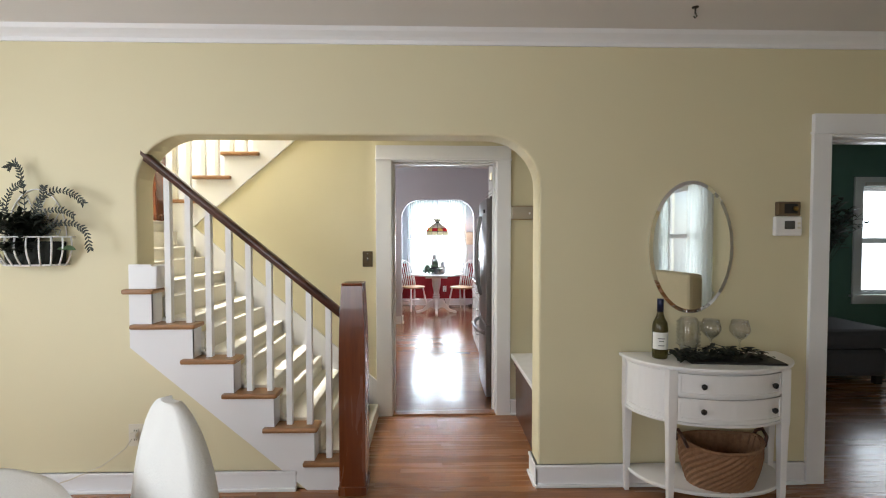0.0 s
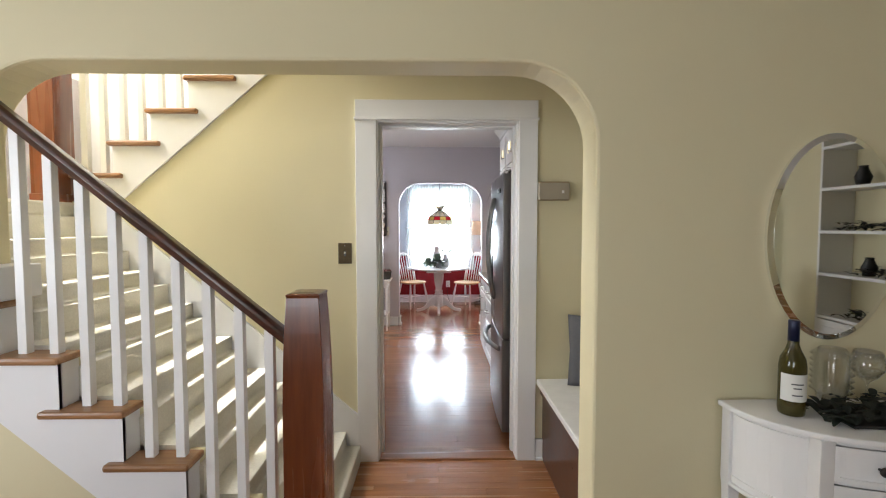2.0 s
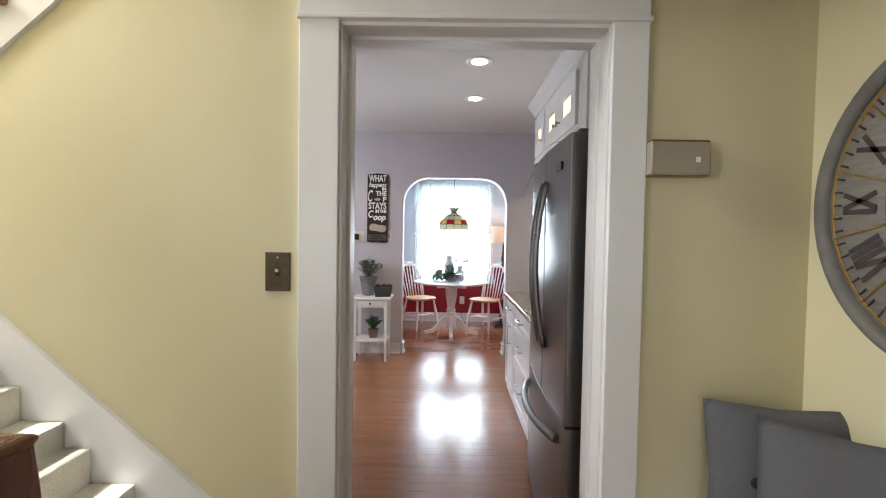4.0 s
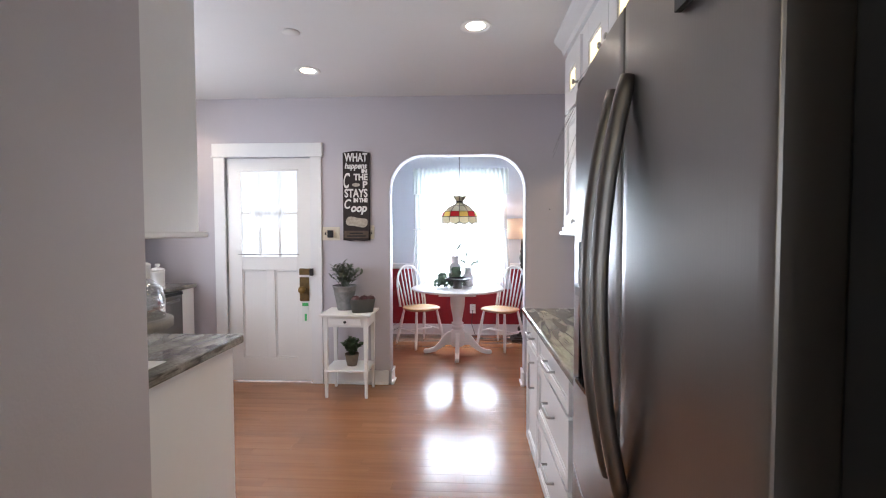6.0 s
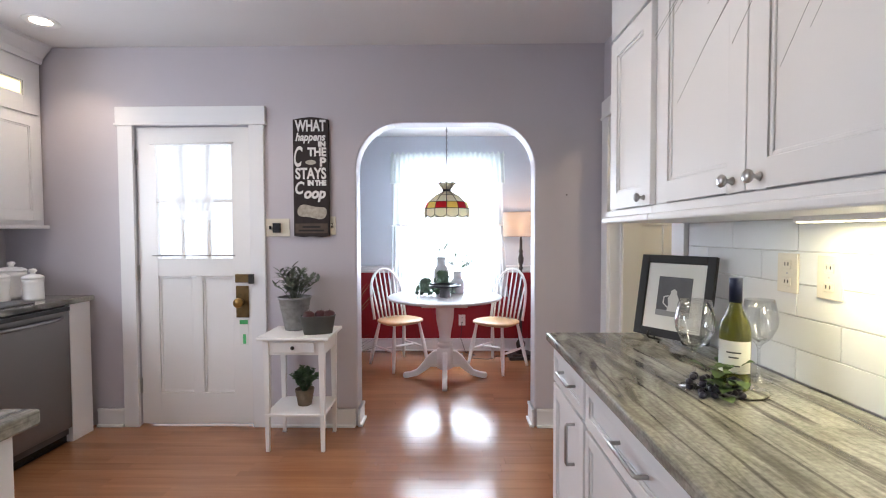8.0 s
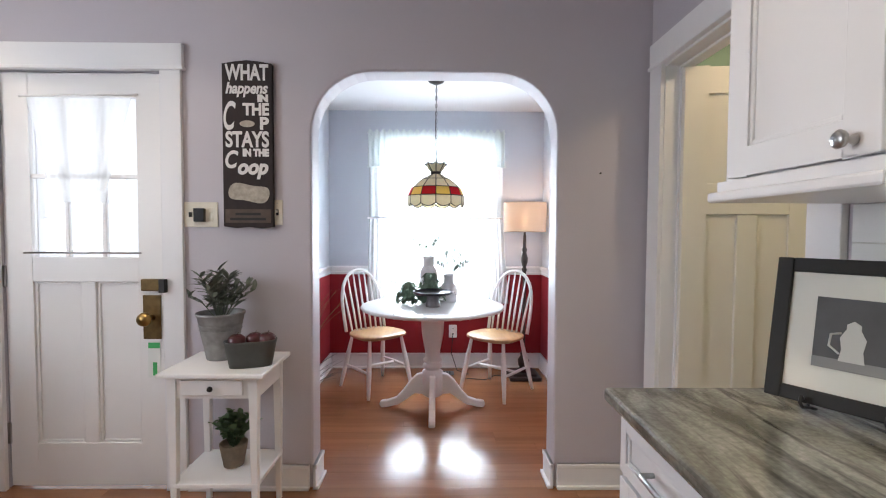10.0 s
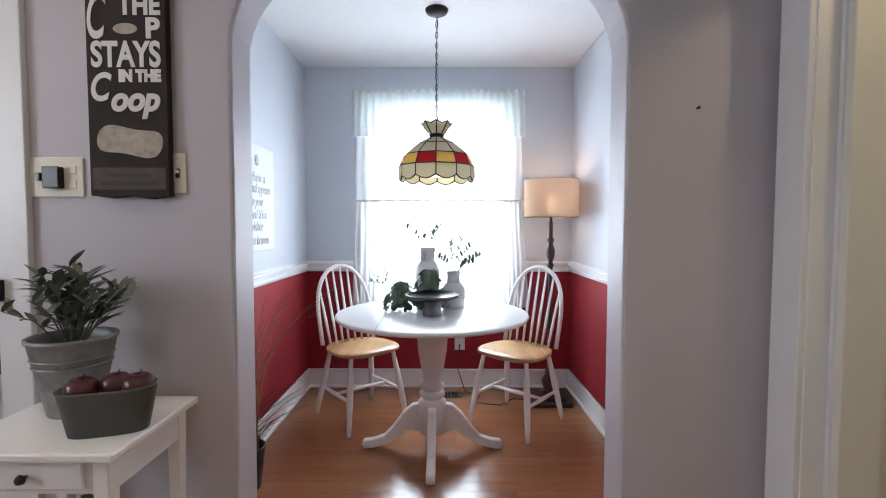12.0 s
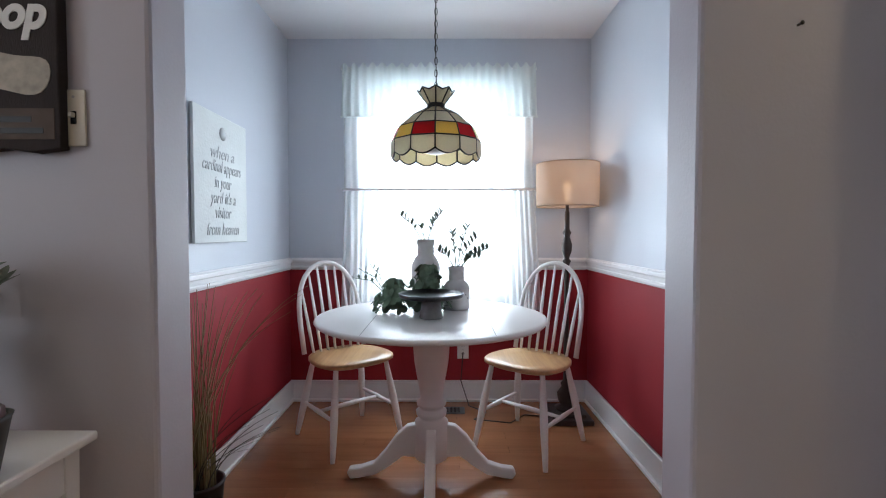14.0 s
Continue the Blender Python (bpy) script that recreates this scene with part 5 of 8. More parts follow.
e = thing("potted_plant", "small green leafy plant in a mossy pot", "plant", (-0.375, 8.34, 0.233))
bm = bmesh.new()
lathe(bm, [(0.042, 0), (0.058, 0.09), (0.060, 0.10), (0.054, 0.10), (0.05, 0.085), (0.0, 0.085)], seg=24)
part("pot", bm, mat("weathered_clay", (0.22, 0.17, 0.12), 0.85, vary=0.4, scale=30, bump=0.4), e, "weathered clay pot")
sprig_bush(e, 0, 0, 0.085, 34, 10, 0.15, 0.10, 0.036, 0.026, IVY)

# ---- nook ----
def turned(parent, name, prof, material, a, b, label=""):
    """A turned stick from a to b; prof is (share of the length, radius)."""
    a, b = Vector(a), Vector(b)
    bm = bmesh.new()
    lathe(bm, [(r, u * (b - a).length) for u, r in prof], seg=12)
    bmesh.ops.rotate(bm, verts=bm.verts, matrix=Vector((0, 0, 1)).rotation_difference((b - a).normalized()).to_matrix())
    bmesh.ops.translate(bm, verts=bm.verts, vec=a)
    return part(name, bm, material, parent, label)


def pedestal_table():
    e = thing("round_table", "round white drop-leaf table on a turned pedestal", "table", (0.503, 9.61, 0))
    bm = bmesh.new()
    R = 0.515
    lathe(bm, [(0.0, 0.722), (R - 0.03, 0.722), (R - 0.008, 0.728), (R, 0.738), (R - 0.004, 0.747), (R - 0.014, 0.75), (0.0, 0.75)], seg=72)
    top = part("tabletop", bm, WHITE, e)
    for x in (-0.245, 0.245):
        y = math.sqrt(R * R - x * x) - 0.02
        boxpart("leaf_joint", (x - 0.0012, x + 0.0012, -y, y, 0.7495, 0.7504), mat("joint_shadow_line", (0.32, 0.31, 0.30), 0.7), top, "fine joint between top and leaf")
    boxpart("frame", (-0.20, 0.20, -0.20, 0.20, 0.67, 0.722), WHITE, e)
    bm = bmesh.new()
    lathe(bm, [(0.0, 0.085), (0.055, 0.085), (0.075, 0.10), (0.075, 0.265), (0.055, 0.275), (0.052, 0.285), (0.068, 0.295), (0.070, 0.312), (0.055, 0.322), (0.053, 0.330),
               (0.066, 0.340), (0.068, 0.352), (0.050, 0.365), (0.056, 0.42), (0.068, 0.48), (0.078, 0.54), (0.082, 0.60), (0.082, 0.67), (0.0, 0.67)], seg=32)
    part("pedestal", bm, WHITE, e)
    for k, a in enumerate((-90, 0, 90, 180)):
        bm = bmesh.new()
        prof = [(0.06, 0.10), (0.06, 0.255), (0.11, 0.245), (0.16, 0.20), (0.21, 0.13), (0.26, 0.075), (0.32, 0.055), (0.375, 0.048), (0.385, 0.025), (0.37, 0.0), (0.33, 0.004), (0.25, 0.022), (0.19, 0.06), (0.13, 0.105)]
        prism(bm, prof, 1, -0.022, 0.022)
        bmesh.ops.rotate(bm, verts=bm.verts, matrix=Matrix.Rotation(radians(a), 3, "Z"))
        part("foot", bm, WHITE, e, bevel=0.008)


pedestal_table()


def windsor(name_at, rz, first=None):
    """A bow-back chair. Local +y is towards its back."""
    if first:
        return copy_thing(first, pose(*name_at, 0, 0, rz))
    e = thing("dining_chair", "white bow-back Windsor chair with a natural pine seat", "chair", name_at, "chairs at the nook table", rz)
    # saddle seat
    bm = bmesh.new()
    rings = []
    for s, z in ((0.86, 0.428), (1.0, 0.442), (1.0, 0.455), (0.96, 0.462), (0.6, 0.455), (0.25, 0.452)):
        ring = []
        for i in range(40):
            a = 2 * math.pi * i / 40
            x = 0.215 * math.copysign(abs(math.cos(a)) ** 0.75, math.cos(a))
            y = 0.205 * math.copysign(abs(math.sin(a)) ** 0.8, math.sin(a))
            x *= 1.0 - 0.10 * (y / 0.205)
            ring.append(bm.verts.new((x * s, y * s, z)))
        rings.append(ring)
    for a, b in zip(rings, rings[1:]):
        for i in range(40):
            bm.faces.new((a[i], a[(i + 1) % 40], b[(i + 1) % 40], b[i])).smooth = True
    bm.faces.new(rings[0][::-1])
    bm.faces.new(rings[-1])
    part("seat", bm, PINE, e, "natural golden pine seat")
    # bow
    ctrl, n = [], 28
    for i in range(n + 1):
        u = i / n
        a = math.pi * (1 - u)
        x = 0.205 * math.cos(a) * (1.0 - 0.10 * (1 - math.sin(a)) ** 2)
        z = 0.455 + 0.49 * (math.sin(a) ** 0.62 if 0 < u < 1 else 0.0)
        ctrl.append((x, 0.165 + (z - 0.455) * 0.26, z))
    bm = bmesh.new()
    tube(bm, ctrl, 0.0135, 10)
    part("bow", bm, WHITE, e)

    def bow_z(x):
        best = min(ctrl[4:-4], key=lambda p: abs(p[0] - x))
        return best[2], best[1]
    for k in range(7):
        xb = (k - 3) * 0.046
        xt = (k - 3) * 0.054
        zt, yt = bow_z(xt)
        turned(e, "spindle", [(0, 0.007), (0.35, 0.0095), (1, 0.006)], WHITE, (xb, 0.165 - abs(k - 3) * 0.006, 0.455), (xt, yt, zt))
    feet = {}
    for sx in (-1, 1):
        for sy in (-1, 1):
            top, foot = Vector((sx * 0.145, sy * 0.13, 0.445)), Vector((sx * 0.205, sy * 0.195 + (0.03 if sy > 0 else -0.01), 0.0))
            feet[sx, sy] = (top, foot)
            turned(e, "leg", [(0, 0.0115), (0.12, 0.0145), (0.45, 0.0195), (0.62, 0.0185), (0.85, 0.014), (1, 0.012)], WHITE, foot, top)
    mids = {}
    for sx in (-1, 1):
        a, b = (feet[sx, s][1].lerp(feet[sx, s][0], 0.42) for s in (-1, 1))
        mids[sx] = a.lerp(b, 0.5)
        turned(e, "stretcher", [(0, 0.008), (0.5, 0.013), (1, 0.008)], WHITE, a, b)
    turned(e, "stretcher", [(0, 0.008), (0.5, 0.013), (1, 0.008)], WHITE, mids[-1], mids[1])
    return e


right_chair = windsor((1.01, 9.945, 0), -40)
windsor((0.045, 10.02, 0), 40, right_chair)

# window with its curtains
OUTSIDE = emit("overexposed_outdoors", (0.93, 0.98, 1.0), 3.2)


def nook_window():
    w = thing("window_nook", "white double-hung nook window, bright outdoors", "window")
    w["kind"] = "structure"
    x0, x1, z0, z1, y = 0.03, 1.04, 0.66, 2.08, NOOK_Y
    for a, b, c, d in ((x0 - 0.09, x0, z0 - 0.02, z1), (x1, x1 + 0.09, z0 - 0.02, z1), (x0 - 0.09, x1 + 0.09, z1, z1 + 0.09)):
        boxpart("casing_board", (a, b, y - 0.02, y, c, d), TRIM, w, bevel=0.003)
    boxpart("window_sill", (x0 - 0.11, x1 + 0.11, y - 0.05, y + 0.02, z0 - 0.045, z0 - 0.02), TRIM, w, bevel=0.005)
    for zz0, zz1, yy in ((z0, 1.45, y + 0.035), (1.41, z1, y + 0.07)):
        bm = bmesh.new()
        for a, b, c, d in ((x0, x0 + 0.05, zz0, zz1), (x1 - 0.05, x1, zz0, zz1), (x0 + 0.05, x1 - 0.05, zz0, zz0 + 0.05), (x0 + 0.05, x1 - 0.05, zz1 - 0.04, zz1)):
            cube(bm, a, b, yy, yy + 0.03, c, d)
        s = part("sash", bm, TRIM, w, bevel=0.002)
        p = boxpart("pane", (x0 + 0.05, x1 - 0.05, yy + 0.012, yy + 0.016, zz0 + 0.05, zz1 - 0.04), CLEAR, s, "clear glass")
        p.visible_shadow = False
    return w


nook_window()
box_structure("backdrop_nook", (-3.0, 4.0, 13.0, 13.05, -0.5, 4.5), OUTSIDE, "blown-out bright daylight outside the nook window", "backdrop")
box_structure("backdrop_door", (-2.4, -0.66, 9.35, 9.4, 0.0, 2.9), emit("bright_outdoors", (0.95, 0.98, 1.0), 0.78), "bright daylight outside the back door", "backdrop")

c = thing("window_curtain", "white sheer cafe curtains with ruffled valance on the nook window", "curtain")
VALANCE = sheer("white_valance_cloth", (0.72, 0.77, 0.76), 0.05, 0.28)
PANEL = sheer("white_sheer_voile", (0.90, 0.93, 0.93), 0.45, 0.7)
bm = bmesh.new()
cloth(bm, -0.09, 1.14, 2.185, -0.095, 1.15, 1.86, NOOK_Y - 0.085, 0.012, 24, 220, 14, 0.006, 0.014)
part("valance", bm, VALANCE, c, "white gathered valance with lace edge")
bm = bmesh.new()
for i in range(62):
    u = i / 61
    lathe_r = 0.010
    x = -0.092 + 1.24 * u
    vs = [bm.verts.new((x + lathe_r * math.cos(a), NOOK_Y - 0.09, 1.862 + lathe_r * 1.3 * math.sin(a))) for a in [math.pi + math.pi * k / 6 for k in range(7)]]
    bm.faces.new(vs)
part("lace_edge", bm, VALANCE, c)
bm = bmesh.new()
cloth(bm, -0.085, 1.13, 2.17, -0.085, 1.13, 1.40, NOOK_Y - 0.06, 0.010, 16, 160, 8, 0.004)
part("upper_panel", bm, PANEL, c)
bm = bmesh.new()
cloth(bm, -0.085, 0.16, 1.395, -0.11, 0.13, 0.63, NOOK_Y - 0.065, 0.012, 6, 60, 10, 0.004)
part("lower_panel", bm, PANEL, c)
bm = bmesh.new()
cloth(bm, 0.92, 1.14, 1.395, 0.96, 1.19, 0.615, NOOK_Y - 0.065, 0.012, 6, 60, 10, 0.004)
part("lower_panel", bm, PANEL, c)
bm = bmesh.new()
cloth(bm, 0.16, 0.92, 1.395, 0.13, 0.96, 0.63, NOOK_Y - 0.06, 0.008, 10, 110, 10, 0.004)
part("lower_middle", bm, sheer("white_thin_voile", (0.92, 0.95, 0.95), 0.62, 0.7), c)
for z in (1.398, 2.165):
    bm = bmesh.new()
    tube(bm, [(-0.10, NOOK_Y - 0.065, z), (1.15, NOOK_Y - 0.065, z)], 0.008, 10)
    part("curtain_rod", bm, WHITE, c)


# hanging stained glass lamp
def stained(name, color, glow):
    m = bpy.data.materials.new(name)
    m.use_nodes = True
    nt, L = m.node_tree, m.node_tree.links.new
    nt.nodes.remove(nt.nodes["Principled BSDF"])
    no = nt.nodes.new("ShaderNodeTexNoise")
    no.inputs["Scale"].default_value, no.inputs["Detail"].default_value, no.inputs["Distortion"].default_value = 22, 4, 1.5
    mix = nt.nodes.new("ShaderNodeMix")
    mix.data_type = "RGBA"
    mix.inputs[6].default_value = (*[c * 0.75 for c in color], 1)
    mix.inputs[7].default_value = (*[min(1, c * 1.2) for c in color], 1)
    L(no.outputs[0], mix.inputs[0])
    t, g = nt.nodes.new("ShaderNodeBsdfTranslucent"), nt.nodes.new("ShaderNodeBsdfPrincipled")
    g.inputs["Roughness"].default_value = 0.15
    L(mix.outputs[2], t.inputs[0])
    L(mix.outputs[2], g.inputs["Base Color"])
    ms = nt.nodes.new("ShaderNodeMixShader")
    ms.inputs[0].default_value = glow
    L(g.outputs[0], ms.inputs[1])
    L(t.outputs[0], ms.inputs[2])
    L(ms.outputs[0], nt.nodes["Material Output"].inputs[0])
    return m


def pendant():
    cx, cy = 0.523, 9.69
    e = thing("pendant_lamp", "cream and red stained glass lamp on a chain", "pendant lamp", (cx, cy, 0))
    LEAD = mat("dark_lead_came", (0.035, 0.032, 0.03), 0.45, 0.6, vary=0.2)
    CREAM, REDG, AMBER = stained("cream_glass", (0.82, 0.75, 0.56), 0.52), stained("red_glass", (0.62, 0.03, 0.04), 0.7), stained("amber_glass", (0.85, 0.62, 0.20), 0.75)
    bm = bmesh.new()
    lathe(bm, [(0.0, 2.345), (0.02, 2.345), (0.055, 2.362), (0.062, 2.375), (0.062, 2.3815), (0.0, 2.3815)], seg=28)
    part("canopy", bm, IRON, e, "dark bronze ceiling canopy")
    bm = bmesh.new()
    for i in range(20):
        z = 2.345 - (i + 0.5) * (2.345 - 1.785) / 20
        lx = []
        for k in range(13):
            a = 2 * math.pi * k / 12
            u, v = 0.007 * math.cos(a), 0.017 * math.sin(a)
            lx.append((u, 0, z + v) if i % 2 else (0, u, z + v))
        tube(bm, lx, 0.0016, 6)
    tube(bm, [(0.004, 0.004, 2.345), (-0.004, 0.003, 2.05), (0.003, -0.004, 1.785)], 0.0022, 6)
    part("chain", bm, IRON, e, "dark chain with cord")
    N = 12
    # rows: (radius, z) of the horizontal lead lines
    rows = [(0.035, 1.695), (0.108, 1.655), (0.180, 1.594), (0.206, 1.535), (0.208, 1.478)]

    def pt(r, z, k):
        a = 2 * math.pi * k / N
        return Vector((r * math.cos(a), r * math.sin(a), z))

    def glass_cell(name, quad, material, scallop=False):
        bm = bmesh.new()
        a, b, c, d = quad            # top left, top right, bottom right, bottom left
        if scallop:
            pts = [a, b] + [c.lerp(d, u / 6) + Vector((0, 0, -0.021 * math.sin(math.pi * u / 6))) for u in range(7)]
        else:
            pts = [a, b, c, d]
        f = bm.faces.new([bm.verts.new(p) for p in pts])
        r = bmesh.ops.extrude_face_region(bm, geom=[f])
        ctr = sum((p for p in pts), Vector()) / len(pts)
        n = Vector((ctr.x, ctr.y, 0)).normalized() * 0.003
        bmesh.ops.translate(bm, verts=[g for g in r["geom"] if isinstance(g, bmesh.types.BMVert)], vec=n)
        part(name, bm, material, e)
    for j in range(4):
        (r0, z0), (r1, z1) = rows[j], rows[j + 1]
        for k in range(N):
            m_ = CREAM
            if j == 2:
                m_ = (REDG, AMBER)[k % 2]
            glass_cell("glass_pane", (pt(r0, z0, k), pt(r0, z0, k + 1), pt(r1, z1, k + 1), pt(r1, z1, k)), m_, j == 3)
    for k in range(8):
        a0, a1 = 2 * math.pi * k / 8, 2 * math.pi * (k + 1) / 8
        p = [Vector((r * math.cos(a), r * math.sin(a), z)) for r, a, z in ((0.085, a0, 1.775), (0.078, (a0 + a1) / 2, 1.762), (0.085, a1, 1.775), (0.036, a1, 1.71), (0.036, a0, 1.71))]
        bm = bmesh.new()
        bm.faces.new([bm.verts.new(q) for q in p])
        r = bmesh.ops.extrude_face_region(bm, geom=list(bm.faces))
        bmesh.ops.translate(bm, verts=[g for g in r["geom"] if isinstance(g, bmesh.types.BMVert)], vec=(0, 0, 0.003))
        part("crown_pane", bm, CREAM, e)
        bm = bmesh.new()
        tube(bm, [p[0], p[4]], 0.0036, 6)
        tube(bm, [p[0], p[1], p[2]], 0.0036, 6)
        part("crown_lead", bm, LEAD, e)
    for k in range(N):
        bm = bmesh.new()
        tube(bm, [pt(r, z, k) * 1.0 for r, z in rows], 0.0042, 6)
        tube(bm, [pt(rows[4][0], rows[4][1], k).lerp(pt(rows[4][0], rows[4][1], k + 1), u / 6) + Vector((0, 0, -0.021 * math.sin(math.pi * u / 6))) for u in range(7)], 0.0040, 6)
        part("rib_lead", bm, LEAD, e)
    for r, z in rows[:4]:
        bm = bmesh.new()
        tube(bm, [pt(r, z, k) for k in range(N)] + [pt(r, z, 0)], 0.0044, 6)
        part("ring_lead", bm, LEAD, e)
    bm = bmesh.new()
    lathe(bm, [(0.034, 1.685), (0.040, 1.69), (0.040, 1.712), (0.034, 1.716)], seg=24)
    part("collar", bm, LEAD, e)
    bm = bmesh.new()
    lathe(bm, [(0.0, 1.478), (0.05, 1.49), (0.075, 1.53), (0.07, 1.565), (0.04, 1.60), (0.03, 1.64), (0.0, 1.64)], seg=24)
    part("bulb", bm, mat("white_globe_bulb", (0.85, 0.85, 0.83), 0.3, vary=0.01), e, "white globe bulb, unlit")


pendant()


# floor lamp
def floor_lamp():
    e = thing("floor_lamp", "floor lamp with a turned dark post and beige drum shade, lit", "floor lamp", (1.297, 10.30, 0))
    BW = mat("dark_brown_turned_wood", (0.035, 0.022, 0.018), 0.45, vary=0.4, scale=30, bump=0.2)
    bm = bmesh.new()
    cube(bm, -0.135, 0.135, -0.135, 0.135, 0.0, 0.03, 0.006)
    cube(bm, -0.10, 0.10, -0.10, 0.10, 0.03, 0.05, 0.005)
    part("base", bm, BW, e)
    bm = bmesh.new()
    lathe(bm, [(0.06, 0.05), (0.065, 0.065), (0.03, 0.08), (0.045, 0.11), (0.05, 0.15), (0.025, 0.19), (0.03, 0.21), (0.015, 0.23), (0.0135, 0.9), (0.016, 0.93), (0.025, 0.95), (0.014, 0.965), (0.018, 0.98),
               (0.028, 1.01), (0.030, 1.05), (0.016, 1.10), (0.026, 1.12), (0.015, 1.14), (0.014, 1.24), (0.010, 1.25), (0.008, 1.50), (0.0, 1.50)], seg=24)
    part("post", bm, BW, e)
    SH = sheer("beige_shade_cloth", (0.40, 0.345, 0.30), 0.03, 0.40)
    bm = bmesh.new()
    lathe(bm, [(0.178, 1.275), (0.182, 1.278), (0.184, 1.40), (0.184, 1.525), (0.180, 1.53)], seg=48)
    bm.faces.ensure_lookup_table()
    bmesh.ops.delete(bm, geom=[f for f in bm.faces if len(f.verts) > 4], context="FACES_ONLY")
    sh = part("shade", bm, SH, e, "beige fabric drum shade")
    for z in (1.277, 1.528):
        bm = bmesh.new()
        tube(bm, [(0.182 * math.cos(2 * math.pi * k / 36), 0.182 * math.sin(2 * math.pi * k / 36), z) for k in range(37)], 0.003, 6)
        part("shade_trim", bm, SH, sh)
    bm = bmesh.new()
    tube(bm, [(-0.18, 0, 1.52), (0.18, 0, 1.52)], 0.0025, 6)
    tube(bm, [(0, -0.18, 1.52), (0, 0.18, 1.52)], 0.0025, 6)
    part("spider", bm, CHROME, e)
    bm = bmesh.new()
    lathe(bm, [(0.0, 1.30), (0.012, 1.30), (0.014, 1.33), (0.028, 1.37), (0.030, 1.39), (0.02, 1.415), (0.0, 1.42)], seg=18)
    part("bulb", bm, emit("warm_bulb", (1.0, 0.62, 0.32), 14.0), e, "glowing warm bulb")
    lamp = new("floor_lamp_light", bpy.data.lights.new("floor_lamp_light", "POINT"))
    lamp.data.energy, lamp.data.color, lamp.data.shadow_soft_size = 5.0, (1.0, 0.60, 0.32), 0.03
    lamp.matrix_world = pose(1.297, 10.30, 1.44)


floor_lamp()


# things on the table
ENAMEL = mat("chalky_white_ceramic", (0.70, 0.69, 0.68), 0.75, vary=0.28, scale=14, bump=0.3, bump_scale=50)


def bottle_vase(x, y, rs, hs, label, tall=0.0):
    e = thing("vase", label, "vase", (x, y, 0.75), "bottle vases on the nook table")
    bm = bmesh.new()
    prof = ((0.068, 0), (0.075, 0.006), (0.077, 0.03), (0.075, 0.034), (0.076, 0.115), (0.078, 0.12), (0.074, 0.135), (0.060, 0.158), (0.046, 0.170), (0.043, 0.178), (0.047, 0.182), (0.044, 0.188),
            (0.043, 0.228), (0.047, 0.232), (0.048, 0.246), (0.044, 0.252), (0.037, 0.252), (0.035, 0.20), (0.0, 0.20))
    lathe(bm, [(r * rs, (z + (tall if 0.11 < z < 0.195 else 0.0)) * hs) for r, z in prof], seg=36)
    part("body", bm, ENAMEL, e)
    rv = random.Random(int(hs * 100))
    bm = bmesh.new()
    for k in range(7):
        a0, z0, w, h = rv.uniform(-2.7, -0.5), rv.uniform(0.045, 0.10) * hs, rv.uniform(0.05, 0.16), rv.uniform(0.004, 0.010)
        rr = 0.0768 * rs
        n = 5
        lo = [bm.verts.new((rr * math.cos(a0 + w * i / n), rr * math.sin(a0 + w * i / n), z0)) for i in range(n + 1)]
        hi = [bm.verts.new((rr * math.cos(a0 + w * i / n), rr * math.sin(a0 + w * i / n), z0 + h * (0.4 + 0.6 * math.sin(3 * i / n)))) for i in range(n + 1)]
        for i in range(n):
            bm.faces.new((lo[i], lo[i + 1], hi[i + 1], hi[i]))
    part("chipped_mark", bm, DARKSTEEL, e, "dark worn chips in the glaze")
    return e


v1 = bottle_vase(0.469, 9.83, 0.93, 1.337, "tall chalky white bottle vase with twigs", 0.022)
v2 = bottle_vase(0.620, 9.76, 0.85, 0.82, "short chalky white bottle vase with leafy twigs")
TWIG = foliage("grey_green_twig_leaf", (0.10, 0.14, 0.10))


def twig(parent, base, tip, n, ll, lw):
    bm = bmesh.new()
    a, b = Vector(base), Vector(tip)
    mid = a.lerp(b, 0.5) + Vector((0, 0, 0.03))
    tube(bm, [a, mid, b], 0.0032, 5, 0.0016)
    for k in range(n):
        u = 0.35 + 0.65 * k / (n - 1)
        p = a.lerp(mid, 2 * u) if u < 0.5 else mid.lerp(b, 2 * u - 1)
        s = 1 if k % 2 else -1
        d = (b - a).normalized() * 0.8 + Vector((s * 0.7, rnd.uniform(-0.6, 0.6), 0.4))
        leaf_mesh(bm, p, d, ll * rnd.uniform(0.7, 1.2), lw, 0.2)
    part("twig", bm, TWIG, parent)


for tip, n in (((-0.125, -0.02, 0.455), 11), ((0.075, 0.0, 0.47), 13), ((-0.03, 0.03, 0.40), 7)):
    twig(v1, (0, 0, 0.30), tip, n, 0.040, 0.020)
for tip, n in (((0.05, -0.02, 0.395), 13), ((-0.02, 0.02, 0.37), 11), ((-0.09, 0.0, 0.28), 9), ((0.15, 0.02, 0.29), 11), ((0.09, -0.03, 0.34), 9), ((0.12, 0.0, 0.25), 8)):
    twig(v2, (0, 0, 0.18), tip, n, 0.040, 0.020)

e = thing("cake_stand", "dark tray on a short grey metal pedestal", "cake stand", (0.505, 9.52, 0.75))
bm = bmesh.new()
lathe(bm, [(0.05, 0), (0.052, 0.004), (0.046, 0.03), (0.038, 0.09), (0.0, 0.09)], seg=28)
part("pedestal", bm, GALV, e)
bm = bmesh.new()
lathe(bm, [(0.0, 0.09), (0.13, 0.09), (0.138, 0.094), (0.142, 0.108), (0.138, 0.110), (0.132, 0.10), (0.0, 0.098)], seg=48)
part("tray", bm, mat("dark_pewter", (0.07, 0.07, 0.075), 0.3, 0.8, vary=0.3, scale=20), e, "dark pewter tray")

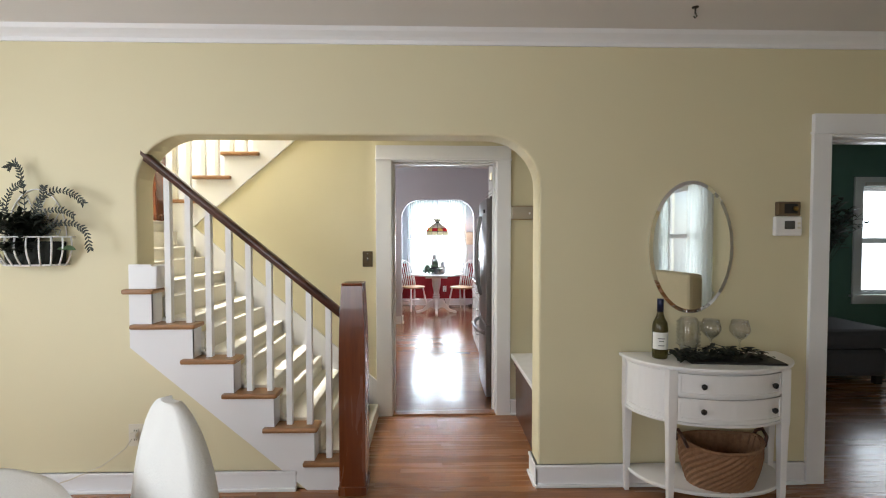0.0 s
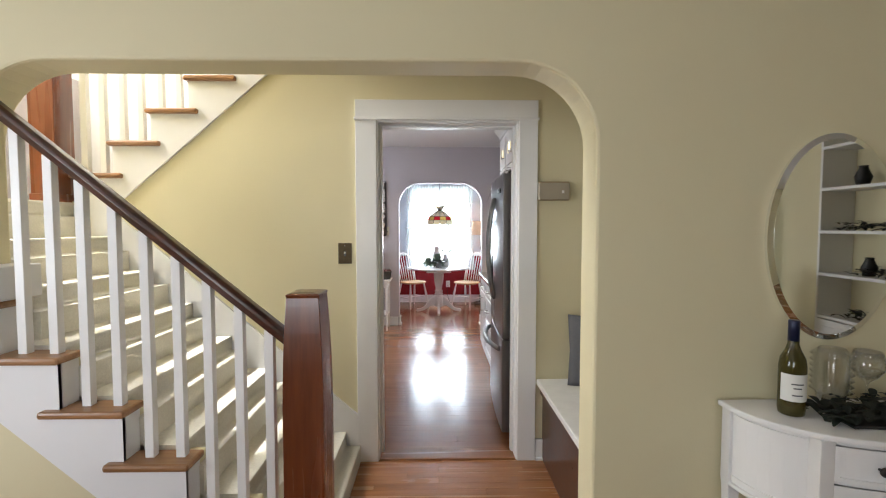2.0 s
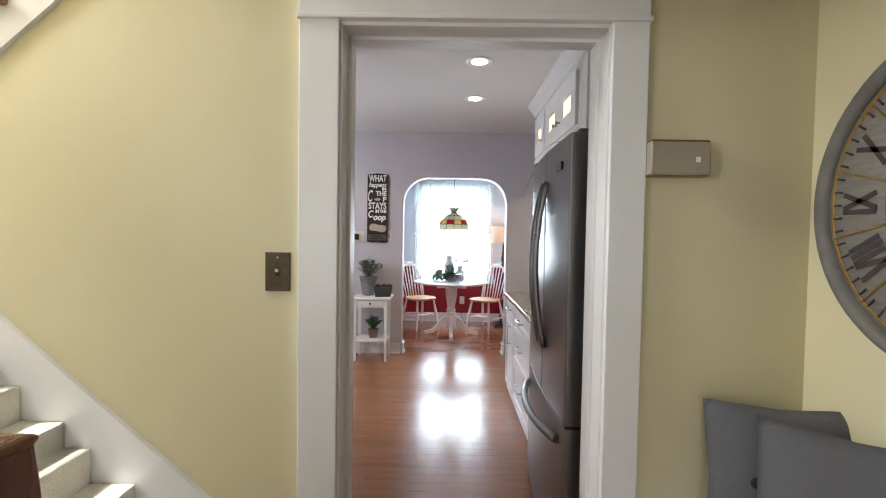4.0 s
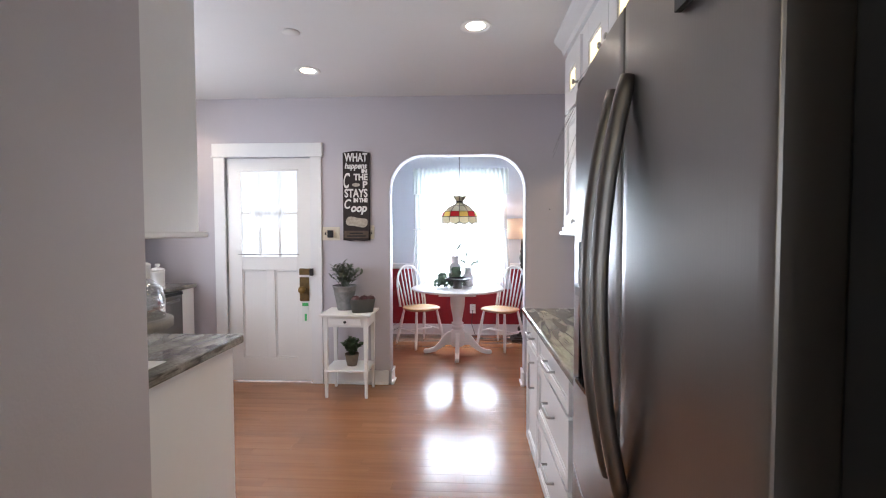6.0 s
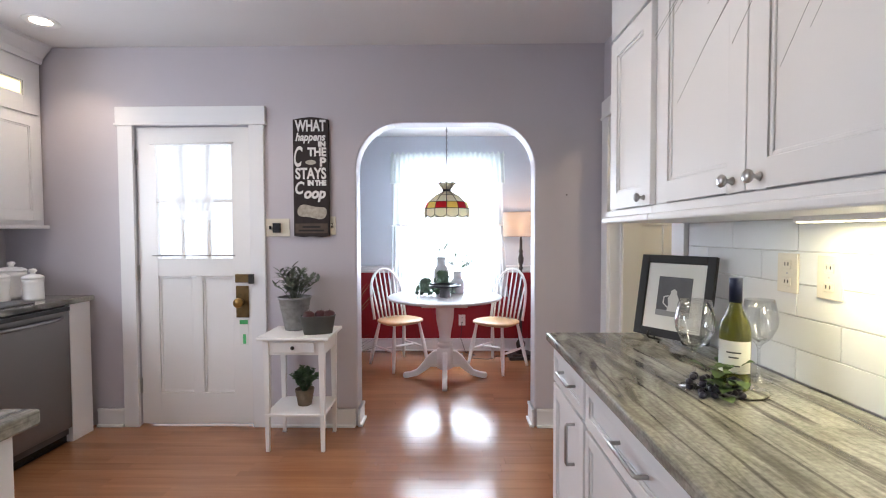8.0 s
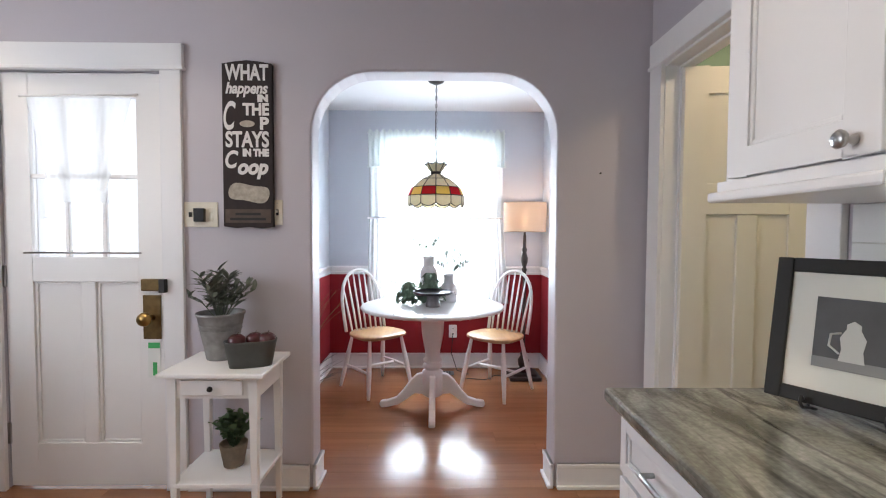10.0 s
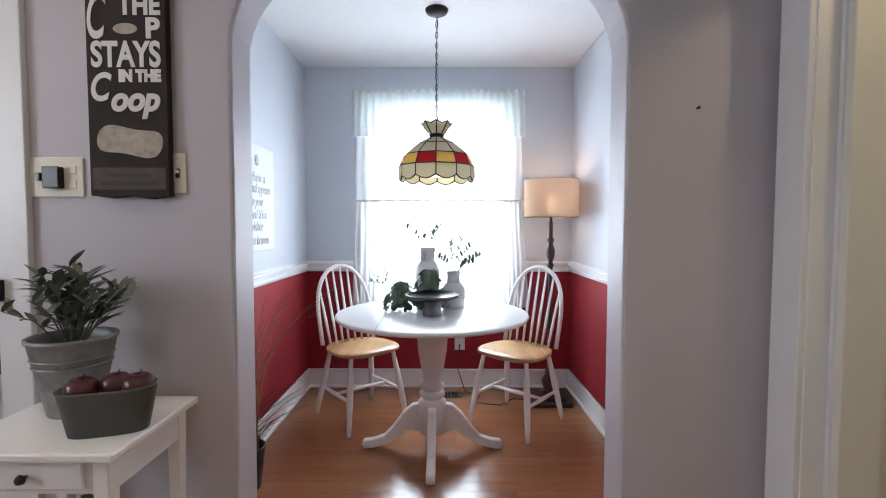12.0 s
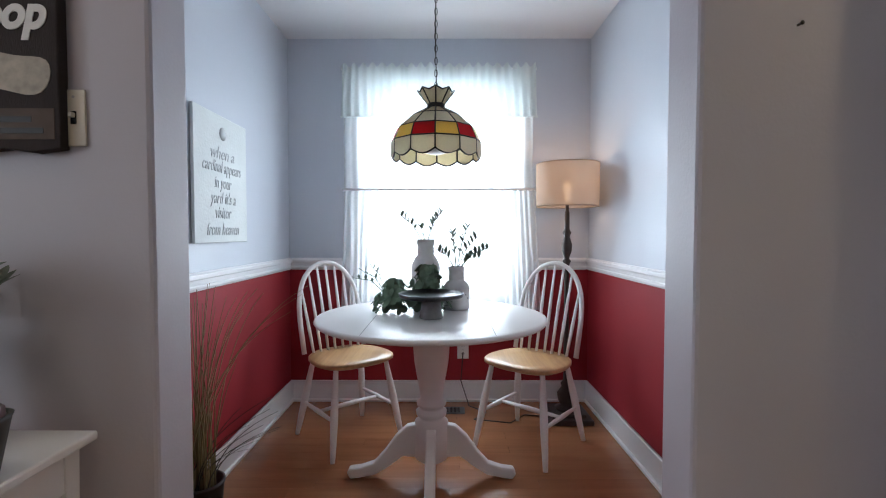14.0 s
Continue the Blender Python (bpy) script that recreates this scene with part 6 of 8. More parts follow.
EUCA = foliage("eucalyptus_leaf", (0.16, 0.24, 0.16), 0.5)
e = thing("greenery", "dark green leafy garland beside the cake stand", "greenery", (0.355, 9.66, 0.75))


def round_leaves(parent, lo, hi, count, size, seed):
    """Many small cupped round leaves on short stalks, filling an uneven mound between two corners."""
    r = random.Random(seed)
    bm = bmesh.new()
    mid = [(p + q) / 2 for p, q in zip(lo, hi)]
    for k in range(count):
        a, u, v = r.uniform(0, 2 * math.pi), r.uniform(0.25, 1.0), r.uniform(0.0, 1.0)
        w = u * (1 - 0.55 * v)
        c = Vector((mid[0] + (hi[0] - lo[0]) / 2 * w * math.cos(a), mid[1] + (hi[1] - lo[1]) / 2 * w * math.sin(a), lo[2] + (hi[2] - lo[2]) * v))
        n = Vector((math.cos(a) + r.uniform(-0.6, 0.6), math.sin(a) + r.uniform(-0.6, 0.6), r.uniform(0.1, 1.1))).normalized()
        side = n.orthogonal().normalized()
        up = n.cross(side)
        rad = size * r.uniform(0.6, 1.15)
        hub = bm.verts.new(c - n * rad * 0.18)
        rim = [bm.verts.new(c + (side * math.cos(t) + up * math.sin(t) * 0.86) * rad) for t in [2 * math.pi * i / 8 for i in range(8)]]
        for i in range(8):
            bm.faces.new((hub, rim[i], rim[(i + 1) % 8])).smooth = True
        tube(bm, [(mid[0] + (c.x - mid[0]) * 0.3, mid[1] + (c.y - mid[1]) * 0.3, lo[2] + (c.z - lo[2]) * 0.4), c - n * rad * 0.18], 0.0013, 4)
    leaves = part("leaves", bm, EUCA, parent, "round grey-green leaves")
    leaves["kind"] = "stuff"


round_leaves(e, (-0.14, -0.08, 0.012), (0.08, 0.10, 0.145), 130, 0.025, 31)
round_leaves(e, (0.00, -0.04, 0.02), (0.25, 0.12, 0.205), 190, 0.025, 32)
for tip in ((-0.17, 0, 0.19), (-0.13, 0.02, 0.21), (-0.20, -0.02, 0.16)):
    twig(e, (-0.06, 0, 0.08), tip, 7, 0.03, 0.013)


# wall sign of the nook, facing the room
BOARD = mat("whitewashed_board", (0.70, 0.73, 0.72), 0.75, vary=0.10, scale=7, bump=0.25, stretch=(1, 6, 1))
GREYINK = mat("grey_lettering", (0.52, 0.54, 0.55), 0.8, vary=0.15)


def lettering(parent, name, text, x, z, size, material, depth=-0.004, shear=0.0, squash=1.0, width=None, bold=0.0):
    """Flat letters in the plane y = depth, centred on x, standing on z."""
    c = bpy.data.curves.new(name, "FONT")
    c.body, c.size, c.align_x, c.shear, c.extrude, c.offset = text, size, "CENTER", shear, 0.0008, bold
    tmp = new(name, c)
    bpy.context.view_layer.update()
    me = bpy.data.meshes.new_from_object(tmp.evaluated_get(bpy.context.evaluated_depsgraph_get()))
    bpy.data.objects.remove(tmp)
    xs = [v.co.x for v in me.vertices]
    k = squash if width is None else width / (max(xs) - min(xs))
    off = (max(xs) + min(xs)) / 2
    me.transform(Matrix.Translation((x, depth, z)) @ Matrix.Rotation(radians(90), 4, "X") @ Matrix.Diagonal((k, 1, 1, 1)) @ Matrix.Translation((-off, 0, 0)))
    me.materials.append(material)
    ob = new(name, me)
    ob.parent = parent
    return ob


def nook_sign():
    e = thing("wall_sign", "whitewashed board with grey script lettering", "sign", (-0.459, 9.64, 1.36), rz=90)
    bm = bmesh.new()
    cube(bm, -0.245, 0.245, -0.014, 0, -0.285, 0.285, 0.002)
    part("board", bm, BOARD, e)
    for z, txt, w in ((0.09, "when a", 0.22), (0.03, "cardinal appears", 0.36), (-0.04, "in your", 0.16), (-0.11, "yard it's a", 0.24), (-0.175, "visitor", 0.15), (-0.25, "from heaven", 0.30)):
        lettering(e, "lettering", txt, 0.0, z, 0.075, GREYINK, -0.0155, 0.3, width=w)
    bm = bmesh.new()
    lathe(bm, [(0.0, 0.0), (0.03, 0.0), (0.03, 0.001), (0.0, 0.001)], seg=16)
    bmesh.ops.rotate(bm, verts=bm.verts, matrix=Matrix.Rotation(radians(90), 3, "X"))
    bmesh.ops.translate(bm, verts=bm.verts, vec=(0.0, -0.0145, 0.205))
    part("printed_mark", bm, GREYINK, e, "plain grey printed mark")


nook_sign()


# tall grass in a dark pot
def grass_pot():
    e = thing("potted_grass", "tall thin ornamental grass in a dark pot", "plant", (-0.345, 9.22, 0))
    bm = bmesh.new()
    lathe(bm, [(0.06, 0), (0.075, 0.12), (0.08, 0.18), (0.084, 0.185), (0.084, 0.195), (0.074, 0.195), (0.068, 0.16), (0.0, 0.16)], seg=28)
    part("pot", bm, IRON, e, "dark round pot")
    rb = random.Random(21)

    def blades(name, count, h0, h1, lean0, lean1, a0, a1, sag, r, material, label):
        bm = bmesh.new()
        for k in range(count):
            a = rb.uniform(a0, a1)
            h, lean = rb.uniform(h0, h1), rb.uniform(lean0, lean1)
            bx, by = rb.uniform(-0.035, 0.045), rb.uniform(-0.04, 0.04)
            if math.cos(a) < 0:
                lean *= 0.2
            pts = [Vector((bx + lean * math.cos(a) * u ** 2.0, by + lean * math.sin(a) * u ** 2.0, 0.16 + h * (u - sag * u ** 4))) for u in [i / 10 for i in range(11)]]
            tube(bm, pts, r, 4, 0.0008, 0.35)
        part(name, bm, material, e, label)
    blades("upright_blades", 34, 0.45, 0.80, 0.01, 0.12, 0, 6.28, 0.02, 0.0032, foliage("dry_green_grass", (0.17, 0.14, 0.055)), "dry olive blades")
    blades("long_blades", 9, 0.72, 0.92, 0.18, 0.42, -0.7, 0.7, 0.12, 0.0034, foliage("straw_grass", (0.27, 0.22, 0.10)), "long arching straw-coloured blades")
    blades("low_blades", 12, 0.18, 0.34, 0.12, 0.30, -0.9, 0.9, 0.10, 0.0028, foliage("dark_grass", (0.035, 0.035, 0.025)), "thin dark lower blades")


grass_pot()
wall_plate("wall_outlet", 0.685, NOOK_Y - 0.006, 0.345, 0.075, 0.12, "", "white wall outlet with a dark plug on red wall", "outlet", WHITE, "outlet")
e = thing("lamp_cord", "thin dark lamp cord lying from outlet to floor", "cord")
bm = bmesh.new()
tube(bm, [(0.685, NOOK_Y - 0.02, 0.33), (0.67, NOOK_Y - 0.05, 0.15), (0.72, NOOK_Y - 0.12, 0.01), (0.82, 10.36, 0.006), (0.74, 10.25, 0.006), (0.95, 10.20, 0.006), (1.05, 10.32, 0.006), (1.16, 10.30, 0.006)], 0.0035, 6)
part("cable", bm, IRON, e)
e = thing("floor_register", "dark metal floor vent near the nook wall", "floor vent", (0.56, 10.40, 0))
bm = bmesh.new()
cube(bm, -0.13, 0.13, -0.055, 0.055, -0.002, 0.004, 0.001)
part("plate", bm, DARKSTEEL, e)
for k in range(9):
    boxpart("slot", (-0.105 + k * 0.024, -0.093 + k * 0.024, -0.04, 0.04, 0.0035, 0.0046), BLACK, e)

# ---- more kitchen things ----
def coop_sign():
    e = thing("wall_sign", "tall dark wooden sign with white lettering", "sign", (-0.373, BACK_Y, 1.686))
    H, W = 0.79, 0.236
    DARKB = mat("dark_stained_board", (0.030, 0.022, 0.022), 0.88, vary=0.35, scale=9, bump=0.3, stretch=(5, 1, 1))
    CHALK = mat("chalk_white_lettering", (0.72, 0.71, 0.69), 0.8, vary=0.08, scale=30)
    bm = bmesh.new()
    prism(bm, [(-W / 2, -H / 2 + 0.008), (-W / 4, -H / 2), (0, -H / 2 + 0.006), (W / 4, -H / 2 - 0.002), (W / 2, -H / 2 + 0.006), (W / 2, H / 2 - 0.012), (W / 4, H / 2 - 0.002), (0, H / 2 + 0.004), (-W / 4, H / 2 - 0.002), (-W / 2, H / 2 - 0.012)], 1, -0.028, -0.001)
    part("board", bm, DARKB, e, bevel=0.003)

    def row(text, x, top, bot, width, shear=0.0, bold=0.0032):
        h = (bot - top) * H
        lettering(e, "lettering", text, x, H / 2 - bot * H, h / 0.70, CHALK, -0.0295, shear, width=width, bold=bold)
    row("WHAT", 0.0, 0.022, 0.112, 0.205)
    row("happens", 0.0, 0.128, 0.192, 0.20, 0.25, 0.0022)
    row("IN", 0.075, 0.202, 0.24, 0.05)
    row("THE", 0.042, 0.252, 0.32, 0.125)
    row("C", -0.082, 0.24, 0.405, 0.058, 0.25, 0.003)
    row("P", 0.082, 0.335, 0.405, 0.042)
    row("STAYS", 0.0, 0.42, 0.51, 0.205)
    row("IN THE", 0.04, 0.525, 0.565, 0.125)
    row("C", -0.074, 0.535, 0.635, 0.062, 0.25, 0.003)
    row("oop", 0.026, 0.585, 0.672, 0.145, 0.25, 0.004)
    PALE = mat("faded_cream_print", (0.40, 0.36, 0.30), 0.8, vary=0.6, scale=40)
    for n, prof in (("printed_shape", [(0.0 + 0.036 * math.cos(a), 0.1 + 0.016 * math.sin(a)) for a in [2 * math.pi * i / 16 for i in range(16)]]),
                    ("printed_shape", [(0.005 + 0.098 * math.cos(a), -0.228 + (0.055 + 0.02 * math.cos(2 * a + 0.6)) * math.sin(a)) for a in [2 * math.pi * i / 28 for i in range(28)]])):
        bm = bmesh.new()
        prism(bm, prof, 1, -0.0297, -0.028)
        part(n, bm, PALE, e, "pale printed shape")
    boxpart("lower_band", (-0.108, 0.108, -0.0298, -0.028, -0.37, -0.305), mat("brown_band", (0.10, 0.07, 0.055), 0.8, vary=0.4, scale=30), e, "faded brown band")
    for z, w in ((-0.328, 0.12), (-0.352, 0.17)):
        boxpart("print_bar", (-w / 2, w / 2, -0.0306, -0.0297, z - 0.006, z + 0.006), IRON, e, "illegible dark print")


coop_sign()

e = thing("switch_panel", "ivory double plate with a black dimmer and switch", "light switch", (-0.61, BACK_Y, 1.355))
bm = bmesh.new()
cube(bm, -0.082, 0.082, -0.007, 0, -0.06, 0.06, 0.003)
part("plate", bm, IVORY, e)
boxpart("dimmer", (-0.025, 0.025, -0.03, -0.006, -0.035, 0.03), BLACK, e, "black plug-in box", 0.003)
boxpart("toggle", (-0.052, -0.040, -0.02, -0.006, -0.012, 0.012), BLACK, e, "", 0.002)
for z in (-0.025, 0.02):
    boxpart("socket", (0.038, 0.062, -0.009, -0.006, z - 0.010, z + 0.014), IVORY, e, "", 0.002)
wall_plate("light_switch", -0.242, BACK_Y, 1.367, 0.05, 0.122, "", "ivory switch plate beside the dark sign", "light switch", IVORY)
for y in (6.862, 6.71):
    wall_plate("wall_outlet", RIGHT_X - 0.008, y, 1.19, 0.082, 0.118, "", "ivory wall outlet set in white tiles", "outlet", IVORY, "outlet", -90)


def picture():
    e = new("picture_frame")
    e.matrix_basis = pose(1.397, 7.252, 0.890, -11, 0, -57)
    tagged(e, "black framed print of a white coffee pot on an easel", "picture")
    w, h = 0.30, 0.335
    FR = mat("black_frame", (0.008, 0.007, 0.007), 0.6, vary=0.2)
    for n, d in (("frame_side", (-w / 2, -w / 2 + 0.032, -0.02, 0, 0.01, h)), ("frame_side", (w / 2 - 0.032, w / 2, -0.02, 0, 0.01, h)),
                 ("frame_side", (-w / 2 + 0.032, w / 2 - 0.032, -0.02, 0, 0.01, 0.042)), ("frame_side", (-w / 2 + 0.032, w / 2 - 0.032, -0.02, 0, h - 0.032, h))):
        boxpart(n, d, FR, e, "", 0.003)
    boxpart("mat_board", (-w / 2 + 0.032, w / 2 - 0.032, -0.010, -0.004, 0.042, h - 0.032), mat("white_mat_board", (0.75, 0.75, 0.73), 0.8, vary=0.02), e, "white mat board")
    boxpart("print", (-0.068, 0.068, -0.0115, -0.0098, 0.095, 0.25), mat("dark_grey_print", (0.10, 0.10, 0.11), 0.6, vary=0.3, scale=20), e, "dark grey print")
    boxpart("table_line", (-0.068, 0.068, -0.0125, -0.0115, 0.095, 0.118), mat("mid_grey_print", (0.28, 0.28, 0.29), 0.6, vary=0.2), e)
    bm = bmesh.new()
    prism(bm, [(-0.022, 0.115), (-0.018, 0.14), (-0.022, 0.165), (-0.012, 0.185), (-0.012, 0.195), (0, 0.203), (0.012, 0.195), (0.012, 0.185), (0.022, 0.165), (0.018, 0.14), (0.022, 0.115)], 1, -0.0135, -0.0125)
    pot = part("printed_pot", bm, mat("pale_print", (0.62, 0.62, 0.62), 0.7, vary=0.1), e, "pale printed coffee pot")
    bm = bmesh.new()
    tube(bm, [(-0.02, -0.013, 0.175), (-0.038, -0.013, 0.17), (-0.04, -0.013, 0.145), (-0.021, -0.013, 0.13)], 0.0025, 6)
    part("printed_handle", bm, mat("pale_print", (0.62, 0.62, 0.62), 0.7), pot)
    for x in (-0.07, 0.07):
        bm = bmesh.new()
        tube(bm, [(x, 0.10, -0.012), (x, 0.02, 0.0), (x, -0.03, 0.002), (x, -0.045, 0.012), (x, -0.04, 0.025), (x, -0.03, 0.02)], 0.004, 8)
        tube(bm, [(x, 0.004, 0.0), (x * 0.4, 0.006, 0.25)], 0.003, 6)
        part("easel_leg", bm, IRON, e, "black scrolled easel leg")


picture()

GREENGLASS = mat("olive_bottle_glass", (0.16, 0.17, 0.02), 0.06, vary=0.05, trans=0.75)
DARKGLASS = mat("dark_olive_bottle_glass", (0.09, 0.075, 0.012), 0.06, vary=0.05, trans=0.6)
NAVY = mat("navy_foil", (0.01, 0.015, 0.05), 0.35, 0.3, vary=0.1)
LABEL = mat("white_paper_label", (0.72, 0.72, 0.68), 0.7, vary=0.04)


def wine_bottle(x, y, z, h, glassm, label, rz=0):
    e = thing("wine_bottle", label, "bottle", (x, y, z), rz=rz)
    k = h / 0.30
    bm = bmesh.new()
    lathe(bm, [(r * k, q * k) for r, q in ((0.030, 0.0), (0.036, 0.004), (0.0375, 0.02), (0.0375, 0.155), (0.034, 0.18), (0.022, 0.205), (0.0155, 0.225), (0.0145, 0.26), (0.0, 0.26))], seg=28)
    part("glass_body", bm, glassm, e)
    bm = bmesh.new()
    lathe(bm, [(r * k, q * k) for r, q in ((0.0158, 0.235), (0.0158, 0.298), (0.0145, 0.30), (0.0, 0.30))], seg=24)
    part("capsule", bm, NAVY, e, "dark foil capsule")
    bm = bmesh.new()
    n = 16
    rows = [[bm.verts.new((0.0383 * k * math.sin(a), -0.0383 * k * math.cos(a), q * k)) for a in [-1.25 + 2.5 * i / n for i in range(n + 1)]] for q in (0.05, 0.135)]
    for i in range(n):
        bm.faces.new((rows[0][i], rows[0][i + 1], rows[1][i + 1], rows[1][i])).smooth = True
    lb = part("label", bm, LABEL, e, "plain white paper label")
    for q, a in ((0.105, 0.45), (0.092, 0.3), (0.07, 0.38)):
        bm = bmesh.new()
        rows = [[bm.verts.new((0.0387 * k * math.sin(t), -0.0387 * k * math.cos(t), (q + s) * k)) for t in [-a + 2 * a * i / 8 for i in range(9)]] for s in (-0.002, 0.002)]
        for i in range(8):
            bm.faces.new((rows[0][i], rows[0][i + 1], rows[1][i + 1], rows[1][i]))
        part("print_line", bm, DARKSTEEL, lb, "illegible grey print")
    return e


def wine_glass(x, y, z, h, r, label, group=""):
    e = thing("wine_glass", label, "wine glass", (x, y, z), group)
    b = h * 0.45
    bm = bmesh.new()
    outer = [(0.0, 0.0), (r * 0.75, 0.0), (r * 0.75, 0.003), (0.008, 0.008), (0.0042, 0.02), (0.004, b - 0.015), (0.008, b - 0.002), (r * 0.65, b + 0.02), (r * 0.97, b + (h - b) * 0.42), (r, b + (h - b) * 0.6), (r * 0.78, h)]
    inner = [(r * 0.78 - 0.0018, h), (r - 0.002, b + (h - b) * 0.6), (r * 0.97 - 0.002, b + (h - b) * 0.42), (r * 0.65 - 0.002, b + 0.023), (0.0, b + 0.004)]
    lathe(bm, outer + inner, seg=32)
    part("bowl_and_stem", bm, CLEAR, e)
    return e


wine_bottle(1.325, 6.735, 0.883, 0.305, GREENGLASS, "green wine bottle with white label on the worktop", -35)
wine_glass(1.232, 6.765, 0.875, 0.248, 0.052, "clear wine glass standing on the worktop", "glasses on the worktop")
wine_glass(1.455, 6.83, 0.875, 0.24, 0.048, "clear wine glass standing behind the bottle", "glasses on the worktop")
e = thing("slate_coaster", "round dark slate coaster under the bottle", "coaster", (1.335, 6.735, 0.875))
bm = bmesh.new()
lathe(bm, [(0.0, 0), (0.07, 0), (0.075, 0.004), (0.072, 0.008), (0.0, 0.008)], seg=20)
part("disc", bm, GRANITE, e)
e = thing("grape_cluster", "dark grapes with green leaves beside the bottle", "fruit", (1.262, 6.685, 0.875))
rg = random.Random(3)
GRAPE = mat("black_grape", (0.012, 0.010, 0.022), 0.35, vary=0.3, scale=20)
for k in range(34):
    bm = bmesh.new()
    bmesh.ops.create_icosphere(bm, subdivisions=1, radius=0.011)
    for f in bm.faces:
        f.smooth = True
    bmesh.ops.translate(bm, verts=bm.verts, vec=(rg.uniform(-0.06, 0.05), rg.uniform(-0.02, 0.07), 0.011 + 0.016 * rg.choice((0, 0, 1, 2)) * rg.uniform(0.7, 1)))
    part("grape", bm, GRAPE, e)
bm = bmesh.new()
for k in range(30):
    a = rg.uniform(0, 6.28)
    leaf_mesh(bm, (rg.uniform(-0.02, 0.06), rg.uniform(-0.05, 0.09), rg.uniform(0.005, 0.085)), (math.cos(a), math.sin(a), rg.uniform(0.1, 1.1)), rg.uniform(0.028, 0.05), rg.uniform(0.022, 0.04), 0.9)
part("leaves", bm, foliage("vine_leaf", (0.045, 0.085, 0.02), 0.5), e, "green vine leaves")

# dishes on the peninsula and the far worktop
e = thing("cake_dome", "glass dome over an orange cake on a pedestal plate", "cake stand", (-0.73, 6.20, 0.91))
bm = bmesh.new()
lathe(bm, [(0.0, 0), (0.07, 0), (0.075, 0.006), (0.05, 0.02), (0.022, 0.035), (0.02, 0.07), (0.05, 0.085), (0.0, 0.085)], seg=32)
part("foot", bm, IRON, e, "dark metal foot")
bm = bmesh.new()
lathe(bm, [(0.0, 0.085), (0.165, 0.085), (0.172, 0.09), (0.172, 0.12), (0.165, 0.125), (0.0, 0.125)], seg=48)
part("plate", bm, mat("grey_weathered_wood", (0.24, 0.22, 0.20), 0.7, vary=0.35, scale=10, bump=0.3, stretch=(6, 1, 1)), e, "grey weathered wooden plate")
bm = bmesh.new()
lathe(bm, [(0.0, 0.126), (0.062, 0.126), (0.075, 0.138), (0.075, 0.175), (0.066, 0.188), (0.0, 0.186)], seg=32)
part("cake", bm, mat("orange_cake", (0.55, 0.16, 0.03), 0.7, vary=0.25, scale=30, bump=0.4), e, "round orange cake")
bm = bmesh.new()
lathe(bm, [(0.145, 0.126), (0.145, 0.20), (0.135, 0.245), (0.10, 0.275), (0.03, 0.287), (0.012, 0.292), (0.010, 0.305), (0.020, 0.315), (0.020, 0.33), (0.0, 0.338),
           (0.0, 0.284), (0.03, 0.283), (0.098, 0.271), (0.132, 0.243), (0.142, 0.20), (0.142, 0.126)], seg=48, ring=False)
part("dome", bm, CLEAR, e, "clear glass dome with a knob")
e = thing("serving_card", "white card lying beside the cake stand", "card", (-0.53, 6.02, 0.91))
boxpart("sheet", (-0.06, 0.06, -0.05, 0.05, 0.0, 0.003), LABEL, e)
for x, y, r, h in ((-2.14, 8.14, 0.068, 0.145), (-2.23, 8.34, 0.074, 0.17), (-2.03, 8.27, 0.055, 0.13)):
    e = thing("canister", "white ceramic canister with a knobbed lid", "canister", (x, y, 0.91), "canisters on the worktop")
    bm = bmesh.new()
    lathe(bm, [(0.0, 0), (r * 0.94, 0), (r, 0.01), (r, h * 0.12), (r * 0.97, h * 0.15), (r * 0.97, h * 0.8), (r, h * 0.84), (r, h), (0.0, h)], seg=36)
    part("jar", bm, WHITE, e)
    bm = bmesh.new()
    lathe(bm, [(r * 1.02, h), (r * 1.02, h + 0.012), (r * 0.7, h + 0.025), (0.014, h + 0.03), (0.012, h + 0.038), (0.022, h + 0.05), (0.016, h + 0.062), (0.0, h + 0.065)], seg=36)
    part("lid", bm, WHITE, e)
e = thing("potted_plant", "pale green plant in a square white pot", "plant", (-2.2, 7.86, 0.91))
bm = bmesh.new()
cube(bm, -0.06, 0.06, -0.06, 0.06, 0, 0.10, 0.006)
part("pot", bm, WHITE, e, "square white pot")
sprig_bush(e, 0, 0, 0.10, 16, 7, 0.10, 0.10, 0.05, 0.03, foliage("pale_green_leaf", (0.09, 0.17, 0.08)))
e = thing("tea_towel", "grey folded towel lying on the worktop", "towel", (-1.98, 8.0, 0.91))
bm = bmesh.new()
cube(bm, -0.08, 0.08, -0.14, 0.14, 0, 0.012, 0.004)
part("cloth", bm, PILLOW, e)
e = thing("potted_plant", "thin arching grass plant on top of the refrigerator", "plant", (1.12, 5.72, 1.80))
bm = bmesh.new()
lathe(bm, [(0.05, 0), (0.06, 0.09), (0.054, 0.09), (0.0, 0.075)], seg=20)
part("pot", bm, IRON, e, "small dark pot")
bm = bmesh.new()
for k in range(26):
    a = rg.uniform(0.9, 2.1)
    ln, dr = rg.uniform(0.35, 0.75), rg.uniform(0.25, 0.6)
    tube(bm, [Vector((math.cos(a) * ln * u, math.sin(a) * ln * u, 0.08 + 0.25 * u - dr * u * u)) for u in [i / 8 for i in range(9)]], 0.003, 4, 0.0008, 0.35)
part("blades", bm, foliage("dark_grass_blade", (0.05, 0.055, 0.04)), e)

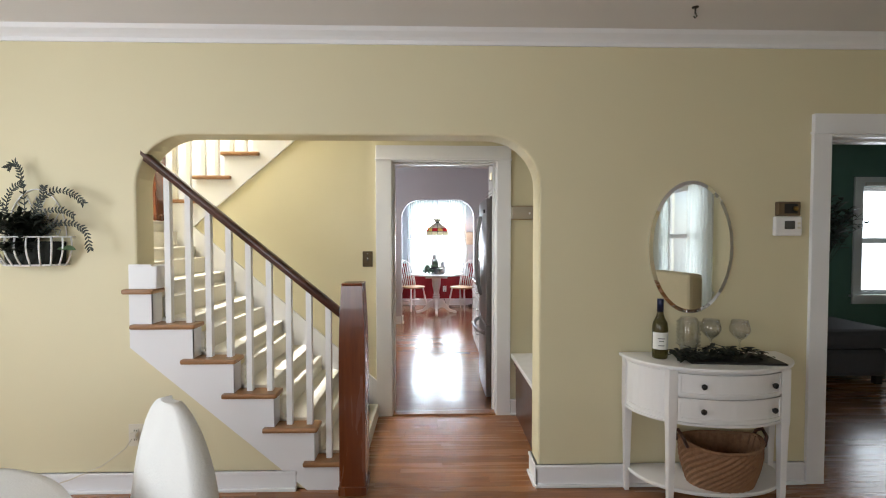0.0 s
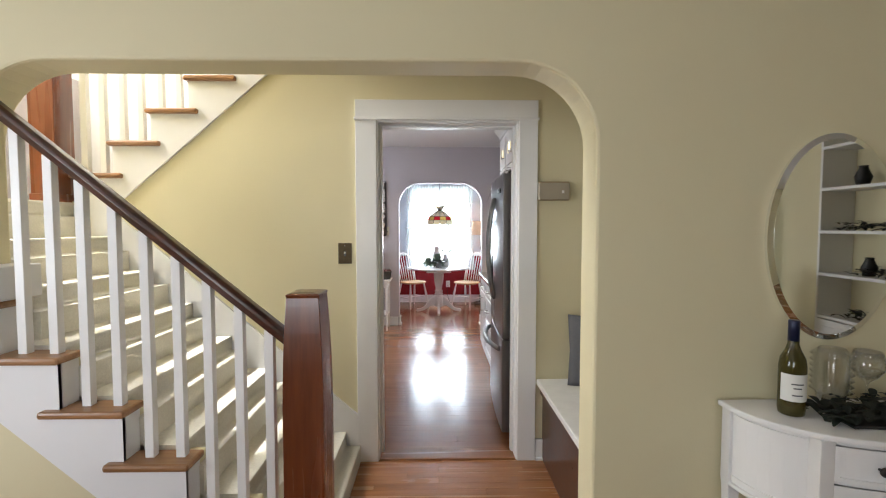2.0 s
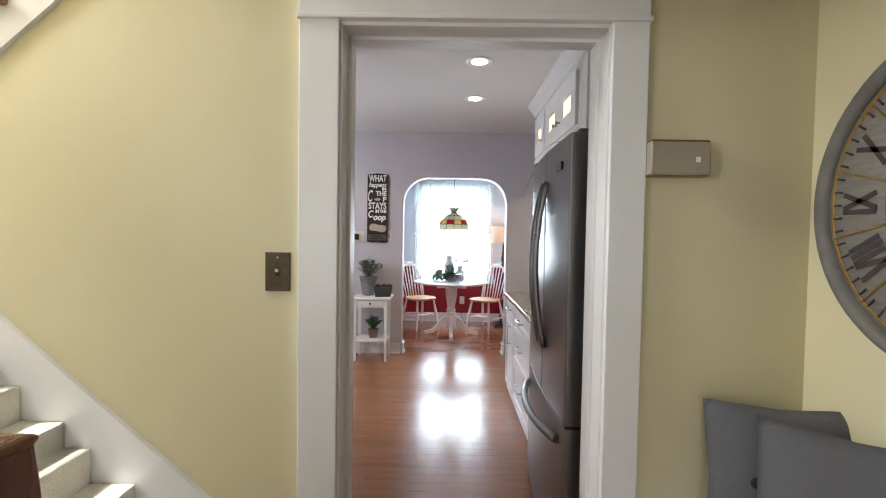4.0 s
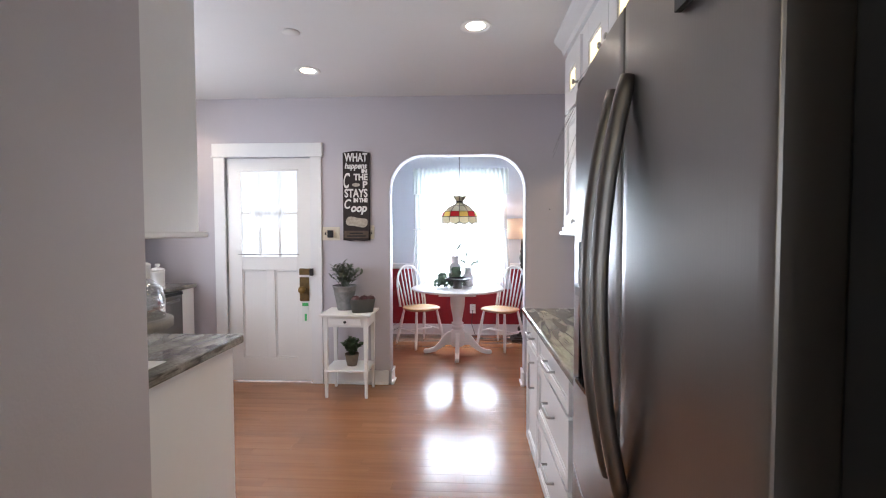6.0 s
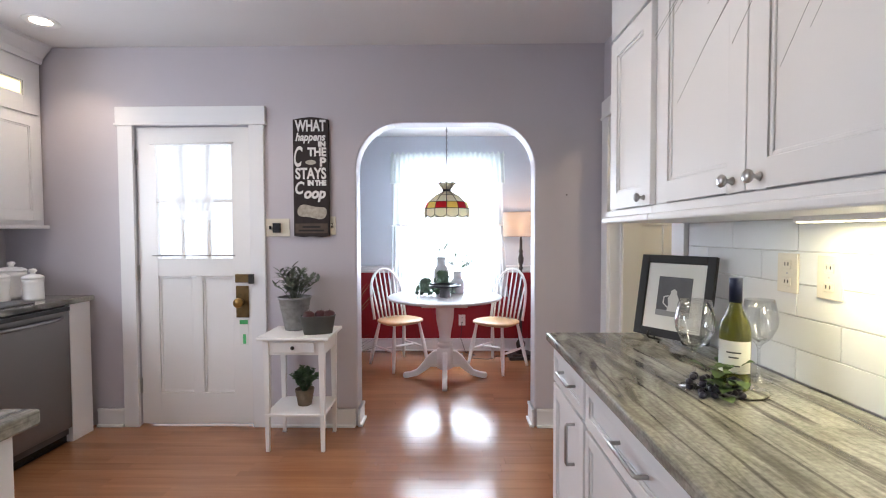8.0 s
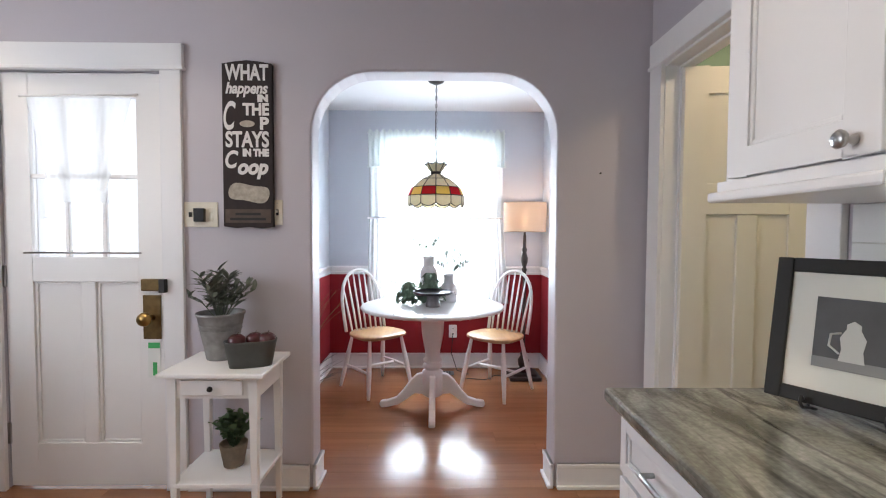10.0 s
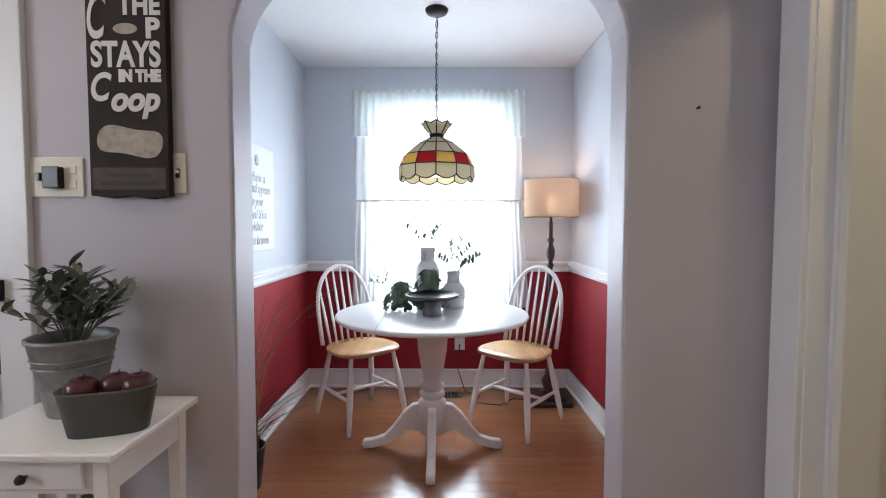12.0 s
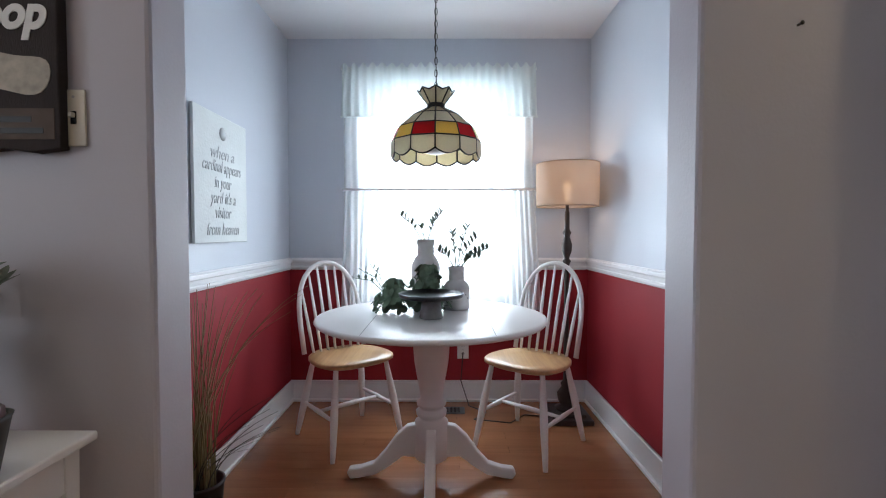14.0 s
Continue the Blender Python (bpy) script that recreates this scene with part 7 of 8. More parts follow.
# small fixed things
e = thing("wall_hook", "tiny dark nail in the grey wall", "nail", (1.325, BACK_Y, 1.565))
bm = bmesh.new()
lathe(bm, [(0.003, 0), (0.003, 0.012), (0.005, 0.013), (0.0, 0.014)], seg=8)
bmesh.ops.rotate(bm, verts=bm.verts, matrix=Matrix.Rotation(radians(90), 3, "X"))
part("pin", bm, IRON, e)
e = thing("ceiling_cover", "small round white cover plate on the kitchen ceiling", "ceiling cover", (-0.44, 7.22, 2.56))
bm = bmesh.new()
lathe(bm, [(0.0, -0.008), (0.045, -0.008), (0.052, -0.004), (0.052, -0.0005), (0.0, -0.0005)], seg=28)
part("disc", bm, CEIL, e)
strip = thing("cabinet_light", "slim warm light strip under the wall cabinet", "cabinet light", (1.45, 6.50, 1.352))
boxpart("housing", (-0.03, 0.03, -0.16, 0.16, -0.014, 0.0), WHITE, strip)
boxpart("lens", (-0.025, 0.025, -0.155, 0.155, -0.0165, -0.0142), emit("strip_glow", (1.0, 0.84, 0.50), 6.0), strip, "glowing warm strip")
lamp = new("cabinet_light_lamp", bpy.data.lights.new("cabinet_light_lamp", "AREA"))
lamp.data.shape, lamp.data.size, lamp.data.size_y, lamp.data.energy, lamp.data.color = "RECTANGLE", 0.05, 0.31, 3.2, (1.0, 0.86, 0.50)
lamp.matrix_world = look((1.45, 6.50, 1.333), (1.45, 6.5001, 0.9))


# open panelled door of the side room
def side_door():
    d = thing("door_side", "cream panelled door standing open into the side room", "door", (RIGHT_X + 0.11, 8.40, 0))
    d["kind"] = "structure"
    CREAM = mat("cream_door_paint", (0.77, 0.745, 0.68), 0.45, vary=0.03, scale=4)
    w, h = 0.58, 2.02
    bm = bmesh.new()
    s = 0.105
    m = w / 2
    for a, b, c, e in ((0.0, s, 0.01, h), (w - s, w, 0.01, h), (s, w - s, 0.01, 0.22), (s, w - s, h - 0.12, h), (s, w - s, 1.36, 1.50), (m - 0.045, m + 0.045, 0.22, 1.36)):
        cube(bm, a, b, -0.035, 0.0, c, e)
    bmesh.ops.remove_doubles(bm, verts=bm.verts, dist=1e-5)
    part("slab", bm, CREAM, d, bevel=0.004)
    for a, b, c, e in ((s, w - s, 1.50, h - 0.12), (s, m - 0.045, 0.22, 1.36), (m + 0.045, w - s, 0.22, 1.36)):
        boxpart("panel", (a, b, -0.022, -0.010, c, e), CREAM, d)
    d.matrix_basis = pose(RIGHT_X + 0.068, 8.408, 0, 0, 0, -3)


side_door()
lamp = new("side_room_lamp", bpy.data.lights.new("side_room_lamp", "POINT"))
lamp.data.energy, lamp.data.color, lamp.data.shadow_soft_size = 22, (1.0, 0.74, 0.45), 0.10
lamp.matrix_world = pose(2.35, 7.6, 2.42)
e = thing("ceiling_light", "small round ceiling light of the side room, lit", "ceiling light", (2.35, 7.6, 2.6))
bm = bmesh.new()
lathe(bm, [(0.0, -0.06), (0.06, -0.055), (0.10, -0.03), (0.11, -0.0005), (0.0, -0.0005)], seg=28)
part("globe", bm, emit("warm_globe", (1.0, 0.8, 0.55), 6.0), e)

# ---- dining room things ----
def half_disc(bm, r, depth, z0, z1, y_back, cx, n=28, inset=0.0):
    pts = [(cx - r + inset, y_back)] + [(cx - (r - inset) * math.cos(math.pi * i / n), y_back - (depth - inset) * math.sin(math.pi * i / n) ** 0.8) for i in range(1, n)] + [(cx + r - inset, y_back)]
    prism(bm, pts, 2, z0, z1)


def console():
    e = thing("console_table", "white half-moon console table with two drawers", "console table")
    cx, yb, R, D = 1.955, ARCH_Y - 0.022, 0.462, 0.375
    bm = bmesh.new()
    half_disc(bm, R, D, 0.772, 0.792, yb, cx)
    part("tabletop", bm, WHITE, e, bevel=0.006)
    bm = bmesh.new()
    half_disc(bm, R - 0.03, D - 0.03, 0.50, 0.772, yb, cx)
    body = part("body", bm, WHITE, e)
    bm = bmesh.new()
    half_disc(bm, R - 0.02, D - 0.02, 0.488, 0.503, yb, cx)
    part("lower_bead", bm, WHITE, e, bevel=0.004)
    bm = bmesh.new()
    half_disc(bm, R - 0.045, D - 0.045, 0.118, 0.138, yb, cx)
    part("shelf", bm, WHITE, e, bevel=0.005)

    def curve(u, g=0.0):
        a = math.pi * u
        return cx - (R - 0.03 + g) * math.cos(a), yb - (D - 0.03 + g) * abs(math.sin(a)) ** 0.8
    for z0, z1 in ((0.645, 0.755), (0.515, 0.630)):
        bm = bmesh.new()
        for g, u0, u1, a0, a1 in ((0.006, 0.285, 0.715, z0, z1), (0.011, 0.285, 0.715, z0, z0 + 0.012), (0.011, 0.285, 0.715, z1 - 0.012, z1), (0.011, 0.285, 0.30, z0, z1), (0.011, 0.70, 0.715, z0, z1)):
            n = 16 if u1 - u0 > 0.1 else 2
            us = [u0 + (u1 - u0) * i / n for i in range(n + 1)]
            f = [[bm.verts.new((*curve(u, k), z)) for u in us] for k, z in ((g, a0), (g, a1), (-0.01, a1), (-0.01, a0))]
            for r0, r1 in zip(f, f[1:] + f[:1]):
                for i in range(n):
                    bm.faces.new((r0[i], r0[i + 1], r1[i + 1], r1[i]))
            for i in (0, n):
                bm.faces.new([r[i] for r in f])
        d = part("drawer", bm, WHITE, e)
        for u in (0.375, 0.655):
            x, y = curve(u, 0.008)
            bm = bmesh.new()
            lathe(bm, [(0.004, 0), (0.005, 0.010), (0.014, 0.016), (0.015, 0.022), (0.008, 0.028), (0.0, 0.029)], seg=14)
            bmesh.ops.rotate(bm, verts=bm.verts, matrix=Matrix.Rotation(radians(90), 3, "X"))
            bmesh.ops.translate(bm, verts=bm.verts, vec=(x, y, (z0 + z1) / 2))
            part("knob", bm, IRON, d, "dark round knob")
    for u in (0.0, 0.262, 0.738, 1.0):
        x, y = curve(u, 0.004)
        if u in (0.0, 1.0):
            y = yb - 0.022
            x += 0.018 if u == 0 else -0.018
        bm = bmesh.new()
        rings = []
        for w, z in ((0.013, 0.0), (0.021, 0.46), (0.024, 0.50), (0.024, 0.772)):
            rings.append([bm.verts.new((x + sx * w, y + sy * w, z)) for sx, sy in ((-1, -1), (1, -1), (1, 1), (-1, 1))])
        for a, b in zip(rings, rings[1:]):
            for k in range(4):
                bm.faces.new((a[k], a[(k + 1) % 4], b[(k + 1) % 4], b[k]))
        bm.faces.new(rings[0][::-1])
        bm.faces.new(rings[-1])
        part("leg", bm, WHITE, e, bevel=0.003)
    for u0, u1 in ((0.03, 0.235), (0.765, 0.97)):
        us = [u0 + (u1 - u0) * i / 8 for i in range(9)]
        for a0, a1 in ((0.515, 0.53), (0.742, 0.757)):
            bm = bmesh.new()
            f = [[bm.verts.new((*curve(u, k), z)) for u in us] for k, z in ((0.005, a0), (0.005, a1), (-0.01, a1), (-0.01, a0))]
            for r0, r1 in zip(f, f[1:] + f[:1]):
                for i in range(8):
                    bm.faces.new((r0[i], r0[i + 1], r1[i + 1], r1[i]))
            part("side_bead", bm, WHITE, e)


console()


def oval_mirror():
    e = thing("wall_mirror", "oval frameless wall mirror with a bright edge", "mirror", (1.912, ARCH_Y, 1.395))
    rx, rz_, n = 0.247, 0.382, 64

    def ring(bm, k, y):
        return [bm.verts.new(((rx - k) * math.cos(2 * math.pi * i / n), y, (rz_ - k) * math.sin(2 * math.pi * i / n))) for i in range(n)]
    bm = bmesh.new()
    a, b, c, d = ring(bm, 0.0, -0.010), ring(bm, 0.0, -0.016), ring(bm, 0.022, -0.0205), ring(bm, 0.0, -0.001)
    for p, q in ((d, a), (a, b), (b, c)):
        for i in range(n):
            bm.faces.new((p[i], p[(i + 1) % n], q[(i + 1) % n], q[i]))
    part("bevel_edge", bm, MIRROR, e, "bright bevelled mirror edge")
    bm = bmesh.new()
    bm.faces.new(ring(bm, 0.0215, -0.0206))
    r = bmesh.ops.extrude_face_region(bm, geom=list(bm.faces))
    bmesh.ops.translate(bm, verts=[g for g in r["geom"] if isinstance(g, bmesh.types.BMVert)], vec=(0, 0.004, 0))
    part("glass", bm, MIRROR, e, "silvered mirror glass")


oval_mirror()

wine_bottle(1.665, 3.47, 0.792, 0.325, DARKGLASS, "dark wine bottle with white label on the console", -15)
e = thing("serving_tray", "flat black tray lying on the console", "tray", (2.02, 3.42, 0.792), rz=-6)
bm = bmesh.new()
cube(bm, -0.24, 0.24, -0.10, 0.10, 0.0, 0.010, 0.003)
part("board", bm, IRON, e)
e = thing("greenery", "dark leafy garland lying over the tray", "greenery", (1.98, 3.43, 0.802))
rd = random.Random(11)
bm = bmesh.new()
for k in range(150):
    a = rd.uniform(0, 6.28)
    x = rd.uniform(-0.26, 0.22)
    leaf_mesh(bm, (x, rd.uniform(-0.07, 0.07), rd.uniform(0.0, 0.045) * (1 - (x / 0.3) ** 2)), (math.cos(a), math.sin(a), rd.uniform(-0.1, 0.9)), rd.uniform(0.04, 0.075), rd.uniform(0.02, 0.035), 0.8)
tube(bm, [(-0.25, 0, 0.01), (-0.1, 0.02, 0.02), (0.05, -0.02, 0.02), (0.2, 0.02, 0.01)], 0.004, 6)
part("leaves", bm, foliage("very_dark_leaf", (0.016, 0.020, 0.014)), e)
for k, (x, y) in enumerate(((1.985, 3.53), (2.13, 3.50))):
    wine_glass(x, y, 0.792, 0.20, 0.052, "clear stemmed glass standing on the console", "glasses on the console")
e = thing("wire_cage_vase", "clear ribbed glass jar on the console", "jar", (1.86, 3.535, 0.792))
bm = bmesh.new()
prof = [(0.0, 0.0), (0.04, 0.0), (0.045, 0.05)]
for i in range(14):
    prof.append((0.058 + 0.006 * math.cos(i * math.pi), 0.06 + i * 0.0105))
prof += [(0.04, 0.21), (0.037, 0.21), (0.05, 0.19), (0.05, 0.07), (0.038, 0.01), (0.0, 0.01)]
lathe(bm, prof, seg=32)
part("jar_body", bm, CLEAR, e)


def basket():
    e = thing("wicker_basket", "brown woven wicker basket on the console shelf", "basket", (1.965, 3.40, 0.138))
    WICK = mat("brown_wicker", (0.25, 0.13, 0.065), 0.75, vary=0.45, scale=60, bump=0.8, bump_scale=90)
    bm = bmesh.new()
    n = 56
    rings = []
    for j in range(15):
        u = j / 14
        z = 0.21 * u
        s = 0.80 + 0.20 * math.sin(u * 1.9)
        ring = []
        for i in range(n):
            a = 2 * math.pi * i / n
            k = 1 + 0.018 * (1 if (i + j) % 2 else -1)
            ring.append(bm.verts.new((0.215 * s * k * math.cos(a), 0.145 * s * k * math.sin(a), z + 0.03 * u * abs(math.cos(a)) ** 4)))
        rings.append(ring)
    inner = [bm.verts.new((v.co.x * 0.93, v.co.y * 0.93, v.co.z)) for v in rings[-1]]
    low = [bm.verts.new((v.co.x * 0.85, v.co.y * 0.85, 0.02)) for v in rings[0]]
    for a, b in zip(rings + [inner], rings[1:] + [inner, low]):
        if a is b:
            continue
        for i in range(n):
            bm.faces.new((a[i], a[(i + 1) % n], b[(i + 1) % n], b[i]))
    bm.faces.new(rings[0][::-1])
    bm.faces.new(low)
    part("woven_body", bm, WICK, e)
    bm = bmesh.new()
    tube(bm, [(0.213 * math.cos(2 * math.pi * i / 40), 0.143 * math.sin(2 * math.pi * i / 40), 0.212 + 0.03 * abs(math.cos(2 * math.pi * i / 40)) ** 4) for i in range(41)], 0.009, 8)
    part("rim", bm, WICK, e, "braided wicker rim")
    for s in (-1, 1):
        bm = bmesh.new()
        tube(bm, [(s * 0.205, -0.05, 0.21), (s * 0.225, -0.04, 0.26), (s * 0.23, 0, 0.285), (s * 0.225, 0.04, 0.26), (s * 0.205, 0.05, 0.21)], 0.009, 8)
        part("handle", bm, RAILWOOD, e, "dark wicker handle")


basket()

e = thing("thermostat", "white wall thermostat with a grey display", "thermostat", (2.475, ARCH_Y, 1.517))
bm = bmesh.new()
cube(bm, -0.08, 0.08, -0.026, 0, -0.057, 0.057, 0.008)
part("case", bm, WHITE, e)
boxpart("display", (-0.025, 0.035, -0.0275, -0.025, -0.018, 0.03), DARKSTEEL, e, "dark grey display")
for z in (-0.01, 0.015):
    boxpart("button", (0.05, 0.068, -0.028, -0.025, z - 0.006, z + 0.006), IVORY, e, "", 0.002)
e = thing("thermostat", "old brown and brass wall thermostat", "thermostat", (2.474, ARCH_Y, 1.617))
bm = bmesh.new()
cube(bm, -0.066, 0.066, -0.03, 0, -0.04, 0.04, 0.005)
part("case", bm, mat("bronze_cover", (0.17, 0.12, 0.075), 0.4, 0.5, vary=0.2), e)
boxpart("face", (-0.03, 0.045, -0.032, -0.0295, -0.028, 0.028), IRON, e, "dark face")
bm = bmesh.new()
lathe(bm, [(0.013, 0), (0.013, 0.012), (0.010, 0.016), (0.0, 0.016)], seg=18)
bmesh.ops.rotate(bm, verts=bm.verts, matrix=Matrix.Rotation(radians(90), 3, "X"))
bmesh.ops.translate(bm, verts=bm.verts, vec=(0.03, -0.03, 0))
part("dial", bm, BRASS, e, "small brass dial")


def wall_planter():
    e = thing("wall_planter", "white wire wall basket with a dark trailing plant", "plant", (-1.785, ARCH_Y, 1.30))
    WIRE = WHITE
    rim, n = 0.205, 18
    for z, r, d in ((0.0, 0.17, 0.10), (0.155, 0.205, 0.13)):
        bm = bmesh.new()
        tube(bm, [(-r * math.cos(math.pi * i / n), -0.004 - d * math.sin(math.pi * i / n), z) for i in range(n + 1)] + [(-r, -0.004, z)], 0.005, 6)
        part("hoop", bm, WIRE, e)
    for i in range(11):
        a = math.pi * (i + 0.3) / 11
        bm = bmesh.new()
        tube(bm, [((0.17 + 0.035 * u + 0.02 * math.sin(math.pi * u)) * -math.cos(a), -0.004 - (0.10 + 0.03 * u + 0.02 * math.sin(math.pi * u)) * math.sin(a), 0.155 * u) for u in [j / 6 for j in range(7)]], 0.0045, 6, flat=1.6)
        part("wire", bm, WIRE, e)
    bm = bmesh.new()
    tube(bm, [(-0.16 * math.cos(math.pi * i / n), -0.006, 0.16 + 0.26 * math.sin(math.pi * i / n)) for i in range(n + 1)], 0.004, 6)
    part("back_arch", bm, WIRE, e)
    for k in range(-3, 4):
        for s in (-1, 1):
            x0 = k * 0.055
            x1 = x0 + s * 0.11
            f = lambda x: 0.16 + 0.26 * math.sqrt(max(0.0, 1 - (x / 0.16) ** 2))
            if abs(x0) < 0.155:
                xe = max(-0.13, min(0.13, x1))
                bm = bmesh.new()
                tube(bm, [(x0, -0.006, 0.16), (xe, -0.006, min(f(xe), 0.16 + 0.22 * abs(xe - x0) / 0.11))], 0.0025, 5)
                part("lattice", bm, WIRE, e)
    bm = bmesh.new()
    half = [(-0.16 * math.cos(math.pi * i / n), -0.012 - 0.09 * math.sin(math.pi * i / n)) for i in range(n + 1)]
    prism(bm, half, 2, 0.006, 0.13)
    part("liner", bm, mat("dark_moss_liner", (0.016, 0.018, 0.014), 0.9, vary=0.6, scale=30, bump=0.8), e, "dark mossy liner")
    DK = foliage("dark_fern_leaf", (0.014, 0.020, 0.012))
    r2 = random.Random(5)

    def frond(pts, ll):
        bm = bmesh.new()
        pts = [Vector(p) for p in pts]
        path = []
        for i in range(len(pts) - 1):
            for u in range(6):
                t = u / 6
                p0, p1, p2, p3 = pts[max(i - 1, 0)], pts[i], pts[i + 1], pts[min(i + 2, len(pts) - 1)]
                path.append(0.5 * ((2 * p1) + (p2 - p0) * t + (2 * p0 - 5 * p1 + 4 * p2 - p3) * t * t + (3 * p1 - p0 - 3 * p2 + p3) * t ** 3))
        path.append(pts[-1])
        tube(bm, path, 0.0028, 5, 0.001)
        for i in range(3, len(path)):
            d = (path[i] - path[i - 1]).normalized()
            for s in (-1, 1):
                side = Vector((-d.z, 0, d.x)) * s
                leaf_mesh(bm, path[i], d * 0.9 + side + Vector((0, -0.25, 0)), ll * 1.25 * r2.uniform(0.6, 1.1), 0.010, 0.15, Vector((0, -1, 0)))
        part("frond", bm, DK, e)
    frond(((-0.02, -0.06, 0.14), (-0.01, -0.07, 0.30), (-0.03, -0.06, 0.47), (-0.06, -0.06, 0.55), (-0.09, -0.07, 0.53)), 0.028)
    frond(((0.0, -0.06, 0.14), (0.06, -0.08, 0.32), (0.15, -0.08, 0.40), (0.25, -0.08, 0.39), (0.31, -0.08, 0.34)), 0.026)
    frond(((0.02, -0.07, 0.13), (0.12, -0.1, 0.21), (0.24, -0.1, 0.23), (0.32, -0.09, 0.19), (0.35, -0.09, 0.09)), 0.026)
    frond(((-0.04, -0.07, 0.14), (-0.1, -0.1, 0.32), (-0.17, -0.1, 0.36), (-0.23, -0.1, 0.26)), 0.026)
    frond(((-0.04, -0.07, 0.13), (-0.15, -0.1, 0.22), (-0.28, -0.1, 0.24), (-0.36, -0.1, 0.18)), 0.026)
    frond(((0.0, -0.07, 0.13), (0.09, -0.1, 0.27), (0.19, -0.1, 0.30), (0.27, -0.1, 0.27)), 0.026)
    frond(((-0.03, -0.07, 0.14), (-0.08, -0.1, 0.28), (-0.06, -0.1, 0.39), (0.0, -0.1, 0.44)), 0.026)
    frond(((0.03, -0.07, 0.13), (0.06, -0.1, 0.25), (0.10, -0.1, 0.34), (0.12, -0.1, 0.42)), 0.026)
    sprig_bush(e, 0.0, -0.07, 0.11, 60, 9, 0.17, 0.17, 0.075, 0.020, DK, "foliage", 0.6)
    sprig_bush(e, -0.02, -0.08, 0.05, 26, 8, 0.08, 0.15, 0.06, 0.022, DK, "foliage", 0.7)
    bm = bmesh.new()
    leaf_mesh(bm, (0.15, -0.06, 0.09), (1, -0.2, 0.05), 0.12, 0.05, 0.25, Vector((0, -0.6, 1)))
    part("broad_leaf", bm, IVY, e)


wall_planter()


def parsons_chair():
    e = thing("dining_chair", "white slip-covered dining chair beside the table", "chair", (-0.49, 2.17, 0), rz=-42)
    CL = mat("white_slipcover", (0.74, 0.73, 0.70), 0.9, vary=0.05, scale=10, bump=0.4, bump_scale=120)
    bm = bmesh.new()
    cube(bm, -0.24, 0.24, -0.26, 0.20, 0.06, 0.48, 0.03)
    part("seat_cover", bm, CL, e)
    bm = bmesh.new()
    prof = []
    n = 10
    rows = []
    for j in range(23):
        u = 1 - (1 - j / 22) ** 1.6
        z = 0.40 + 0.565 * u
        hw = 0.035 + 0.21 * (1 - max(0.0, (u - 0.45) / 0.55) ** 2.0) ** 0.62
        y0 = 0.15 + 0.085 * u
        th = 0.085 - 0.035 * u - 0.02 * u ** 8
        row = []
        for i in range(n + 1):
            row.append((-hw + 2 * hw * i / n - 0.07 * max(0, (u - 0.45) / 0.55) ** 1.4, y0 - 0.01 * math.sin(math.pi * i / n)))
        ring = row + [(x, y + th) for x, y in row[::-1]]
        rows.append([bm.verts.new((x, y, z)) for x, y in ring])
    m = len(rows[0])
    for a, b in zip(rows, rows[1:]):
        for i in range(m):
            bm.faces.new((a[i], a[(i + 1) % m], b[(i + 1) % m], b[i])).smooth = True
    bm.faces.new(rows[0][::-1])
    bm.faces.new(rows[-1])
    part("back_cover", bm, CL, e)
    for x in (-0.21, 0.21):
        for y in (-0.22, 0.19):
            boxpart("leg", (x - 0.02, x + 0.02, y - 0.02, y + 0.02, 0, 0.07), RAILWOOD, e)
    return e


parsons_chair()
e = thing("dining_table", "round dining table under a white cloth", "table", (-1.0, 1.85, 0))
bm = bmesh.new()
lathe(bm, [(0.0, 0.722), (0.585, 0.722), (0.585, 0.744), (0.0, 0.744)], seg=48)
part("tabletop", bm, WHITE, e)
bm = bmesh.new()
lathe(bm, [(0.25, 0), (0.24, 0.04), (0.07, 0.10), (0.06, 0.6), (0.12, 0.722), (0.0, 0.722)], seg=24)
part("pedestal", bm, WHITE, e)
t = thing("tablecloth", "white cotton cloth draped over the round table", "tablecloth", (-1.0, 1.85, 0))
bm = bmesh.new()
n = 96
rows = []
for r, z, w in ((0.02, 0.747, 0), (0.57, 0.747, 0), (0.595, 0.742, 0), (0.602, 0.72, 0.004), (0.605, 0.66, 0.006), (0.608, 0.60, 0.010)):
    rows.append([bm.verts.new(((r + w * math.sin(9 * a)) * math.cos(a), (r + w * math.sin(9 * a)) * math.sin(a), z)) for a in [2 * math.pi * i / n for i in range(n)]])
for a, b in zip(rows, rows[1:]):
    for i in range(n):
        bm.faces.new((a[i], a[(i + 1) % n], b[(i + 1) % n], b[i])).smooth = True
bm.faces.new(rows[0][::-1])
cl = part("cloth", bm, mat("white_cotton", (0.78, 0.77, 0.74), 0.9, vary=0.04, scale=12, bump=0.3, bump_scale=150), t)
so = cl.modifiers.new("thick", "SOLIDIFY")
so.thickness = 0.002
e = thing("power_cord", "thin white cord hanging from the wall outlet", "cord")
bm = bmesh.new()
tube(bm, [(-1.265, ARCH_Y - 0.02, 0.335), (-1.30, ARCH_Y - 0.05, 0.27), (-1.42, ARCH_Y - 0.06, 0.18), (-1.60, ARCH_Y - 0.05, 0.10), (-1.85, ARCH_Y - 0.06, 0.02), (-2.1, ARCH_Y - 0.06, 0.005)], 0.003, 6)
part("cable", bm, IVORY, e)
bm = bmesh.new()
cube(bm, -1.283, -1.247, ARCH_Y - 0.04, ARCH_Y - 0.009, 0.32, 0.35, 0.004)
part("plug", bm, IVORY, e)
e = thing("ceiling_hook", "small dark metal hook in the dining room ceiling", "hook", (1.74, 3.31, 2.61))
bm = bmesh.new()
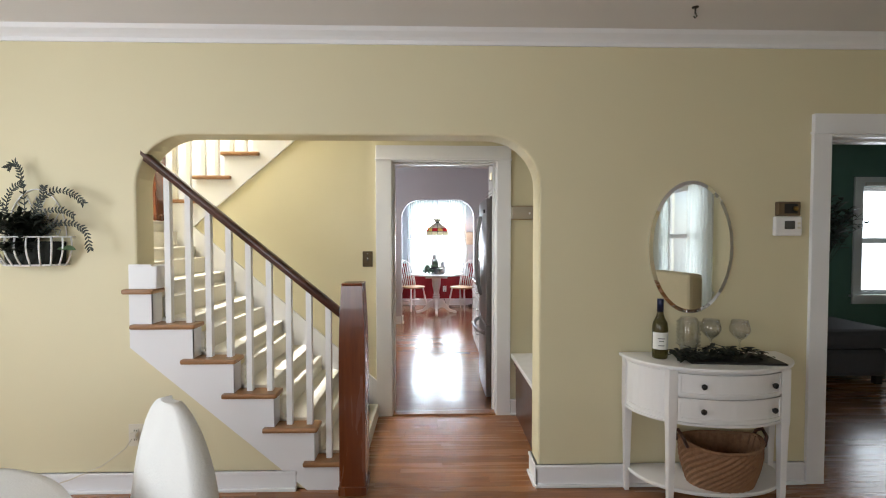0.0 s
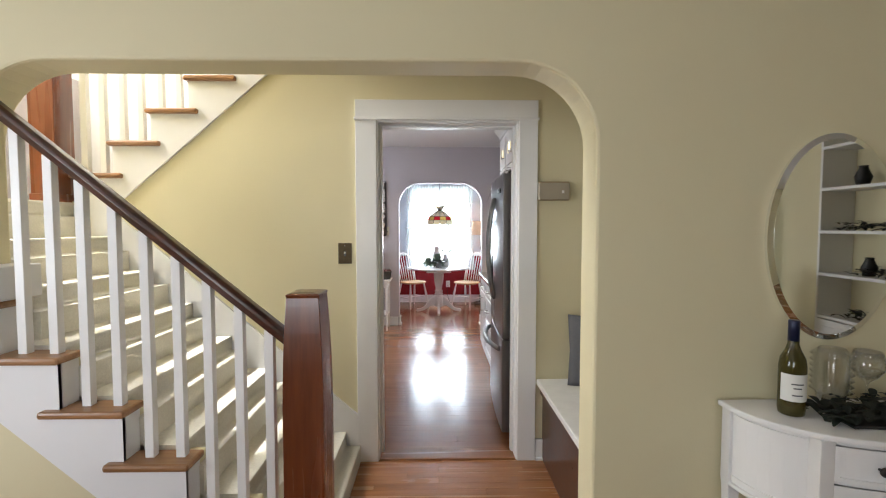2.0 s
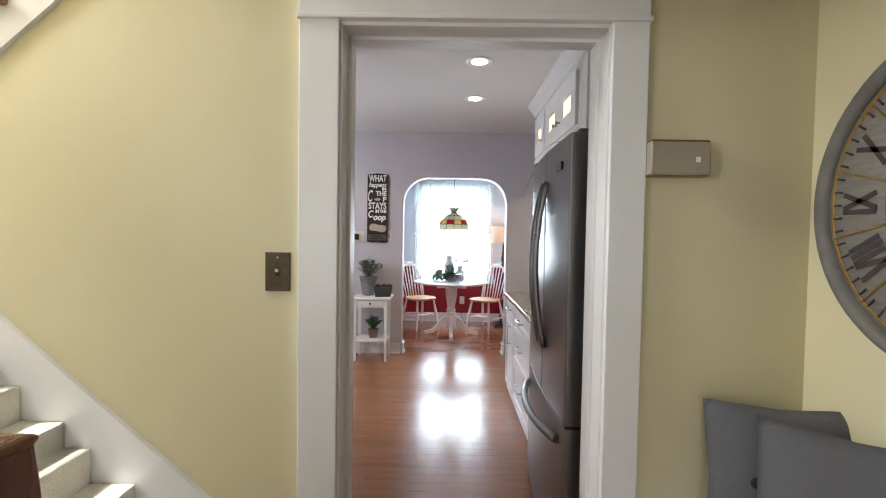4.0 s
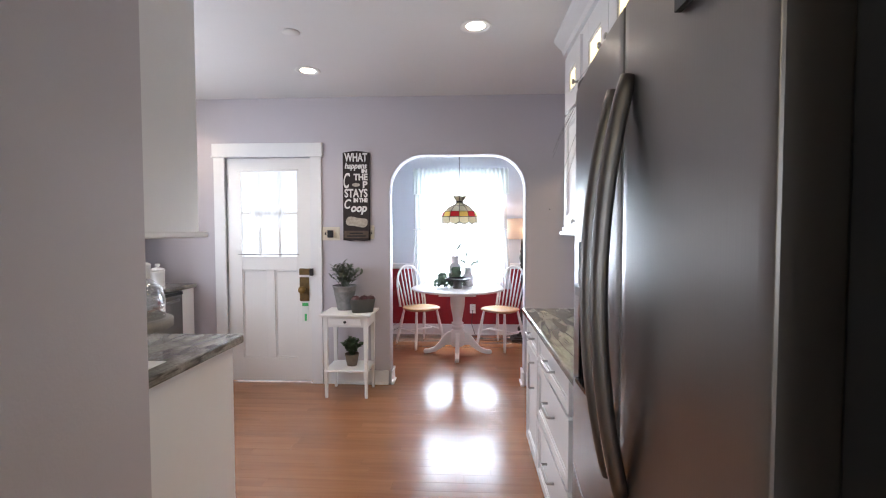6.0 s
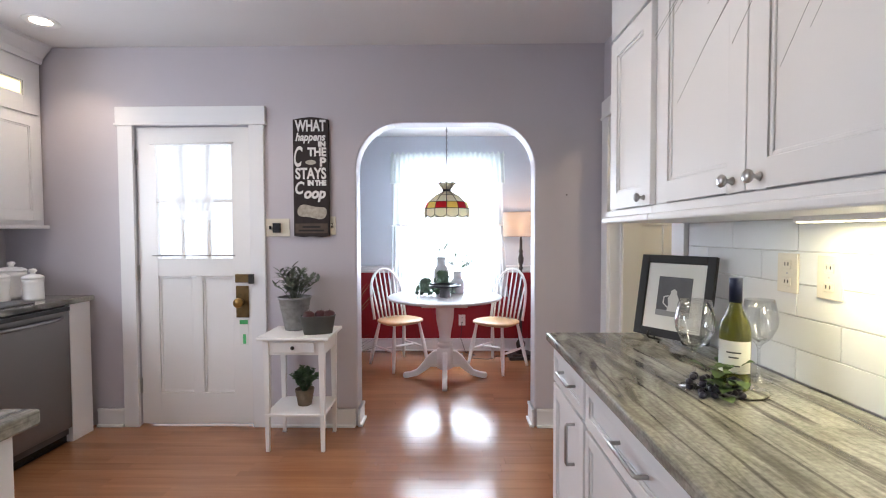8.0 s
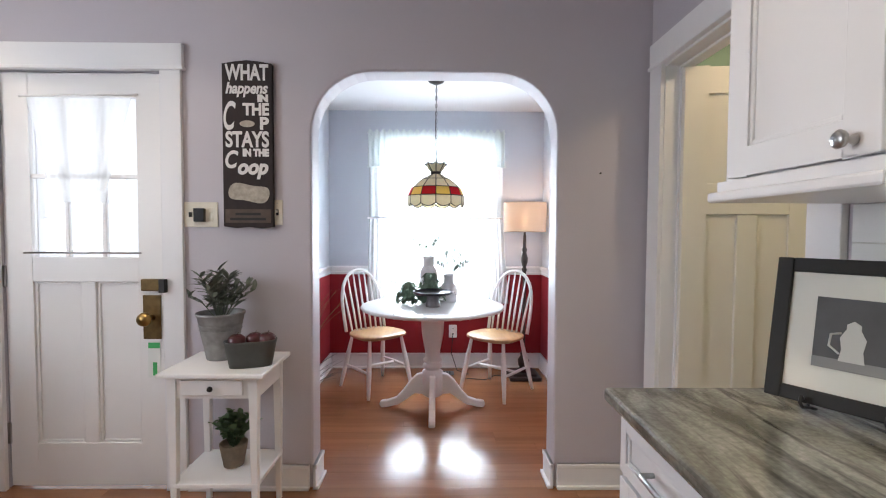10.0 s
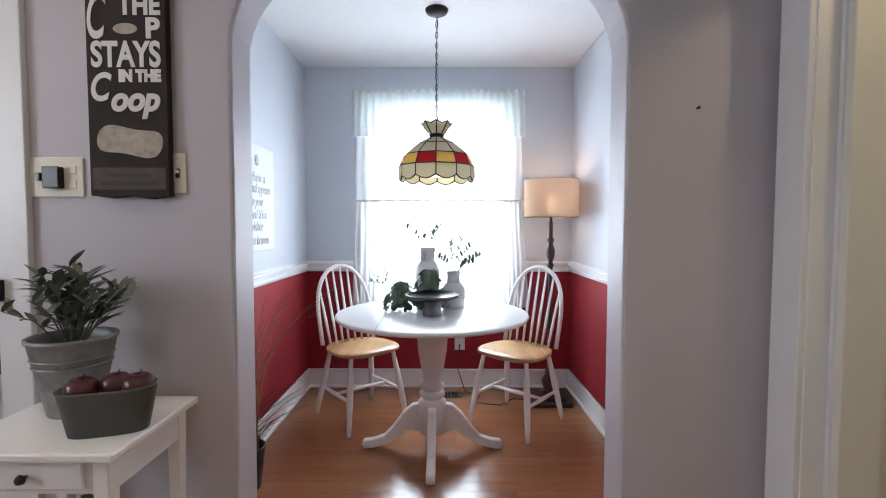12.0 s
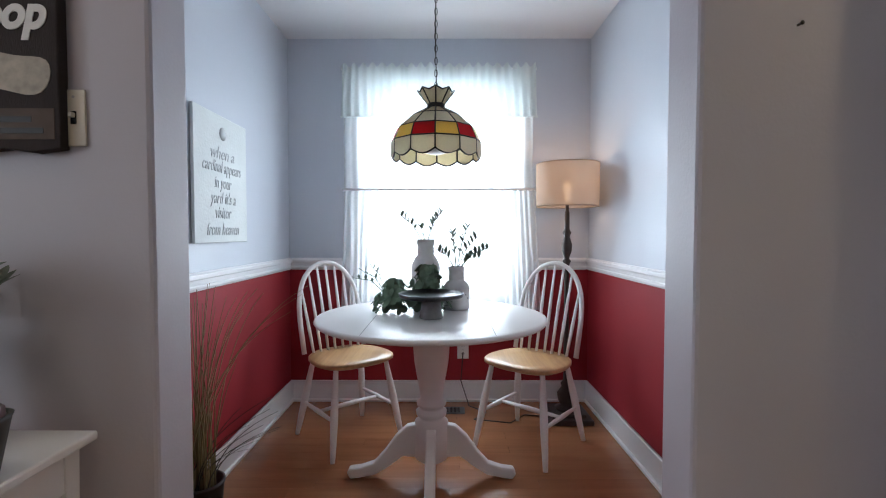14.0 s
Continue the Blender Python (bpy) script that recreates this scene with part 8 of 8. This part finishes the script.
lathe(bm, [(0.0, -0.004), (0.016, -0.004), (0.016, -0.0005), (0.0, -0.0005)], seg=14)
part("plate", bm, IRON, e)
bm = bmesh.new()
tube(bm, [(0, 0, -0.003), (0, 0, -0.03), (0.008, 0, -0.045), (0.0, 0, -0.055), (-0.008, 0, -0.045)], 0.004, 8)
part("hook", bm, IRON, e)

# the right part of the dining room, which the mirror shows
def sash_window(name, label, axis, face, a0, a1, z0, z1, inward):
    """A framed window in an opening; axis: the axis across the wall."""
    w = thing(name, label, "window")
    w["kind"] = "structure"

    def bx(n, p, q, r, s, t0, t1, m=TRIM, parent=None, lab=""):
        l, k = sorted((face + inward * t0, face + inward * t1))
        return boxpart(n, ((l, k, p, q) if axis == 0 else (p, q, l, k)) + (r, s), m, parent or w, lab)
    for p, q, r, s in ((a0 - 0.10, a0, z0, z1), (a1, a1 + 0.10, z0, z1), (a0 - 0.10, a1 + 0.10, z1, z1 + 0.11)):
        bx("casing_board", p, q, r, s, 0.0, 0.022)
    bx("window_sill", a0 - 0.13, a1 + 0.13, z0 - 0.03, z0, -0.02, 0.06)
    bx("apron", a0 - 0.10, a1 + 0.10, z0 - 0.11, z0 - 0.03, 0.0, 0.02)
    zm = (z0 + z1) / 2
    for p, q, r, s in ((a0, a0 + 0.05, z0, z1), (a1 - 0.05, a1, z0, z1), (a0 + 0.05, a1 - 0.05, z0, z0 + 0.05), (a0 + 0.05, a1 - 0.05, zm - 0.03, zm + 0.03), (a0 + 0.05, a1 - 0.05, z1 - 0.05, z1)):
        bx("sash_bar", p, q, r, s, -0.06, -0.03)
    g = bx("pane", a0 + 0.05, a1 - 0.05, z0 + 0.05, z1 - 0.05, -0.048, -0.044, CLEAR, None, "clear glass")
    g.visible_shadow = False
    return w


sash_window("window_dining_right", "white sash window of the dining room", 0, 3.75, -0.25, 0.75, 0.8, 2.1, -1)
sash_window("window_den", "white sash window of the den", 1, 6.32, 5.50, 6.40, 0.76, 2.04, -1)
sash_window("window_dining_left", "white sash window of the dining room", 0, -3.18, 0.6, 2.2, 0.75, 2.2, 1)
sash_window("window_dining_back", "white sash window of the dining room", 1, -1.48, -2.1, -0.3, 0.75, 2.2, 1)
box_structure("backdrop_den", (3.6, 9.5, 9.4, 9.45, -0.5, 3.5), OUTSIDE, "bright daylight outside the den window", "backdrop")
box_structure("backdrop_dining", (6.8, 6.85, -3.5, 3.4, -0.5, 4.0), OUTSIDE, "bright daylight outside the dining window", "backdrop")
c = thing("window_curtain", "long pale sheer curtains at the dining window", "curtain")
for y0, y1 in ((-0.40, -0.05), (0.48, 0.95)):
    bm = bmesh.new()
    cloth(bm, y0, y1, 2.30, y0 - 0.03, y1 + 0.03, 0.03, -3.66, 0.018, 7, 60, 12, 0.006)
    bmesh.ops.rotate(bm, verts=bm.verts, matrix=Matrix.Rotation(radians(90), 3, "Z"))
    part("panel", bm, sheer("pale_blue_sheer", (0.78, 0.84, 0.83), 0.3, 0.6), c)
bm = bmesh.new()
tube(bm, [(3.66, -0.5, 2.31), (3.66, 1.05, 2.31)], 0.010, 8)
part("curtain_rod", bm, IRON, c)


def bookshelf():
    e = thing("bookshelf", "white built-in shelves with a few dark ornaments", "bookshelf", (3.745, 2.15, 0))
    for y in (-0.45, 0.43):
        boxpart("side_board", (-0.28, 0.0, y, y + 0.02, 0, 2.25), WHITE, e)
    boxpart("back_board", (-0.012, 0.0, -0.43, 0.43, 0, 2.25), YELLOW, e, "pale yellow back")
    for y in (-0.43, 0.0):
        d = boxpart("louvre_door", (-0.30, -0.28, y + 0.004, y + 0.426, 0.09, 0.715), WHITE, e, "white louvred door")
        for k in range(11):
            boxpart("louvre", (-0.306, -0.3, y + 0.05, y + 0.38, 0.15 + k * 0.048, 0.185 + k * 0.048), WHITE, d)
    for z in (0.08, 0.72, 1.05, 1.38, 1.71, 2.03, 2.23):
        boxpart("shelf", (-0.28, -0.012, -0.43, 0.43, z, z + 0.022), WHITE, e)


bookshelf()
for y, z, r in ((2.0, 1.073, 0.05), (2.3, 1.403, 0.06), (1.92, 1.733, 0.055), (2.35, 1.733, 0.04)):
    e = thing("ornament", "dark glazed jar standing on the white shelf", "ornament", (3.6, y, z), "ornaments on the shelves")
    bm = bmesh.new()
    lathe(bm, [(0.0, 0), (r * 0.7, 0), (r, r * 1.2), (r * 0.5, r * 2.4), (r * 0.55, r * 2.7), (0.0, r * 2.7)], seg=20)
    part("body", bm, IRON, e)


SHELF_LEAF = foliage("dark_garland_leaf", (0.015, 0.018, 0.012))
for y, z, w in ((2.10, 0.742, 0.30), (2.2, 1.072, 0.26), (2.05, 1.402, 0.30)):
    e = thing("greenery", "dark leafy garland lying on the white shelf", "greenery", (3.56, y, z), "garlands on the shelves")
    bm = bmesh.new()
    rl = random.Random(int(z * 100))
    for k in range(70):
        a = rl.uniform(0, 6.28)
        leaf_mesh(bm, (rl.uniform(-0.05, 0.08), rl.uniform(-w, w), rl.uniform(0.0, 0.05)), (math.cos(a), math.sin(a), rl.uniform(0.0, 0.9)), rl.uniform(0.05, 0.09), rl.uniform(0.025, 0.04), 0.8)
    part("leaves", bm, SHELF_LEAF, e)


def armchair():
    e = thing("armchair", "cream upholstered armchair by the shelves", "armchair", (3.25, 1.42, 0), rz=80)
    UP2 = mat("cream_upholstery", (0.66, 0.58, 0.38), 0.9, vary=0.06, scale=12, bump=0.3, bump_scale=150)
    for n, d in (("seat", (-0.30, 0.30, -0.32, 0.25, 0.14, 0.46)), ("backrest", (-0.30, 0.30, 0.20, 0.36, 0.40, 1.08)), ("seat_cushion", (-0.27, 0.27, -0.34, 0.20, 0.46, 0.54))):
        bm = bmesh.new()
        cube(bm, *d, 0.035)
        part(n, bm, UP2, e)
    for x in (-0.26, 0.26):
        for y in (-0.28, 0.30):
            boxpart("leg", (x - 0.02, x + 0.02, y - 0.02, y + 0.02, 0, 0.14), RAILWOOD, e)


armchair()

# den things
BL = mat("white_blind_slat", (0.70, 0.66, 0.62), 0.6, vary=0.03)
e = thing("window_blind", "white slatted blind half lowered over the den window", "blind", (5.95, 6.30, 0))
for k in range(16):
    boxpart("slat", (-0.43, 0.43, -0.022, 0.002, 1.52 + k * 0.033, 1.523 + k * 0.033), BL, e)
boxpart("head_rail", (-0.44, 0.44, -0.03, 0.005, 2.045, 2.085), BL, e)


def sofa():
    e = thing("sofa", "dark grey upholstered sofa on the den floor", "sofa", (4.45, 5.75, 0))
    G = mat("dark_grey_upholstery", (0.085, 0.08, 0.09), 0.9, vary=0.12, scale=30, bump=0.4, bump_scale=150)
    for n, d in (("seat_base", (-0.9, 0.42, -0.42, 0.42, 0.08, 0.36)), ("seat_cushion", (-0.9, 0.50, -0.46, 0.34, 0.36, 0.55)), ("backrest", (-0.9, 0.25, 0.30, 0.50, 0.30, 0.82)), ("armrest", (0.02, 0.30, 0.20, 0.48, 0.50, 0.72))):
        bm = bmesh.new()
        cube(bm, *d, 0.05)
        part(n, bm, G, e)
    for x in (-0.8, 0.36):
        for y in (-0.36, 0.36):
            boxpart("leg", (x - 0.03, x + 0.03, y - 0.03, y + 0.03, 0, 0.08), IRON, e)


sofa()
e = thing("potted_tree", "tall dark leafy plant behind the sofa", "plant", (4.86, 6.16, 0))
bm = bmesh.new()
lathe(bm, [(0.11, 0), (0.13, 0.28), (0.12, 0.28), (0.0, 0.25)], seg=20)
part("pot", bm, IRON, e)
bm = bmesh.new()
tube(bm, [(0, 0, 0.25), (0.03, 0, 0.9), (0.0, -0.02, 1.5)], 0.014, 8, 0.007)
part("trunk", bm, RAILWOOD, e)
sprig_bush(e, 0.0, -0.06, 1.15, 44, 9, 0.75, 0.36, 0.11, 0.05, foliage("dark_tree_leaf", (0.03, 0.045, 0.032)), "crown", 0.7)
e = thing("potted_plant", "small green plant on the den window sill", "plant", (6.05, 6.285, 0.76))
bm = bmesh.new()
lathe(bm, [(0.025, 0), (0.035, 0.07), (0.0, 0.065)], seg=14)
part("pot", bm, IRON, e)
sprig_bush(e, 0, -0.01, 0.06, 12, 6, 0.12, 0.07, 0.05, 0.025, IVY)

# ---- floor boards and wall tiles ----
def boards(parent_name, x0, x1, y0, y1, width, material, seed, lengths=(0.7, 1.0, 1.3, 1.6), thick=0.0118):
    """Rows of floor boards along x, each its own piece; alike pieces share a mesh."""
    parent = bpy.data.objects[parent_name]
    r = random.Random(seed)
    meshes = {}

    def board(length, w):
        key = round(length, 3), round(w, 4)
        if key not in meshes:
            bm = bmesh.new()
            g = 0.00015
            b = 0.0004
            lo = [bm.verts.new(p) for p in ((g, g, -thick), (length - g, g, -thick), (length - g, w - g, -thick), (g, w - g, -thick))]
            mi = [bm.verts.new(p) for p in ((g, g, -b), (length - g, g, -b), (length - g, w - g, -b), (g, w - g, -b))]
            hi = [bm.verts.new(p) for p in ((g + b, g + b, 0), (length - g - b, g + b, 0), (length - g - b, w - g - b, 0), (g + b, w - g - b, 0))]
            for a, c in ((lo, mi), (mi, hi)):
                for k in range(4):
                    bm.faces.new((a[k], a[(k + 1) % 4], c[(k + 1) % 4], c[k]))
            bm.faces.new(hi)
            me = bpy.data.meshes.new("floor_board")
            bm.to_mesh(me)
            bm.free()
            me.materials.append(material)
            meshes[key] = me
        return meshes[key]
    n = max(1, round((y1 - y0) / width))
    w = (y1 - y0) / n
    for j in range(n):
        x = x0
        first = True
        while x < x1 - 1e-4:
            ln = r.choice(lengths) * (r.choice((0.35, 0.6, 0.85)) if first else 1)
            ln = min(round(ln, 2), x1 - x)
            if x1 - x - ln < 0.25:
                ln = x1 - x
            ob = new("floor_board", board(ln, w))
            ob.location = (x, y0 + j * w, 0)
            ob.parent = parent
            x += ln
            first = False


boards("floor_kitchen", -1.86, 1.57, 5.86, BACK_Y, 0.083, OAK, 1)
boards("floor_kitchen", -0.37, 0.96, HALL_B, 5.86, 0.083, OAK, 4)
boards("floor_kitchen", -0.60, 1.115, BACK_Y, BACK_B, 0.0735, OAK, 9)
boards("floor_nook", -0.465, 1.515, BACK_B, NOOK_Y, 0.083, OAK, 2)
boards("floor_hall", -0.20, 1.58, ARCH_B, HALL_B, 0.058, OAKY, 3, (0.5, 0.8, 1.1))
boards("floor_dining", -2.2, 3.75, 2.60, ARCH_B, 0.058, OAKY, 5, (0.8, 1.2, 1.6, 2.0))

TILE = mat("white_glazed_tile", (0.74, 0.75, 0.74), 0.12, vary=0.03, scale=8, piece=0.03)
GROUT = mat("pale_grout", (0.62, 0.61, 0.58), 0.9, vary=0.05)
back = box_structure("wall_backsplash", (RIGHT_X - 0.003, RIGHT_X, 5.90, 7.44, 0.875, 1.352), GROUT, "white glazed subway tile backsplash over the worktop", "backsplash")
shapes = {}


def tile_mesh(length, h):
    key = round(length, 3), round(h, 3)
    if key not in shapes:
        bm = bmesh.new()
        cube(bm, -0.005, 0.0, 0, length, 0, h)
        es = [ed for ed in bm.edges if all(v.co.x < -0.004 for v in ed.verts)]
        bmesh.ops.bevel(bm, geom=es, offset=0.0012, segments=1, affect="EDGES")
        me = bpy.data.meshes.new("tile")
        bm.to_mesh(me)
        bm.free()
        me.materials.append(TILE)
        shapes[key] = me
    return shapes[key]


for j in range(5):
    z = 0.8765 + j * 0.0952
    y = 5.902 - (0.155 if j % 2 else 0.0)
    while y < 7.438:
        a, b = max(y, 5.902), min(y + 0.3075, 7.438)
        if b - a > 0.02:
            ob = new("tile", tile_mesh(b - a, 0.0925))
            ob.location = (RIGHT_X - 0.003, a, z)
            ob.parent = back
        y += 0.3095
